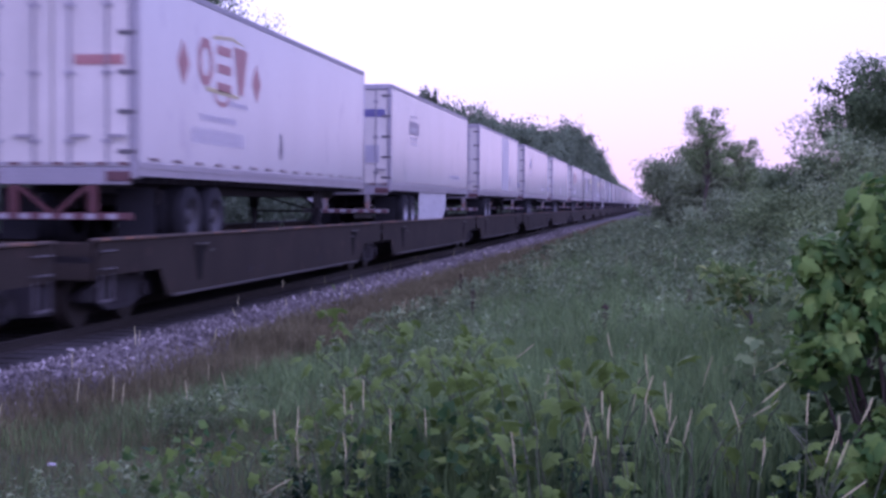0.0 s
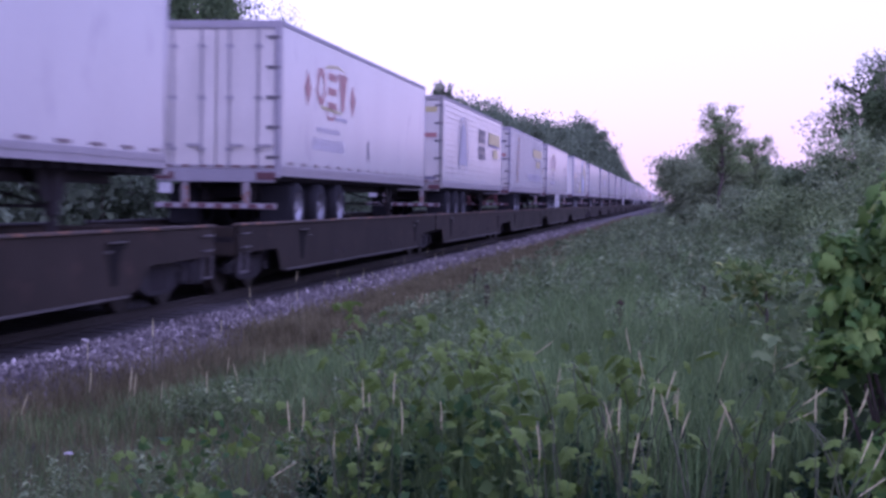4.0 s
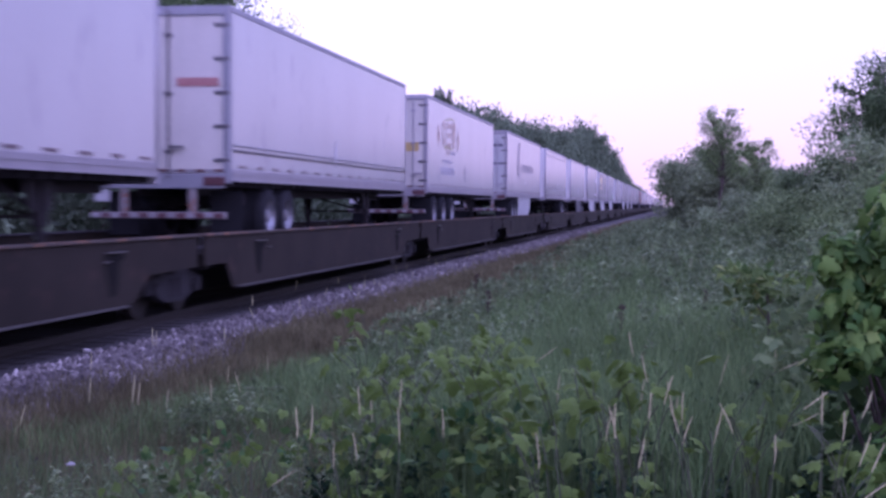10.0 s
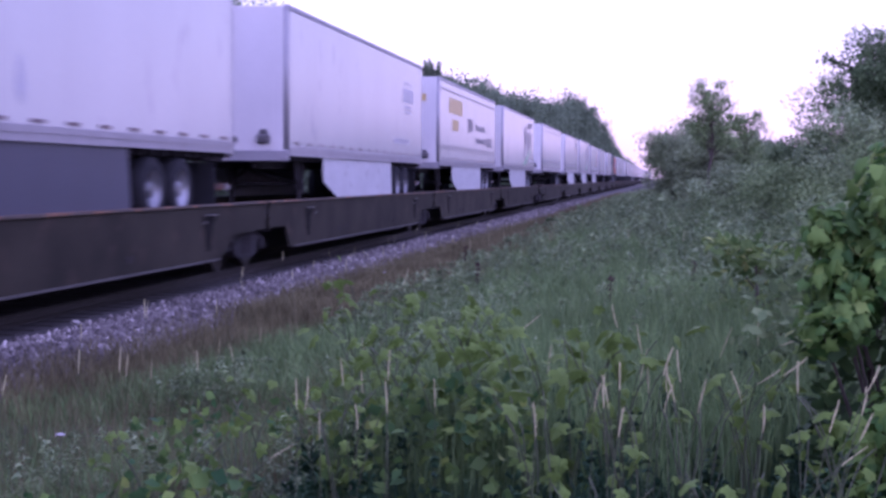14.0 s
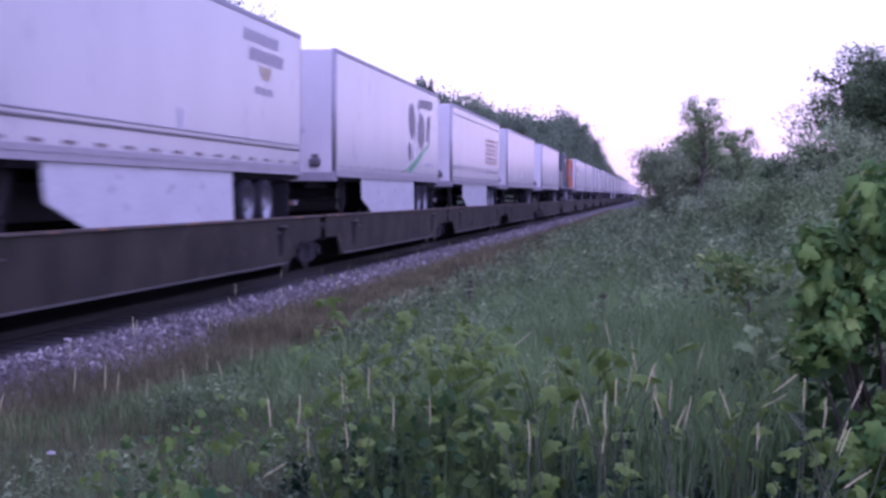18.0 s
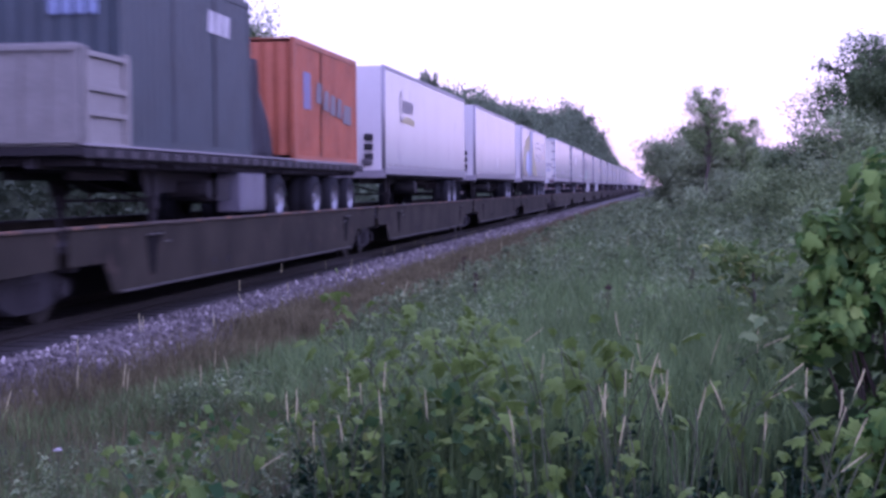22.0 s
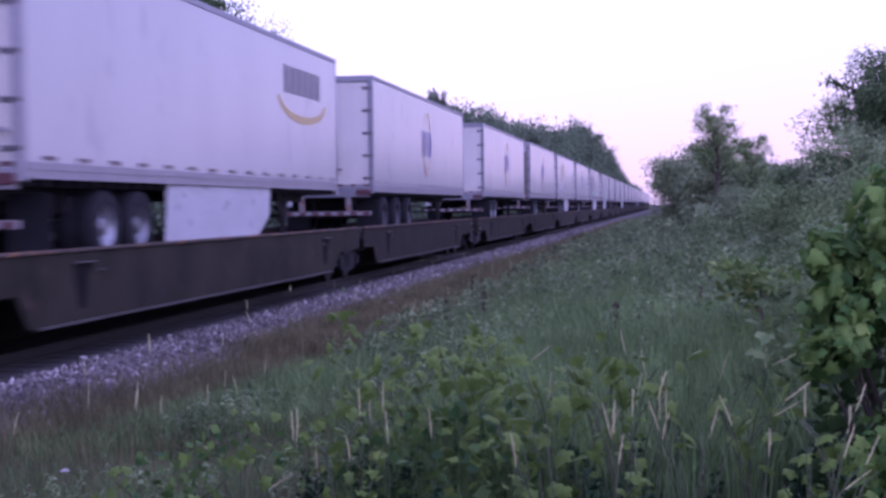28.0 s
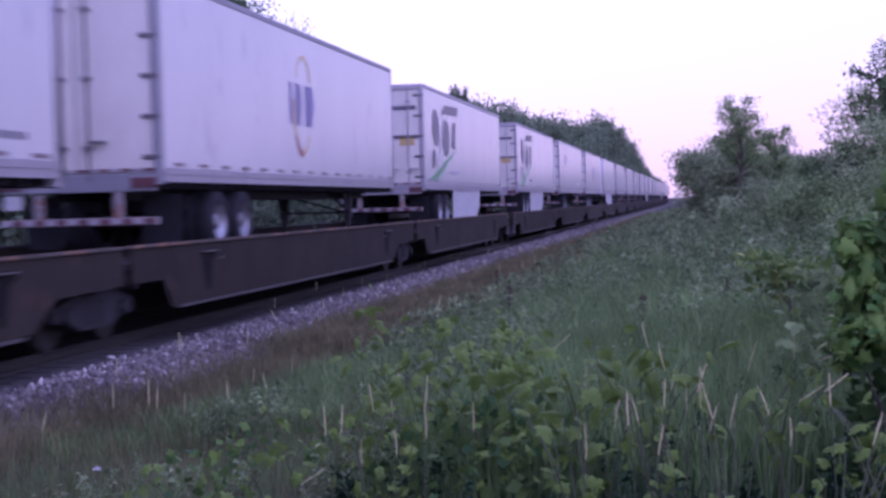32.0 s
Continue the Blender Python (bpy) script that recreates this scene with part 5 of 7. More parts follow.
def bogie(p, y):
    b = piece("bogie", 0, lambda bm: (box(bm, -1.0, 1.0, -0.2, 0.2, 0.38, 0.66, 0.03), box(bm, -0.66, 0.66, -1.9, 1.9, 0.22, 0.82),
                                      box(bm, -0.9, 0.9, -1.2, -1.1, 0.4, 0.5), box(bm, -0.9, 0.9, 1.1, 1.2, 0.4, 0.5)), DARKSTEEL, p, (0, y, 0))
    for s in (1, -1):
        piece("side_frame", 0, lambda bm: (prism(bm, [(-1.25, 0.38), (-1.25, 0.55), (-0.95, 0.62), (-0.35, 0.78), (0.35, 0.78), (0.95, 0.62), (1.25, 0.55), (1.25, 0.38), (0.9, 0.36), (0.4, 0.22), (-0.4, 0.22), (-0.9, 0.36)], -0.06, 0.06),
                                           [tube(bm, (0.03, a, 0.30), (0.03, a, 0.60), 0.09, 0.09, 8) for a in (-0.16, 0.16)],
                                           [tube(bm, (0.05, a, 0.45), (0.13, a, 0.45), 0.11, 0.11, 10) for a in (-0.9, 0.9)]), DARKSTEEL, b, (s * 1.03, 0, 0))
        for a in (-0.9, 0.9):
            piece("rail_wheel", s, lambda bm: (tube(bm, (-0.07, 0, 0), (0.07, 0, 0), 0.45, 0.45, 24), tube(bm, (-0.10 * s, 0, 0), (-0.07 * s, 0, 0), 0.48, 0.48, 24)), RAILSTEEL, b, (s * 0.755, a, 0.452))
    for a in (-0.9, 0.9):
        piece("wheel_axle", 0, lambda bm: tube(bm, (-0.9, 0, 0), (0.9, 0, 0), 0.08, 0.08, 8), DARKSTEEL, b, (0, a, 0.452))


# the trailers in order: distance of each one's centre ahead of the eye at the start
CENTRES = [28.2, 48.2, 68.3, 88.6, 109.7, 132.2, 151.9, 171.7, 191.4, 213.7, 235.3, 255.0, 274.7, 294.6, 315.9, 335.6, 356.4, 376.4, 396.2, 415.8,
           438.2, 459.0, 478.6, 498.3, 518.6, 541.1, 561.4, 581.3, 600.8, 620.6, 645.3, 664.7, 684.0, 704.0, 724.3, 746.5, 766.2, 785.2, 804.8, 825.3, 847.1]
while len(CENTRES) < 58:
    CENTRES.append(CENTRES[-1] + (22.4 if len(CENTRES) % 5 == 0 else 20.0))
SPECS = [
    dict(logo="maroon", guard=RED, plates="r", hub=DULLRIM), dict(skirt="short", logo="plate", plates="b", tone=SLATE), dict(logo="patch"),
    dict(logo="plate", plates="d"), dict(logo="faint", plates="d"), dict(axles=3, logo="maroon"),
    dict(axles=3, side="laps", logo="bell", plates="rt", grade=2, hub=DULLRIM), dict(side="ribs", logo="diagonal", guard=RED, plates="kr"),
    dict(axles=3, skirt="round", logo="maroon", roofed=True, plates="yd", tone=PLUM, said="plum"), dict(axles=3, logo="disc", plates="c", grade=1), dict(logo="faint"),
    dict(axles=3, logo="ring", grade=1), dict(side="band", logo="faint", grade=1, plates="r"), dict(axles=3, logo="maroon", plates="y", tone=TAN, said="tan"),
    dict(skirt="short", logo="swirl", plates="k", door=WHITE), dict(face="n", side="strips", logo="faint", plates="s"), dict(face="n", skirt="dark", logo="faint"),
    dict(face="n", skirt="long", logo="plate", y=13.0), dict(face="n", skirt="long", side="strips", logo="yellow", plates="y"),
    dict(face="n", skirt="long", logo="swoosh"), dict(face="n", side="strips", logo="faint", plates="s"), dict(face="n", skirt="long", side="band", logo="script", plates="s"),
    dict(face="n", skirt="long", logo="swoosh", plates="d"), dict(face="n", skirt="long", side="strips", logo="speckled", plates="d"), dict(face="n", logo="faint"),
    dict(face="n", logo="faint", plates="de"), None, dict(face="n", logo="herd", fridge=True), dict(face="n", logo="faint", fridge=True),
    dict(face="n", axles=4, logo="disc", flip=-1, fridge=True), dict(axles=3, side="band", logo="faint", plates="p", grade=3), dict(logo="plate", grade=1, y=4.6),
    dict(skirt="short", logo="swoosh", y=1.4, plates="yk"), dict(skirt="short", logo="arc", y=11.6), dict(axles=3, logo="ring", grade=1, y=8.3, hub=DULLRIM), dict(logo="ring", grade=1, y=8.3),
    dict(logo="ring", door=GREYDOOR), dict(axles=3, skirt="round", logo="maroon", roofed=True, plates="yd", tone=OLIVE, said="olive gold"), dict(logo="ring", grade=1),
    dict(skirt="short", logo="swoosh", y=1.4, plates="yk"), dict(skirt="short", logo="swoosh", y=1.4, plates="yk"),
]
LATER = [dict(logo="faint"), dict(logo="plate"), dict(axles=3, logo="ring"), dict(face="n", skirt="long", logo="faint"), dict(side="band", logo="faint")]
TALL = {17: 1.016, 22: 1.014, 30: 1.02, 31: 1.018, 36: 1.014, 37: 1.012, 38: 1.01}
ROLLING = []


def build_train():
    first = [CENTRES[0] - 20.0] + CENTRES
    joints = [(a + b) / 2 for a, b in zip(first, first[1:])] + [CENTRES[-1] + 10.2]
    joints = [joints[0] - 20.0] + joints
    for i in range(len(joints) - 1):
        n = round((joints[i + 1] - joints[i]) * 2) / 2
        p = platform(n, i % 5 == 1, i % 5 == 0, i > 48, CARDARK if i < 8 or 11 <= i < 15 or i > 34 else CAR)
        ROLLING.append((p, TRACK, joints[i] + (joints[i + 1] - joints[i] - n) / 2, 0.0))
    for i, c in enumerate(CENTRES):
        spec = SPECS[i] if i < len(SPECS) else LATER[i % 5]
        y = c - LENGTH / 2
        if spec is None:
            ROLLING.append((flatbed(), TRACK, y, DECK))
            b = container(BLUEBOX, "dark blue steel container on the flatbed", 6.5, 2.9, 0.012)
            for k in range(3):
                part("logo", _bm(lambda bm: prism_at(bm, 1.227, [(4.0 + k * 0.42, 2.10), (4.34 + k * 0.42, 2.10), (4.40 + k * 0.42, 2.48), (4.06 + k * 0.42, 2.48)])), SKIRT, b, "pale block of the container logo")
            for y_ in (2.2, 4.35):
                part("seam", _bm(lambda bm: box(bm, 1.222, 1.232, y_, y_ + 0.05, 0.14, 2.8)), TARP, b, "dark upright seam")
            part("end_lettering", _bm(lambda bm: [box(bm, 0.15 + i_ * 0.2, 0.29 + i_ * 0.2, -0.045, -0.03, 1.95, 2.35) for i_ in range(4)]), SKYBLUE, b, "pale blue blocks on the end wall")["kind"] = "stuff"
            ROLLING.append((b, TRACK, y + 0.55, DECK + LOW + 0.175))
            o = container(ORANGE, "orange corrugated container on the flatbed", 6.2, 2.62, 0.03)
            for k, (a_, w_, z_) in enumerate(((1.9, 0.55, 1.35), (2.6, 0.5, 1.22), (3.25, 0.55, 1.15), (3.95, 0.5, 1.12), (4.6, 0.9, 1.0))):
                part("logo", _bm(lambda bm: prism_at(bm, 1.227, [(a_, z_), (a_ + w_, z_ - 0.03), (a_ + w_ + 0.05, z_ + 0.42), (a_ + 0.12, z_ + 0.46)])), CHAR, o, "dark faded block of the container logo")
            part("logo_badge", _bm(lambda bm: box(bm, 1.22, 1.227, 0.75, 1.4, 1.15, 1.95)), NAVY, o, "blue badge")
            part("seam", _bm(lambda bm: box(bm, 1.222, 1.232, 2.35, 2.40, 0.14, 2.5)), RUST, o, "dark upright seam")
            ROLLING.append((o, TRACK, y + 10.35, DECK + LOW + 0.175))
            tp = new("tarpaulin", tarp_mesh())
            tagged(tp, "dark tarpaulin bundle strapped between the containers", "tarpaulin")
            ROLLING.append((tp, TRACK, y + 8.35, DECK + LOW + 0.175))
        else:
            tr = trailer(i > 46, lift=0.13 if i in (11, 30, 31, 36) else 0.09 if i > 31 else 0.05, **spec)
            tr.scale[2] = TALL.get(i, 1.0)
            if i == 9:
                tr.scale[1], y = 0.925, c - LENGTH * 0.4625
            ROLLING.append((tr, TRACK, y, DECK))
    for ob, x, y, z in ROLLING:
        ob.location = (x, y, z)


def tarp_mesh():
    """A folded sheet roped into an upright bundle, narrower towards its top."""
    bm = bmesh.new()
    rows_ = []
    for k in range(13):
        f = k / 12
        row = []
        for i in range(40):
            a = 6.2832 * i / 40
            fold = 1 + 0.10 * math.sin(7 * a + 2.5 * f) + 0.05 * math.sin(15 * a - 3 * f)
            wide = (1.0 - 0.62 * f ** 1.4) * fold
            row.append(bm.verts.new((1.12 * math.cos(a) * (1 - 0.15 * f) * fold, -0.25 * f + 0.85 * math.sin(a) * wide, 1.95 * f)))
        rows_.append(row)
    for lo, hi in zip(rows_, rows_[1:]):
        for i in range(40):
            j = (i + 1) % 40
            bm.faces.new((lo[i], lo[j], hi[j], hi[i]))
    bm.faces.new(rows_[-1])
    bm.faces.new(rows_[0][::-1])
    me = done(bm, "tarpaulin", True)
    me.materials.append(TARP)
    return me

# ---- plants ----


def leaf_cloud(rng, centres, size, spread=0.35, droop=0.0, facing=0.0):
    """Folded four-cornered leaves at the given centres, turned towards facing: verts, faces."""
    n = len(centres)
    d = rng.normal(0, 1, (n, 3))
    d[:, 2] = d[:, 2] * 0.6 - droop
    d /= np.linalg.norm(d, axis=1)[:, None]
    side = np.cross(d, rng.normal(0, 1, (n, 3)) * (1, 1, 0.4) + (0, 0, 0.6) + facing)
    side /= np.linalg.norm(side, axis=1)[:, None]
    up = np.cross(side, d)
    s = size * rng.uniform(0.6, 1.3, (n, 1))
    a = centres - d * s * 0.5
    b = centres + side * s * spread + up * s * 0.08
    c = centres + d * s * 0.5 - up * s * 0.06
    e = centres - side * s * spread + up * s * 0.08
    v = np.stack([a, b, c, e], 1).reshape(-1, 3)
    k = (np.arange(n) * 4)[:, None]
    f = np.concatenate([k + (0, 1, 2), k + (0, 2, 3)], 1).reshape(-1, 3)
    return v, f


def blades(rng, x, y, z, h, w, lean=0.35):
    """Bent grass blades, five corners each, as triangles."""
    n = len(x)
    a = rng.uniform(0, 6.2832, n)
    dx, dy = np.cos(a), np.sin(a)
    bx, by = rng.normal(0, lean, n) * h, rng.normal(0, lean, n) * h
    o = np.zeros(n)
    hw = w * 0.5
    p = [(x - dx * hw, y - dy * hw, z), (x + dx * hw, y + dy * hw, z),
         (x - dx * hw * 0.8 + bx * 0.3, y - dy * hw * 0.8 + by * 0.3, z + h * 0.6), (x + dx * hw * 0.8 + bx * 0.3, y + dy * hw * 0.8 + by * 0.3, z + h * 0.6),
         (x + bx, y + by, z + h * rng.uniform(0.8, 1.0, n))]
    v = np.stack([np.stack(q, 1) for q in p], 1).reshape(-1, 3)
    k = (np.arange(n) * 5)[:, None]
    f = np.concatenate([k + (0, 1, 3), k + (0, 3, 2), k + (2, 3, 4)], 1).reshape(-1, 3)
    return v, f


def gz(x):
    return np.interp(x, PROFILE_X, PROFILE_Z)


def joined(*pairs):
    k, vs, fs = 0, [], []
    for v, f in pairs:
        vs.append(v)
        fs.append(f + k)
        k += len(v)
    return np.concatenate(vs), np.concatenate(fs)


def strip(rng, n, y0, y1, x0, x1, power=1.0):
    """Random places, denser towards y0."""
    u = rng.uniform(0, 1, n) ** power
    y = y0 * (y1 / y0) ** u
    return rng.uniform(x0, x1, n), y


def forbs(rng, cx, cy, h, leaf, per, slim=0.17, low=0.15, erect=(0.15, 0.45)):
    """Upright leafy plants: narrow drooping leaves in turns up a thin stem."""
    n = len(cx)
    k = np.repeat(np.arange(n), per)
    m = len(k)
    u = low + (1 - low) * rng.beta(1.5, 0.9, m)
    a = rng.uniform(0, 6.2832, m)
    L = leaf[k] * (1.2 - 0.75 * u) * rng.uniform(0.7, 1.25, m)
    tx, ty = rng.normal(0, 0.10, n) * h, rng.normal(0, 0.10, n) * h
    base = np.stack([cx[k] + tx[k] * u * u, cy[k] + ty[k] * u * u, gz(cx[k]) + h[k] * u], 1)
    out = np.stack([np.cos(a), np.sin(a), np.zeros(m)], 1)
    side = np.stack([-np.sin(a), np.cos(a), rng.normal(0, 0.35, m)], 1)
    up = np.array((0, 0, 1.0))
    rise = rng.uniform(*erect, m) * (0.4 + u)
    mid = base + out * (0.5 * L)[:, None] + up * (rise * L)[:, None]
    tip = base + out * L[:, None] + up * ((rise - rng.uniform(0.05, 0.5, m)) * L)[:, None]
    w = (slim * L * rng.uniform(0.75, 1.25, m))[:, None]
    v = np.stack([base, mid + side * w, tip, mid - side * w], 1).reshape(-1, 3)
    q = (np.arange(m) * 4)[:, None]
    f = np.concatenate([q + (0, 1, 2), q + (0, 2, 3)], 1).reshape(-1, 3)
    return v, f


def patchy(x, y, fx, fy, seed):
    return np.array([noise.noise((a * fx, b * fy, seed)) for a, b in zip(x, y)])


def build_meadow():
    rng = np.random.default_rng(11)
    sets = []
    for n, y0, y1, h, w in ((70000, 3.8, 13, 0.46, 0.0055), (95000, 12, 34, 0.64, 0.010), (42000, 33, 150, 0.60, 0.027)):
        x, y = strip(rng, n, y0, y1, -6.0, 6.5)
        patch = patchy(x, y, 0.7, 0.5, 1.0)
        hh = h * rng.uniform(0.45, 1.15, n) * (1 + 0.6 * patch)
        hh *= np.interp(x, [-6.0, -5.2, -4.5, -3.8, 0, 2], [0.2, 0.32, 0.5, 0.78, 1.05, 1.2]) ** np.interp(y, [10, 17], [0.2, 1])
        if y0 < 5:
            hh *= np.clip(0.9 + 2.2 * patchy(x, y, 1.25, 0.8, 41.0), 0.2, 1.15) ** np.interp(y, [8, 11], [1, 0]) * np.where(x > -2.2, np.interp(y, [6, 9], [0.48, 1]), 1)
        sets.append(blades(rng, x, y, gz(x) - 0.03, hh, w * rng.uniform(0.6, 1.4, n)))
    # shorter cover where the camera stands and beyond the scrub
    for n, x0, x1, y0, y1, h, w in ((62000, -6.0, 9.0, -12, 3.9, 0.25, 0.02), (9000, 6.0, 26.0, -14, 60, 0.5, 0.07), (9000, -17, -11.3, -14, 16, 0.5, 0.04)):
        x, y = rng.uniform(x0, x1, n), rng.uniform(y0, y1, n)
        hh = h * rng.uniform(0.5, 1.2, n) * np.clip(0.25 + 0.35 * np.hypot(x, y), 0.3, 1.6)
        sets.append(blades(rng, x, y, gz(x) - 0.03, hh, w * rng.uniform(0.6, 1.4, n)))
    # finer blades round the standing place, thinning outwards
    r, a = 4.6 * rng.beta(1.3, 2.2, 15000), rng.uniform(0, 6.2832, 15000)
    x, y = r * np.cos(a), r * np.sin(a) * 0.8 - 0.3
    sets.append(blades(rng, x, y, gz(x) - 0.03, rng.uniform(0.08, 0.22, 15000), rng.uniform(0.006, 0.014, 15000)))
    # taller upright tufts in the hollow
    cx, cy = strip(rng, 620, 7.0, 13, -1.7, 1.0)
    k = np.repeat(np.arange(620), 46)
    x, y = cx[k] + rng.normal(0, 0.09, len(k)), cy[k] + rng.normal(0, 0.09, len(k))
    sets.append(blades(rng, x, y, gz(x) - 0.03, rng.uniform(0.55, 1.0, len(k)) * rng.uniform(0.7, 1.05, 620)[k], 0.0065 + 0.0004 * y, 0.16))
    tagged(new("meadow_grass", soup("meadow_grass", *joined(*sets), GRASS)), "dense dark green meadow grass on the verge", "grass", kind="stuff")
    sets = []
    for n, y0, y1, h, w in ((13000, 8, 20, 0.42, 0.006), (50000, 20, 60, 0.46, 0.012), (14000, 60, 200, 0.42, 0.03)):
        y = y0 * (y1 / y0) ** rng.uniform(0, 1, n)
        x = np.interp(y, [11, 22], [-6.05, -5.75]) + np.abs(rng.normal(0, 1, n)) * np.interp(y, [9, 14, 24], [0.15, 0.32, 1.25]) - 0.75 * rng.random(n) + 0.35 * patchy(np.zeros(n), y, 0, 0.8, 31.0)
        x = np.clip(x, -6.55, -1.5)
        sets.append(blades(rng, x, y, gz(x) - 0.03, h * rng.uniform(0.4, 1.2, n), w * rng.uniform(0.6, 1.4, n), 0.3))
    # stray dry blades through the near grass
    x, y = strip(rng, 5200, 6.5, 14, -5.4, -2.2)
    sets.append(blades(rng, x, y, gz(x) - 0.03, rng.uniform(0.3, 0.56, 5200), rng.uniform(0.003, 0.007, 5200), 0.3))
    tagged(new("dry_grass", soup("dry_grass", *joined(*sets), DRYGRASS)), "thin brown dry grass along the ballast", "grass", kind="stuff")
    # leafy weeds in drifts over the verge, from the hollow to the far end
    sets = []
    for n, y0, y1, x0, x1, h, leaf, per, gate in ((800, 7.5, 13, -4.2, 1.6, 0.55, 0.085, 26, 0.05), (1700, 12, 24, -4.6, 3.2, 0.60, 0.12, 24, 0.0),
                                                  (2300, 22, 55, -4.8, 5.0, 0.66, 0.18, 22, -0.05), (1700, 50, 170, -5.0, 6.5, 0.8, 0.34, 20, -0.3)):
        x, y = strip(rng, n, y0, y1, x0, x1)
        patch = patchy(x, y, 0.6, 0.32, 7.0) + 0.35 * patchy(x, y, 2.2, 1.2, 8.0)
        keep = patch > gate
        x, y, patch = x[keep], y[keep], patch[keep]
        hh = h * rng.uniform(0.45, 1.3, len(x)) * (0.85 + 0.5 * np.clip(patch, 0, 1)) * np.interp(x, [-5, -4, -1, 3], [0.5, 0.7, 1.0, 1.3])
        sets.append(forbs(rng, x, y, hh, leaf * rng.uniform(0.6, 1.3, len(x)), per, 0.16))
    tagged(new("leafy_weeds", soup("leafy_weeds", *joined(*sets), WEED)), "grey-green leafy weeds in drifts over the verge", "weeds", kind="stuff")
    # dark narrow-leaved weeds close by, foreground shade put into their green
    x, y = strip(rng, 760, 4.0, 8.5, -1.9, 1.6)
    patch = patchy(x, y, 1.3, 1.0, 17.0)
    keep = patch > -0.22
    x, y, patch = x[keep], y[keep], patch[keep]
    hh = rng.uniform(0.38, 0.92, len(x)) * (0.9 + 0.5 * patch) * np.interp(x, [-3.4, -1.5, 0.5], [0.65, 0.95, 1.05])
    hh = np.minimum(hh, rng.uniform(0.52, 0.68, len(x)))
    leafy = rng.random(len(x)) < 0.4
    sets = [forbs(rng, x[leafy], y[leafy], hh[leafy], rng.uniform(0.05, 0.11, leafy.sum()), 34, 0.12, 0.25, (-0.1, 0.7)),
            blades(rng, x, y, gz(x) - 0.03, hh, np.full(len(x), 0.007), 0.05)]
    k = np.repeat(np.arange(len(x)), 34)
    bx, by = x[k] + rng.normal(0, 0.05, len(k)), y[k] + rng.normal(0, 0.05, len(k))
    sets.append(blades(rng, bx, by, gz(bx) - 0.03, hh[k] * rng.uniform(0.45, 0.95, len(k)), rng.uniform(0.004, 0.011, len(k)), 0.27))
    tagged(new("broad_weeds", soup("broad_weeds", *joined(*sets), NEARWEED)), "dark green narrow-leaved weeds in the grass, foreground shade in their colour", "weeds", kind="stuff")
    # soft low leaves among the vines
    n = 3000
    x, y = strip(rng, n, 5.4, 11.0, -3.0, -0.6)
    patch = patchy(x, y, 1.1, 0.8, 27.0)
    x, y, patch = x[patch > 0.02], y[patch > 0.02], patch[patch > 0.02]
    z = gz(x) + (0.2 + 0.5 * rng.beta(2.2, 1.2, len(x))) * (0.8 + 0.7 * patch)
    tagged(new("low_leaves", soup("low_leaves", *leaf_cloud(rng, np.stack([x, y, z], 1), 0.075, 0.42, 0.1), VINE)), "low yellow-green broad leaves in the grass", "weeds", kind="stuff")
    # rough growth on the far side of the track
    x = rng.uniform(-17, -11.3, 26000)
    y = 14 * (180 / 14) ** rng.uniform(0, 1, 26000)
    tagged(new("far_grass", soup("far_grass", *blades(rng, x, y, gz(x) - 0.03, 0.6 * rng.uniform(0.5, 1.2, 26000), np.full(26000, 0.03)), GRASS)),
           "rough grass beyond the track", "grass", kind="stuff")


LOBE = ((0.0, 0.03), (0.24, -0.10), (0.46, 0.04), (0.33, 0.24), (0.56, 0.50), (0.27, 0.56), (0.20, 0.80), (0.0, 1.04),
        (-0.20, 0.80), (-0.27, 0.56), (-0.56, 0.50), (-0.33, 0.24), (-0.46, 0.04), (-0.24, -0.10))


def grape_leaf(bm, s=1.0):
    """A lobed leaf about s wide, its stalk end at the origin."""
    mid = bm.verts.new((0, 0.42 * s, 0.03 * s))
    vs = [bm.verts.new((x * s, y * s, -0.30 * s * abs(x) - 0.22 * s * y * y)) for x, y in LOBE]
    for i in range(len(vs)):
        bm.faces.new((mid, vs[i], vs[(i + 1) % len(vs)]))


def vine(at, radius, height, n, seed, leaf=0.12, material=None):
    rng = random.Random(seed)
    leaf, n = leaf * 0.84, int(n * 1.25)
    v = empty("vine", at)
    tagged(v, "low wild vine with broad yellow-green leaves in the grass", "vine", "vines on the verge")
    bm = bmesh.new()
    stems = []
    for i in range(5):
        a = rng.uniform(0, 6.28)
        p = Vector((0, 0, 0))
        for k in range(5):
            q = p + Vector((math.cos(a) * radius / 4, math.sin(a) * radius / 4, height * (0.34 - 0.07 * k)))
            tube(bm, p, q, 0.0036, 0.003, 5)
            stems.append(q)
            p, a = q, a + rng.uniform(-0.7, 0.7)
    part("stem", bm, STEM, v)
    for i in range(n):
        c = rng.choice(stems)
        ob = piece("leaf", leaf, lambda bm: grape_leaf(bm, leaf), material or VINE, v)
        ob.location = (c.x + rng.gauss(0, radius * 0.28), c.y + rng.gauss(0, radius * 0.28), max(0.12, c.z + rng.gauss(0.02, 0.07)))
        ob.rotation_euler = (rng.gauss(-0.5, 0.4), rng.gauss(0, 0.35), rng.uniform(0, 6.28))
        k = rng.choice((0.6, 0.75, 0.9, 1.0, 1.1, 1.4))
        ob.scale = (k, k, k)
    return v


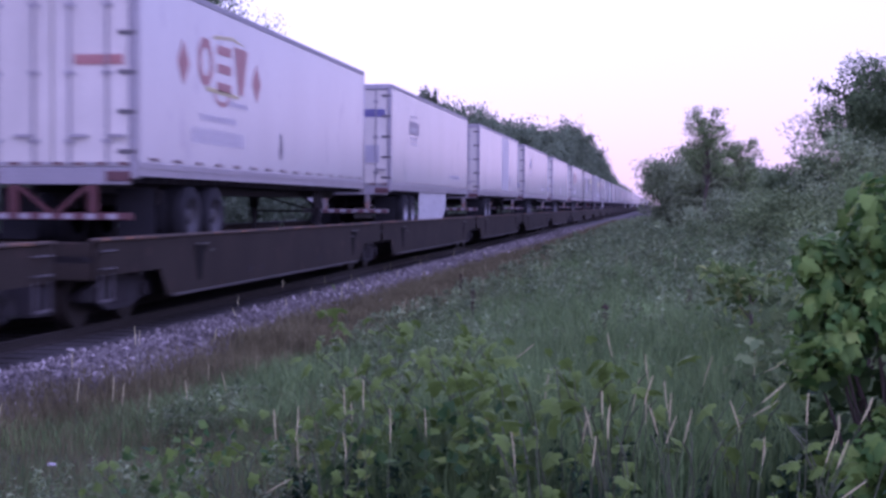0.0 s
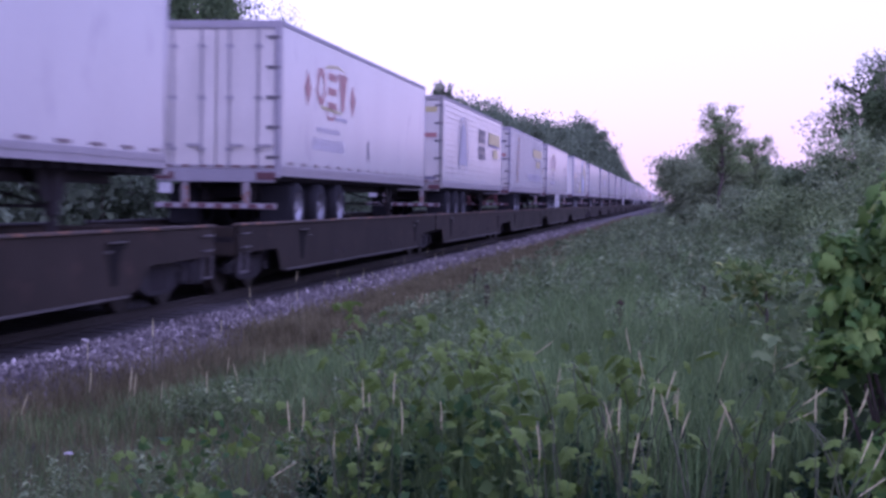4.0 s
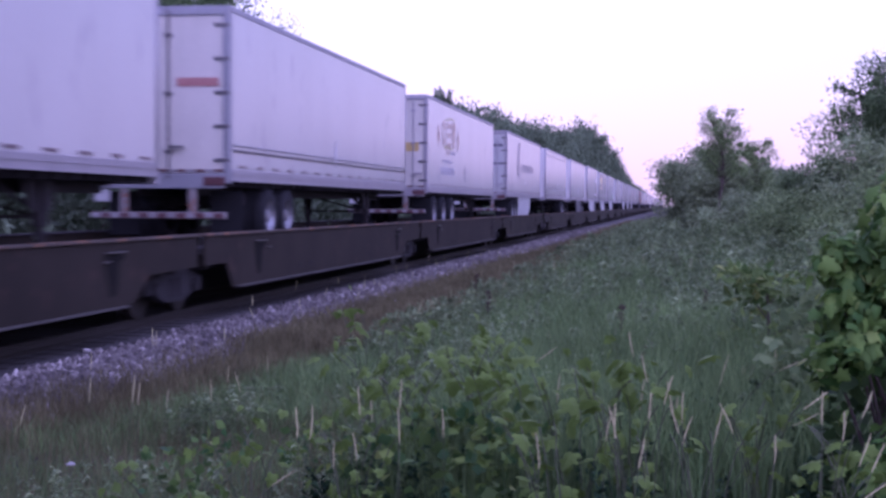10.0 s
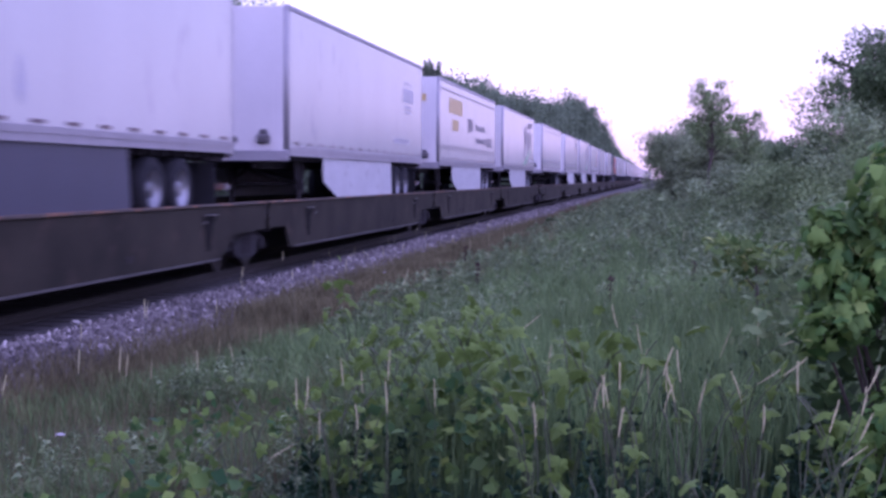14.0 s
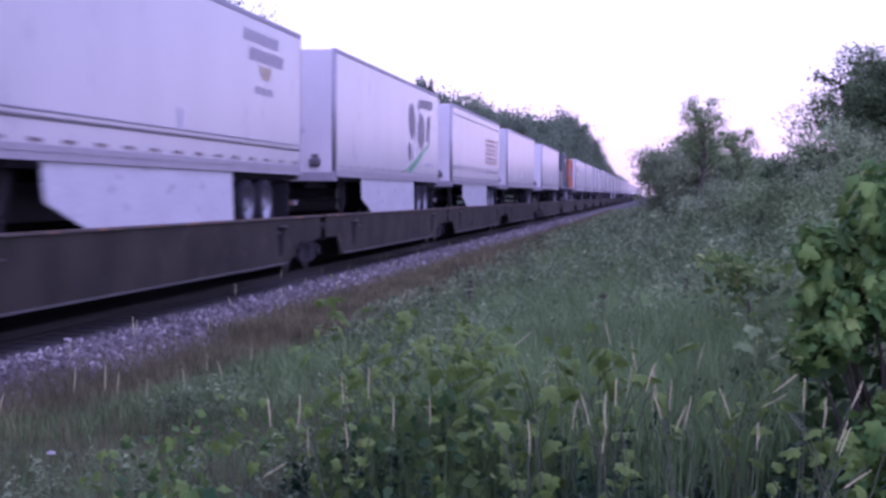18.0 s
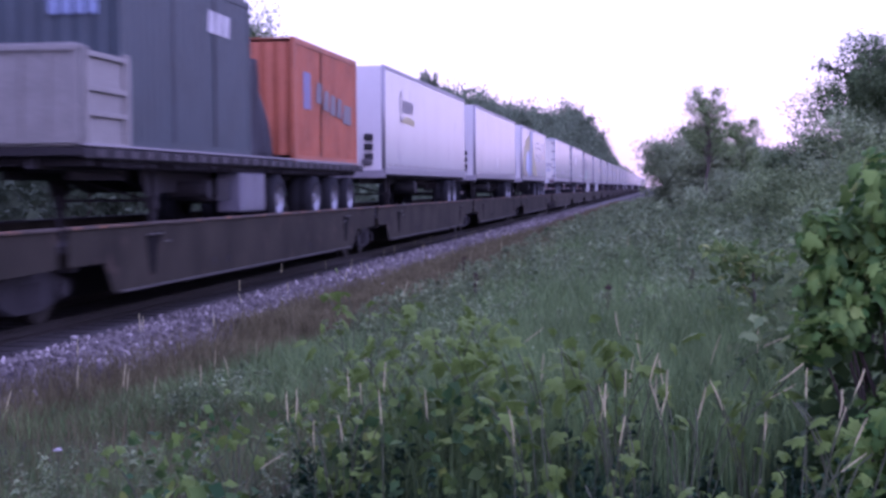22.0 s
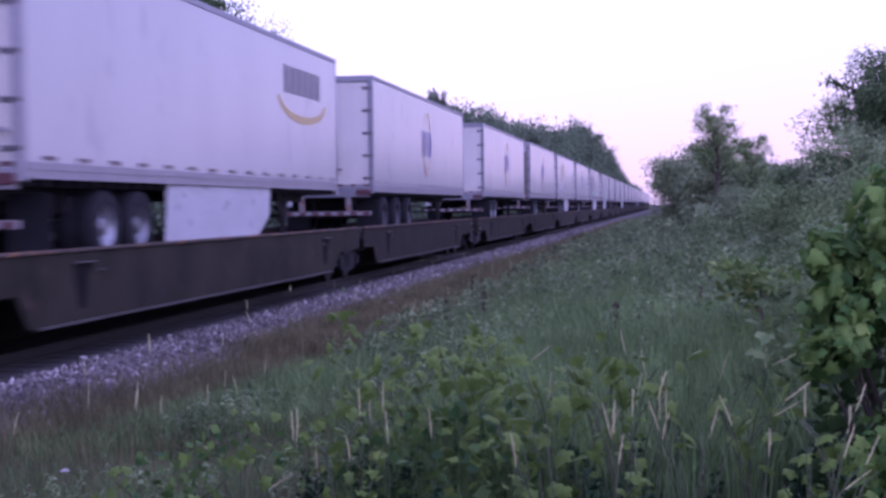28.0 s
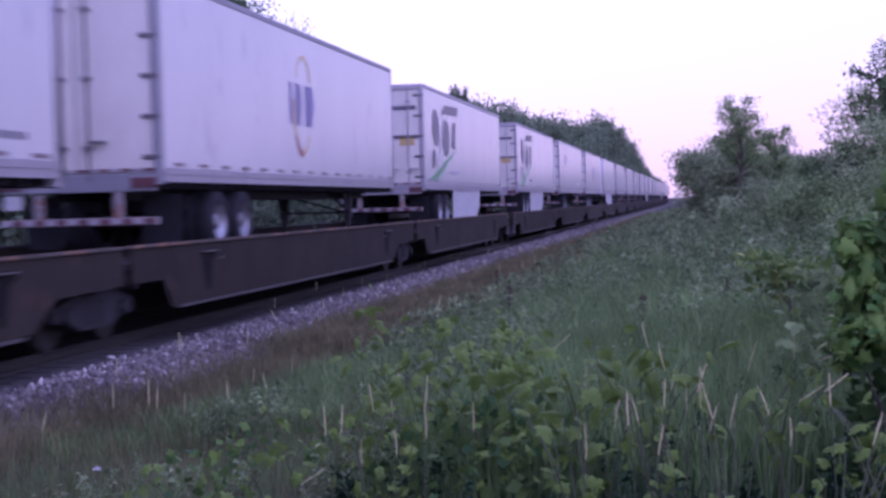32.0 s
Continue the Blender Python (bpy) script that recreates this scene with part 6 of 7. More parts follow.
def draped_bush(at, lobes, leaf, seed, front=300):
    """A shrub under a curtain of vine. lobes: centre and radius of each leafy bulge, counted from at; the leaves hang outwards over them."""
    rng = np.random.default_rng(seed)
    t = empty("vine_bush", at)
    tagged(t, "tall shrub draped in bright green lobed vine leaves", "bush", "bushes along the verge")
    bm = bmesh.new()
    for i, (x, y, z, r) in enumerate(lobes):
        foot = Vector((0.25 + 0.04 * (i % 5), 0.3 + 0.05 * (i % 3), 0.0))
        knee = (foot + Vector((x, y, z))) / 2 + Vector((0.06, 0.08, 0.06))
        tube(bm, foot, knee, 0.014, 0.010, 6)
        tube(bm, knee, (x, y, z), 0.010, 0.004, 6)
    part("stem", bm, BARK, t)
    pos, nrm = [], []
    for x, y, z, r in lobes:
        n = int(4600 * r * r) + 16
        d = rng.normal(0, 1, (n, 3)) + (0, -0.25, 0.35)
        d /= np.linalg.norm(d, axis=1)[:, None]
        pos.append(np.array((x, y, z)) + d * r * rng.uniform(0.55, 1.22, (n, 1)))
        nrm.append(d)
    pos, nrm = np.concatenate(pos), np.concatenate(nrm)
    keep = pos[:, 2] > 0.06
    pos, nrm = pos[keep], nrm[keep]
    m = len(pos)
    nrm = nrm * 0.8 + rng.normal(0, 0.55, (m, 3)) + (0, 0, 0.35)
    nrm /= np.linalg.norm(nrm, axis=1)[:, None]
    tip = rng.normal(0, 0.5, (m, 3)) + (0, -0.2, -1.0)
    tip -= nrm * np.sum(tip * nrm, 1)[:, None]
    tip /= np.linalg.norm(tip, axis=1)[:, None]
    side = np.cross(tip, nrm)
    size = leaf * rng.choice((0.6, 0.8, 1.0, 1.15, 1.4), m)
    order = np.argsort(pos[:, 1])
    for i in order[:front]:
        ob = piece("leaf", ("draped", leaf), lambda bm: grape_leaf(bm, leaf), MOUND, t)
        k = size[i] / leaf
        ob.matrix_local = Matrix.Translation(pos[i]) @ Matrix([(*row, 0) for row in np.stack([side[i], tip[i], nrm[i]], 1) * k] + [(0, 0, 0, 1)])
    rest = order[front:]
    pts = np.array([(0.0, 0.42, 0.03)] + [(x, y, -0.30 * abs(x) - 0.22 * y * y) for x, y in LOBE])
    v = pos[rest][:, None] + size[rest][:, None, None] * (pts[None, :, 0:1] * side[rest][:, None] + pts[None, :, 1:2] * tip[rest][:, None] + pts[None, :, 2:3] * nrm[rest][:, None])
    tri = np.array([(0, 1 + i, 1 + (i + 1) % 14) for i in range(14)])
    f = (tri[None] + (np.arange(len(rest)) * 15)[:, None, None]).reshape(-1, 3)
    fo = new("foliage", soup("foliage", v.reshape(-1, 3), f, MOUND))
    fo.parent = t
    tagged(fo, kind="stuff")
    # growth inside, the bush's inner shade put into a darker leaf colour
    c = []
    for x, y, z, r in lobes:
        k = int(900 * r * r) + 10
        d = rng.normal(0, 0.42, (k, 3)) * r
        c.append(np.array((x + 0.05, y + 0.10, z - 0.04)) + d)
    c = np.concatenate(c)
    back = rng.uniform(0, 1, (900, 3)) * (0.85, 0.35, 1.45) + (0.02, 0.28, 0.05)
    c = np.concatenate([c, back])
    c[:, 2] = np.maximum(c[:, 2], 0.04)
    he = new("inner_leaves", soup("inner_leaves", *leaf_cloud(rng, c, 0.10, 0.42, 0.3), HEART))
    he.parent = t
    tagged(he, "leaves inside the bush, shade put into their dark green", kind="stuff")
    return t


def limb_set(rng, height, spread, lean, n, low=0.3):
    """Trunk and limbs as segments: (a, b, r0, r1), and the tips."""
    segs, tips = [], []
    p = Vector((0, 0, 0))
    top = Vector((lean, 0, height * 0.85))
    r = height * 0.016 + 0.012
    last = p
    for k in range(1, 6):
        q = top * (k / 5) + Vector((rng.gauss(0, 0.03), rng.gauss(0, 0.03), 0)) * height * 0.4
        segs.append((last.copy(), q.copy(), r * (1 - 0.17 * (k - 1)), r * (1 - 0.17 * k)))
        last = q
    tips.append(last)
    for i in range(n):
        f = low + (0.95 - low) * (i + 0.5) / n
        a = rng.uniform(0, 6.28)
        s = top * f
        reach = spread * (1.15 - 0.75 * abs(f - 0.5)) * rng.uniform(0.6, 1.1)
        e = s + Vector((math.cos(a) * reach, math.sin(a) * reach, height * rng.uniform(0.06, 0.2)))
        m = (s + e) / 2 + Vector((0, 0, height * 0.02))
        segs.append((s, m, r * 0.5 * (1.1 - f), r * 0.35 * (1.1 - f)))
        segs.append((m, e, r * 0.35 * (1.1 - f), r * 0.12))
        tips += [m, e]
    return segs, tips


def plant(kind, name, label, category, group, height, spread, leaves, size, material, seed, lean=0.0, limbs=14, low=0.3, blob=0.28, spray=0.5, core=0, boughs=()):
    rng = random.Random(seed)
    g = np.random.default_rng(seed)
    t = empty(name)
    tagged(t, label, category, group)
    segs, tips = limb_set(rng, height, spread, lean, limbs, low)
    bm = bmesh.new()
    for a, b, r0, r1 in segs:
        tube(bm, a, b, max(r0, 0.004), max(r1, 0.003), 6)
    sprays = []
    for a, b in boughs:
        a, b = Vector(a), Vector(b)
        tube(bm, a, b, 0.035, 0.008, 6)
        f = g.uniform(0.3, 1.02, (900, 1))
        wave = 0.10 * (1 + np.sin(f * 26))
        sprays.append(np.array(a) * (1 - f) + np.array(b) * f + g.normal(0, 0.55, (900, 3)) * (wave + 0.03))
    part("trunk", bm, BARK, t)
    tp = np.array([tuple(q) for q in tips])
    pick = g.integers(0, len(tp), leaves)
    off = g.normal(0, 1, (leaves, 3))
    off /= np.linalg.norm(off, axis=1)[:, None]
    lumps = 1 + 0.22 * np.sin(4 * off[:, 0] + 1.3 * pick) + 0.18 * np.sin(5 * off[:, 1] + 2.1 * pick) + 0.18 * np.sin(6 * off[:, 2] + 0.7 * pick)
    rad = spread * blob * (0.15 + 0.85 * g.random((leaves, 1)) ** spray) * lumps[:, None]
    weight = 0.6 + 0.8 * g.random(len(tp))
    c = tp[pick] + off * rad * weight[pick][:, None] * (1, 1, 0.8)
    c[:, 2] = np.maximum(c[:, 2], 0.05)
    cloud = leaf_cloud(g, c, size, 0.3, 0.2, 2.2 * off + (0, 0, 0.5))
    if sprays:
        cloud = joined(cloud, leaf_cloud(g, np.concatenate(sprays), size * 1.2, 0.3, 0.2))
    if core:
        u = g.uniform(0.12, 0.92, core)
        r = spread * 0.62 * np.sqrt(g.random(core)) * np.interp(u, [0.1, 0.45, 0.95], [0.7, 1.0, 0.45])
        a = g.uniform(0, 6.2832, core)
        mid = np.stack([lean * u + r * np.cos(a), r * np.sin(a), height * u], 1)
        cloud = joined(cloud, leaf_cloud(g, mid, size * 1.8, 0.42, 0.2))
    cr = new("crown", soup("crown", *cloud, material))
    cr.parent = t
    return t


def build_trees():
    # dark tree line beyond the track
    far = [plant("tree", "tree", "dark leafy tree in the line beyond the track", "tree", "trees beyond the track", 10.0, 3.2, 5200, 0.34, TREELEAF, 40 + i,
                 lean=0.4 * (i - 1), limbs=20 + 4 * i, low=0.18, blob=0.40, spray=0.35) for i in range(4)]
    near = [plant("tree", "tree", "dark leafy tree close behind the track", "tree", "trees beyond the track", 10.0, 3.2, 15000, 0.17, CANOPY, 50 + i,
                  lean=0.3 - 0.6 * i, limbs=24 + 4 * i, low=0.18, blob=0.40, spray=0.35, core=4500) for i in range(2)]
    rng = random.Random(5)
    places = []
    for y in np.arange(20, 57, 4.0):
        places.append((-20.0 + rng.uniform(-1, 1), y, rng.uniform(1.02, 1.14), 0.8))
    places += [(-20.0, 61.5, 1.12, 0.8), (-20.2, 66.0, 0.98, 0.75)]
    close = len(places)
    for y in np.arange(72, 96, 6):
        places.append((-24 + rng.uniform(-1.5, 1.5), y, rng.uniform(0.35, 0.45), 1.0))
    places += [(-17.6, 122, 0.98, 0.85), (-17.4, 129, 1.08, 0.85), (-18.0, 136, 1.05, 0.85)]
    for y in list(np.arange(140, 300, 7.5)) + list(np.arange(300, 470, 11)) + list(np.arange(480, 900, 20)):
        k = float(np.interp(y, [130, 157, 187, 230, 270, 333, 400, 460, 540, 850], [1.06, 1.07, 1.16, 1.31, 1.47, 1.52, 1.36, 1.12, 0.98, 0.9]))
        places.append((-17.5 + rng.uniform(-2.2, 1.2), y, k * rng.uniform(0.9, 1.08), rng.uniform(0.75, 0.98)))
    places += [(-17, 268, 1.74, 0.5), (-16.8, 275, 1.6, 0.5)]
    for i, (x, y, k, w) in enumerate(places):
        m = pose(x, y, ground_z(x) - 0.1, 0, 0, rng.uniform(0, 360)) @ Matrix.Diagonal((0.86 * k * w * rng.uniform(0.9, 1.1), 0.86 * k * w * rng.uniform(0.9, 1.1), 1.07 * k, 1))
        kinds, n = (near, i) if i < close else (far, i - close)
        one = kinds[n % len(kinds)]
        if n < len(kinds):
            one.matrix_basis = m
        else:
            copy_thing(one, m @ Matrix.Diagonal([1 / q for q in one.scale] + [1]))
    # a tall tree of upright shoots behind the line
    lone = empty("tree", (-16.5, 101, -0.2))
    tagged(lone, "tall thin tree with a brush of upright shoots", "tree", "trees beyond the track")
    g = np.random.default_rng(47)
    bm = bmesh.new()
    tube(bm, (0, 0, 0), (0.05, 0, 7.6), 0.16, 0.08, 8)
    spots = []
    for i in range(34):
        a, r, h = g.uniform(0, 6.28), 0.8 * math.sqrt(g.random()), g.uniform(9.3, 10.5)
        foot, tip = Vector((0.05, 0, 6.6 + g.uniform(0, 0.9))), Vector((r * math.cos(a), r * math.sin(a), h - 0.5 * r))
        tube(bm, foot, tip, 0.022, 0.008, 5)
        f = g.uniform(0.25, 1.03, (190, 1))
        spots.append(np.array(foot) * (1 - f) + np.array(tip) * f + g.normal(0, 0.075, (190, 3)))
    part("trunk", bm, BARK, lone)
    crown = new("crown", soup("crown", *leaf_cloud(g, np.concatenate(spots), 0.13, 0.3, 0.2), TREELEAF))
    crown.parent = lone
    # scrub beyond the track, seen under the trailers
    scrub = [plant("shrub", "shrub", "dense green scrub beyond the track", "shrub", "scrub beyond the track", 3.0, 1.7, 2000, 0.20, TREELEAF, 60 + i, limbs=16, low=0.1, blob=0.5) for i in range(2)]
    k = 0
    for y in list(np.arange(13, 70, 1.7)) + list(np.arange(70, 170, 3)):
        m = pose(-14.6 + rng.uniform(-1.6, 0.8), y, -0.4, 0, 0, rng.uniform(0, 360)) @ Matrix.Diagonal([rng.uniform(0.85, 1.4)] * 3 + [1])
        if k < 2:
            scrub[k].matrix_basis = m
        else:
            copy_thing(scrub[k % 2], m)
        k += 1


def build_thicket():
    # the scrubby edge along the verge on the camera's side
    def put(ob, x, y, turn=0):
        ob.location = (x, y, ground_z(x) - 0.05)
        ob.rotation_euler[2] = radians(turn)
        return ob
    S = "bushes along the verge"
    put(plant("shrub", "sapling", "bushy dark green sapling under the vines", "shrub", S, 1.75, 0.50, 2600, 0.085, SHRUBLEAF, 81, limbs=20, low=0.08, blob=0.42), 1.15, 8.0)
    put(plant("shrub", "shrub", "dark leafy shrub beside the grass", "shrub", S, 1.3, 0.7, 2400, 0.085, SHRUBLEAF, 82, limbs=18, low=0.08, blob=0.45), 1.45, 10.0)
    put(plant("shrub", "shrub", "small shrub with yellowing broad leaves in the grass", "shrub", S, 1.32, 0.40, 520, 0.105, YELLOWING, 83, limbs=12, low=0.15, blob=0.4), 0.72, 11.5)
    for i, (x, y, h, s, n) in enumerate(((1.95, 13.5, 1.1, 0.8, 3200), (2.5, 18, 1.5, 1.0, 3800), (2.4, 22, 1.4, 1.0, 3000), (3.8, 24, 2.1, 1.2, 4200),
                                         (3.0, 31, 1.7, 1.2, 4200), (4.3, 32, 3.0, 1.2, 5200), (3.5, 35, 2.4, 1.1, 4800), (2.6, 40, 1.7, 1.3, 3600), (4.3, 46, 2.3, 1.5, 4200),
                                         (2.4, 52, 2.0, 1.4, 3600), (5.6, 60, 2.8, 1.8, 4200))):
        put(plant("shrub", "shrub", "dense grey-green shrub in the scrubby edge", "shrub", S, h, s, int(n * 3.2), 0.034 + 0.0012 * y, WEED if i % 4 == 1 else CANOPY if i in (5, 6) else SHRUBLEAF, 90 + i, limbs=15, low=0.08, blob=0.42, spray=0.4), x, y)
    T = "trees along the verge"
    put(plant("tree", "tree", "tall dark leafy tree at the scrubby edge", "tree", T, 4.75, 1.15, 100000, 0.07, CANOPY, 110, limbs=46, low=0.06, blob=0.42, spray=0.35, lean=-0.1, core=16000, boughs=(((0, 0, 3.4), (-1.95, -0.2, 4.15)), ((0, 0, 2.0), (-2.0, -0.6, 3.1)), ((0, 0, 1.5), (-2.2, -0.3, 2.5)))), 5.55, 34)
    put(plant("tree", "tree", "leaning leafy tree with loose outer twigs", "tree", T, 4.3, 1.5, 44000, 0.065, SHRUBLEAF, 111, limbs=28, low=0.1, blob=0.42, lean=-0.4, core=3000), 5.3, 36)
    put(plant("tree", "tree", "slender tree with a loose airy crown", "tree", T, 5.75, 0.85, 10000, 0.085, SHRUBLEAF, 112, limbs=34, low=0.5, blob=0.36), 1.95, 62)
    put(plant("tree", "tree", "small loose tree beside the slender one", "tree", T, 4.7, 0.8, 6500, 0.085, SHRUBLEAF, 113, limbs=24, low=0.3, blob=0.36), 3.5, 64)
    for i, (x, y, h, s) in enumerate(((0.9, 80, 4.5, 1.8), (2.4, 84, 5.2, 2.0), (1.9, 68, 3.4, 1.5), (3.2, 70, 3.6, 1.5), (3.6, 76, 3.6, 2.0), (5.4, 82, 3.0, 2.2), (1.6, 90, 4.2, 2.2), (6.8, 72, 2.9, 2.2))):
        put(plant("shrub", "tree", "dense dark thicket tree at the verge", "tree", T, h, s, 18000, 0.135, THICKET, 120 + i, limbs=18, low=0.05, blob=0.42, spray=0.4), x, y)
    # the belt of trees runs on beside the line, mirrored in the glossy trailer sides
    belt = [plant("tree", "tree", "dense green tree in the belt beside the line", "tree", T, 7.0, 2.6, 4200, 0.34, TREELEAF, 140 + i, limbs=20, low=0.08, blob=0.46) for i in range(2)]
    rng = random.Random(14)
    for i in range(34):
        y = 100 + 8.0 * i + 0.06 * i * i
        x = 4.6 + rng.uniform(0, 2.4) + 0.006 * y
        k = (1.5 + 0.034 * y) / 7 * rng.uniform(0.8, 1.0)
        m = pose(x, y, ground_z(x) - 0.1, 0, 0, rng.uniform(0, 360)) @ Matrix.Diagonal((k, k, k, 1))
        if i < 2:
            belt[i].matrix_basis = m
        else:
            copy_thing(belt[i % 2], m)


STALKS = []


def stalk(x, y, tip, tilt, seed):
    """One grass stalk whose seed head ends at height tip, the head tilted sideways by tilt degrees."""
    rng = random.Random(seed)
    g = ground_z(x) - 0.02
    head = min(0.165, 0.0215 * y) * rng.uniform(0.85, 1.15)
    a, b = radians(tilt), rng.gauss(0, 0.12)
    way = Vector((math.sin(a) * math.cos(b), math.sin(b), math.cos(a) * math.cos(b)))
    top = Vector((x, y, tip))
    neck = top - way * head
    h = neck.z - g
    bend = neck - way * min(0.45 * h, 0.30)
    root = Vector((bend.x - 0.25 * way.x * h * 0.6, bend.y, g))
    s = empty("grass_stalk", root)
    tagged(s, "dry pale seed head on a thin grass stalk", "grass stalk", "seed heads in the grass")
    b1 = bmesh.new()
    line = []
    for k in range(9):
        f = k / 8
        line.append(root * (1 - f) ** 2 + Vector((bend.x, bend.y, max(bend.z, g + 0.1))) * 2 * f * (1 - f) + neck * f * f)
    for p, q in zip(line, line[1:]):
        tube(b1, p - root, q - root, 0.0019, 0.0017, 5)
    part("stem", b1, STEM, s)
    b2 = bmesh.new()
    n, thick = 12, 0.0027 * min(max(1.0, y / 5.4), 1.7)
    curl = Vector((rng.gauss(0, 0.010), rng.gauss(0, 0.006), 0))
    for k in range(n):
        p, q = (neck + way * head * j / n + curl * (j / n) ** 2 - root for j in (k, k + 1.1))
        r = thick * math.sin(math.pi * (k + 1.2) / (n + 1.6)) ** 0.6 * rng.uniform(0.8, 1.15)
        tube(b2, p, q, r, r * 0.8, 6)
        for j in range(3):
            u = rng.uniform(0, 6.28)
            tube(b2, p, p + Vector((math.cos(u) * r * 1.6, math.sin(u) * r * 1.6, 0)) + way * 0.013, 0.0017, 0.0008, 4)
    part("seed_head", b2, SEED, s)
    STALKS.append(s)


# place across, distance ahead, height of the tip and sideways tilt of each seed head
AHEAD = [(-0.3, 8.5, 1.01, -18), (-0.11, 6.1, 1.13, -13), (-0.11, 7.0, 0.93, 7), (0.0, 5.3, 1.13, 10), (-0.13, 5.3, 1.07, 1), (-0.02, 6.1, 0.95, 2),
         (0.03, 4.6, 1.16, -1), (-0.0, 6.1, 1.02, -14), (0.28, 7.2, 1.02, 13), (0.14, 4.6, 1.11, 14), (0.53, 7.9, 0.99, 1), (0.06, 5.4, 0.97, 12),
         (0.0, 4.6, 1.12, -15), (-0.25, 5.7, 0.96, -10), (-0.25, 5.3, 0.99, 3), (-0.18, 4.6, 1.12, -3), (-0.58, 7.6, 0.86, 6), (-0.41, 4.6, 1.02, 2),
         (-0.13, 4.6, 1.01, 7), (-0.8, 9.6, 0.82, 52), (0.33, 4.6, 1.03, 7), (0.23, 5.2, 1.06, -15)]
BESIDE = [(0.57, 6.1, 1.11, 69), (0.47, 4.8, 1.16, 51), (0.53, 5.8, 0.97, 63), (0.45, 4.6, 1.17, -1), (0.65, 4.6, 1.17, 26), (0.61, 4.8, 1.08, 15),
          (0.63, 4.6, 1.02, 22), (0.58, 4.6, 1.05, 17), (0.65, 4.6, 0.9, 52), (-1.64, 6.5, 0.81, 11), (-1.5, 5.6, 0.93, -2), (-1.67, 7.8, 0.69, -2),
          (-1.45, 6.5, 0.91, -2), (-1.08, 5.7, 0.93, 0), (-1.07, 6.7, 0.79, 0), (-1.2, 6.1, 0.99, 0), (-3.05, 9.1, 0.59, 5), (-3.65, 9.4, 0.52, 3),
          (-1.22, 4.6, 0.86, 56), (-1.33, 6.1, 0.76, 0), (-1.25, 5.1, 0.89, 0), (-2.07, 9.8, 0.63, -13)]


def build_stalks():
    rng = random.Random(9)
    spots = AHEAD + BESIDE
    for i in range(5):
        x, y = rng.uniform(-5.2, -2.6), rng.uniform(9.0, 14.0)
        spots.append((x, y, ground_z(x) + rng.uniform(0.7, 0.9), rng.gauss(0, 8)))
    for i in range(26):
        x, y = rng.uniform(-5.9, -4.4) if i % 2 else rng.uniform(-3.5, 0.4), rng.uniform(13, 34)
        spots.append((x, y, ground_z(x) + rng.uniform(0.8, 1.1), rng.gauss(0, 9)))
    # a loose row at the edge of the stones
    for x, y in ((-5.8, 15.5), (-5.73, 18.9), (-3.61, 9.2), (-4.4, 10.4)):
        spots.append((x, y, ground_z(x) + rng.uniform(0.82, 1.0), rng.gauss(-4, 9)))
    # pale dry weeds at the foot of the ballast
    for y0 in (29.5, 32.2, 37.9, 43.6, 47.0, 51.2):
        for i in range(3):
            x, y = -6.2 + rng.uniform(-0.15, 0.15), y0 + rng.uniform(-0.5, 0.5)
            spots.append((x, y, ground_z(x) + rng.uniform(0.55, 0.95), rng.gauss(0, 10)))
    for i, (x, y, z, tilt) in enumerate(spots):
        stalk(x, y, z, tilt, 400 + i)


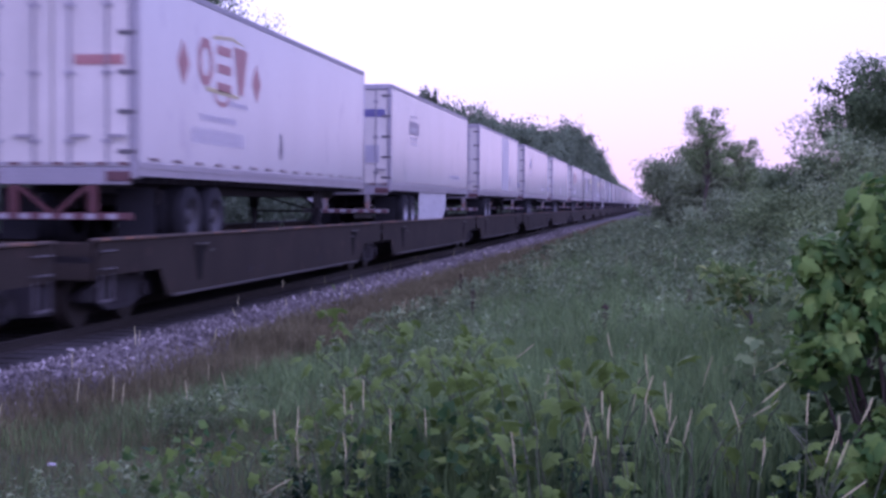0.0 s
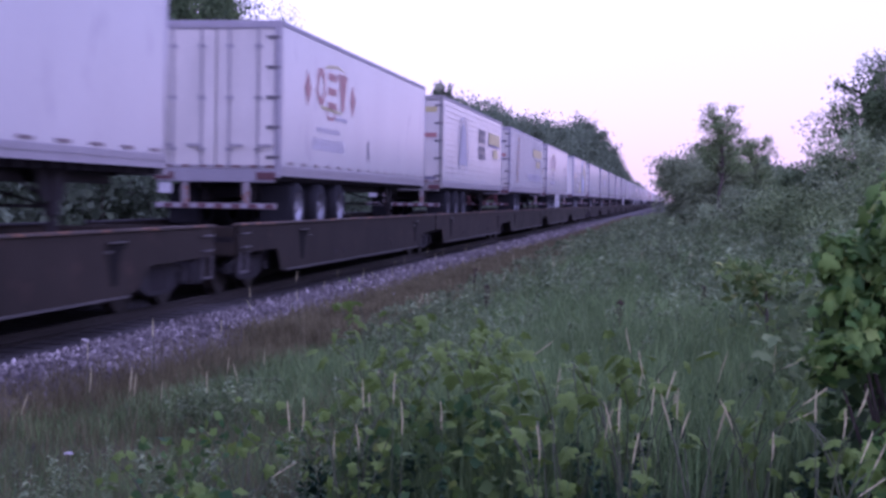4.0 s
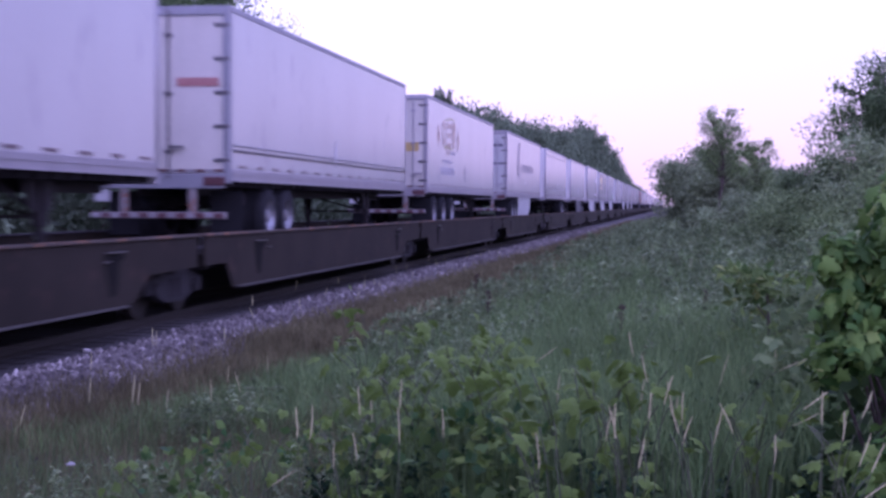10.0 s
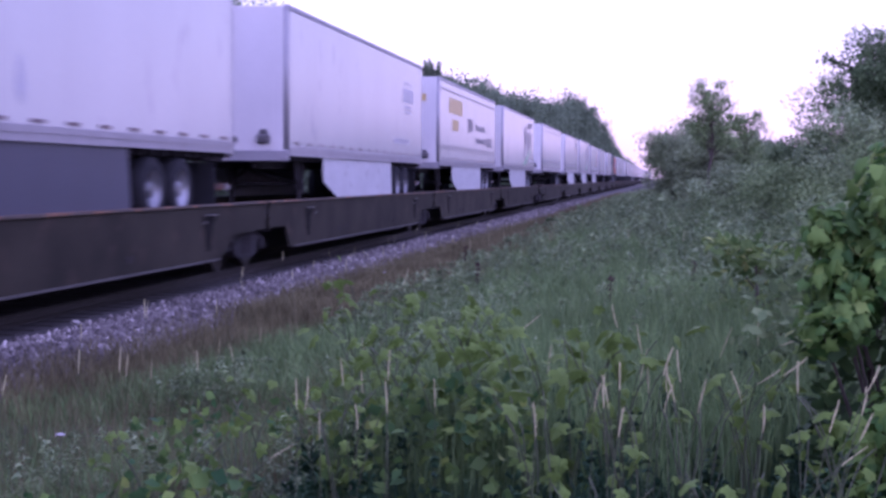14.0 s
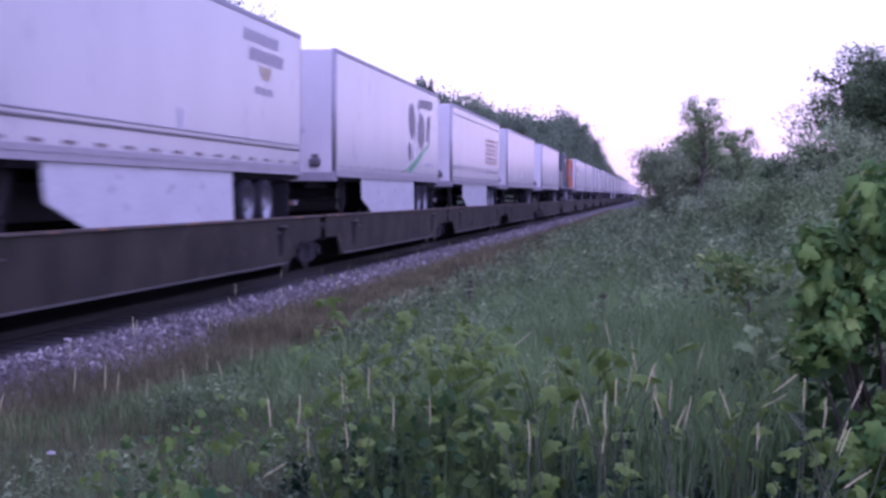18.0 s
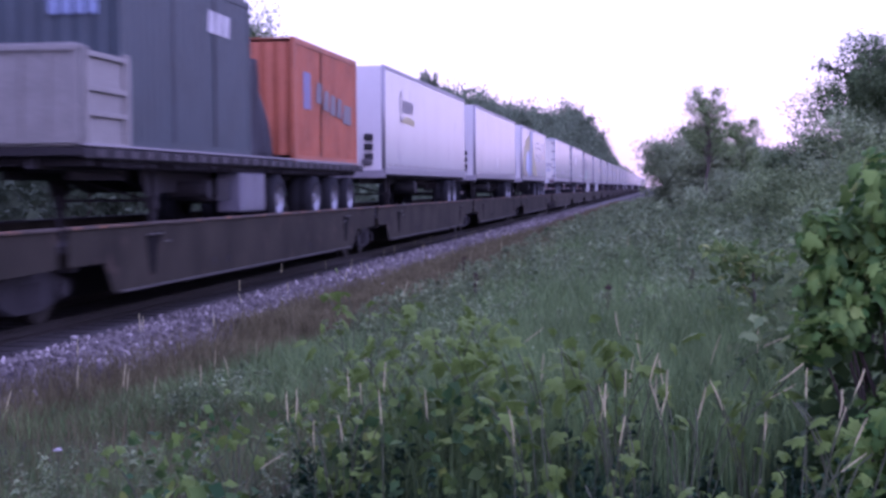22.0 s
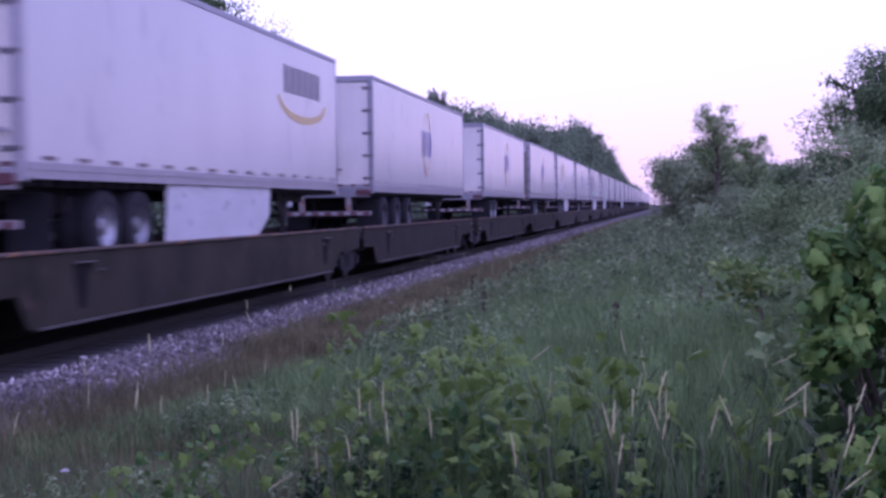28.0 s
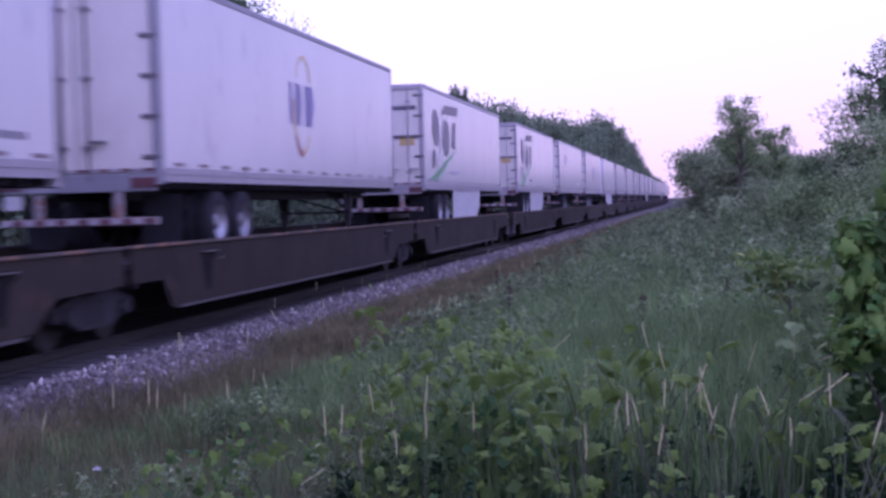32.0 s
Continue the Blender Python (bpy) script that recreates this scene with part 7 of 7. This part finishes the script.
def build_small():
    for i, (x, y, r, top, n, l) in enumerate(((-1.15, 7.5, 0.36, 0.82, 56, 0.084), (-0.80, 7.2, 0.34, 0.96, 84, 0.092), (-1.62, 8.2, 0.30, 0.85, 30, 0.10),
                                              (-2.38, 11.0, 0.16, 0.86, 16, 0.11), (-1.93, 10.0, 0.18, 0.86, 18, 0.11), (-1.66, 7.0, 0.20, 0.66, 22, 0.082), (-1.49, 6.6, 0.18, 0.64, 20, 0.08),
                                              (-1.39, 7.6, 0.18, 0.80, 26, 0.09), (-0.45, 6.8, 0.22, 0.92, 40, 0.095), (-0.25, 7.0, 0.20, 0.95, 26, 0.09), (-0.16, 6.2, 0.16, 0.90, 18, 0.09),
                                              (-0.10, 5.4, 0.12, 0.86, 12, 0.085), (0.37, 6.0, 0.18, 0.92, 20, 0.09), (0.52, 5.0, 0.20, 0.80, 26, 0.07), (0.71, 5.2, 0.20, 0.96, 40, 0.07),
                                              (-2.07, 7.0, 0.24, 0.56, 16, 0.08), (-2.28, 6.4, 0.22, 0.48, 12, 0.08), (0.13, 5.6, 0.12, 0.85, 10, 0.085), (-0.49, 6.0, 0.20, 0.80, 24, 0.10),
                                              (-0.20, 4.8, 0.14, 0.70, 7, 0.07), (0.24, 4.8, 0.14, 0.74, 6, 0.07), (-1.17, 8.0, 0.18, 0.95, 22, 0.11))):
        h = (top - ground_z(x)) / 0.98
        vine((x, y, ground_z(x)), r, h, n, 300 + i, l)
    # the shrub under its curtain of vine
    draped_bush((0.60, 5.7, ground_z(0.60)), (
        (0.36, 0.30, 1.56, 0.22), (0.62, 0.38, 1.60, 0.26), (0.92, 0.45, 1.52, 0.30), (0.24, 0.32, 1.40, 0.16), (0.03, 0.20, 1.43, 0.10), (0.15, 0.25, 1.36, 0.14),
        (0.07, 0.15, 1.22, 0.12), (0.25, 0.10, 1.24, 0.14), (0.45, 0.10, 1.26, 0.18), (0.72, 0.15, 1.20, 0.24), (0.02, 0.05, 1.03, 0.12), (0.12, 0.02, 1.10, 0.09),
        (0.30, -0.10, 0.72, 0.15), (0.50, -0.10, 0.78, 0.20), (0.15, -0.10, 0.57, 0.11), (0.20, -0.30, 0.32, 0.18), (0.45, -0.30, 0.38, 0.24),
        (0.02, -0.20, 0.36, 0.11), (0.80, -0.05, 0.80, 0.28), (0.80, -0.10, 0.35, 0.25)), 0.057, 340)
    # brown seed stalks of dock in the meadow
    for i, (x, y, z) in enumerate(((-0.52, 14.0, 0.80), (0.35, 17.5, 0.75), (-2.6, 20.0, 0.55), (-3.6, 26.0, 0.5))):
        d = empty("dock_stalk", (x, y, ground_z(x)))
        tagged(d, "dark brown dried dock stalk standing in the meadow", "weed", "dock stalks in the meadow")
        h, g = z - ground_z(x), random.Random(70 + i)
        bm = bmesh.new()
        tube(bm, (0, 0, 0), (0.02, 0, h), 0.006, 0.003, 5)
        part("stem", bm, DOCK, d)
        bm = bmesh.new()
        for k in range(46):
            f = 1 - 0.34 * g.random()
            bmesh.ops.create_icosphere(bm, subdivisions=1, radius=g.uniform(0.008, 0.015), matrix=Matrix.Translation((0.02 * f + g.gauss(0, 0.018), g.gauss(0, 0.018), h * f)))
        tagged(part("seed_spike", bm, DOCK, d), kind="stuff")
    # white blossoms
    rng = random.Random(3)
    for x, y, z in ((-2.82, 6.4, 0.54), (-4.9, 25, 0.25), (-5.4, 34, 0.3), (-6.35, 23.6, 0.12), (-6.5, 27.2, 0.16), (-6.4, 28.0, 0.10), (-6.5, 31.0, 0.2), (-6.42, 33.6, 0.14), (-6.6, 24.4, 0.08)):
        f = empty("blossom", (x, y, ground_z(x)))
        tagged(f, "small white umbel blossom above the grass", "flower", "white blossoms in the grass")
        bm = bmesh.new()
        tube(bm, (0, 0, 0), (0, 0, z + 0.3), 0.003, 0.002, 5)
        part("stem", bm, STEM, f)
        bm = bmesh.new()
        for i in range(14):
            a, r = i * 2.4, 0.0055 * math.sqrt(i)
            bmesh.ops.create_icosphere(bm, subdivisions=1, radius=0.005, matrix=Matrix.Translation((math.cos(a) * r, math.sin(a) * r, z + 0.3 - r * 0.4)))
        part("petals", bm, PETAL, f)


def pale_rocks():
    """A few larger pale stones lying on the ballast shoulder."""
    rng = random.Random(21)
    for x, y, r in ((-7.35, 17.2, 0.055), (-7.05, 24.6, 0.055), (-6.9, 29.3, 0.075), (-6.8, 30.1, 0.06), (-6.75, 33.0, 0.08)):
        bm = bmesh.new()
        bmesh.ops.create_icosphere(bm, subdivisions=2, radius=r)
        for v in bm.verts:
            v.co *= 1 + 0.35 * noise.noise(v.co * 14 + Vector((x, y, 0)))
            v.co.z *= 0.75
        me = done(bm, "rock")
        me.materials.append(PALEROCK)
        ob = new("rock", me)
        z = float(np.interp(x, [-7.22, -6.78, -6.10], [-0.155, -0.235, -0.425]))
        ob.location, ob.rotation_euler[2] = (x, y, z + 0.6 * r), rng.uniform(0, 6.28)
        tagged(ob, "larger pale rock lying on the grey ballast", "rock", "pale rocks on the ballast")


build_ground()
build_train()
build_trees()
build_thicket()
build_meadow()
build_small()
build_stalks()
build_track()
pale_rocks()


def motions():
    # the whole train rolls towards the camera at an even speed
    for ob, x, y, z in ROLLING:
        walk(ob, [(0.0, pose(x, y, z)), (16.0, pose(x, y - SPEED * 16.0, z)), (32.0, pose(x, y - SPEED * 32.0, z))])
    # the seed heads nod in the draught of the train
    for i, ob in enumerate(STALKS):
        p, k = ob.location.copy(), 0.6 + 0.8 * ((i * 37) % 10) / 10
        walk(ob, [(t, pose(p.x, p.y, p.z, 1.2 * k * math.sin(1.7 * t + i), k * (2.0 * math.sin(2.1 * t + 1.3 * i) + 1.2 * math.sin(0.9 * t + i)), 0))
                  for t in [0.8 * j for j in range(41)]])


motions()
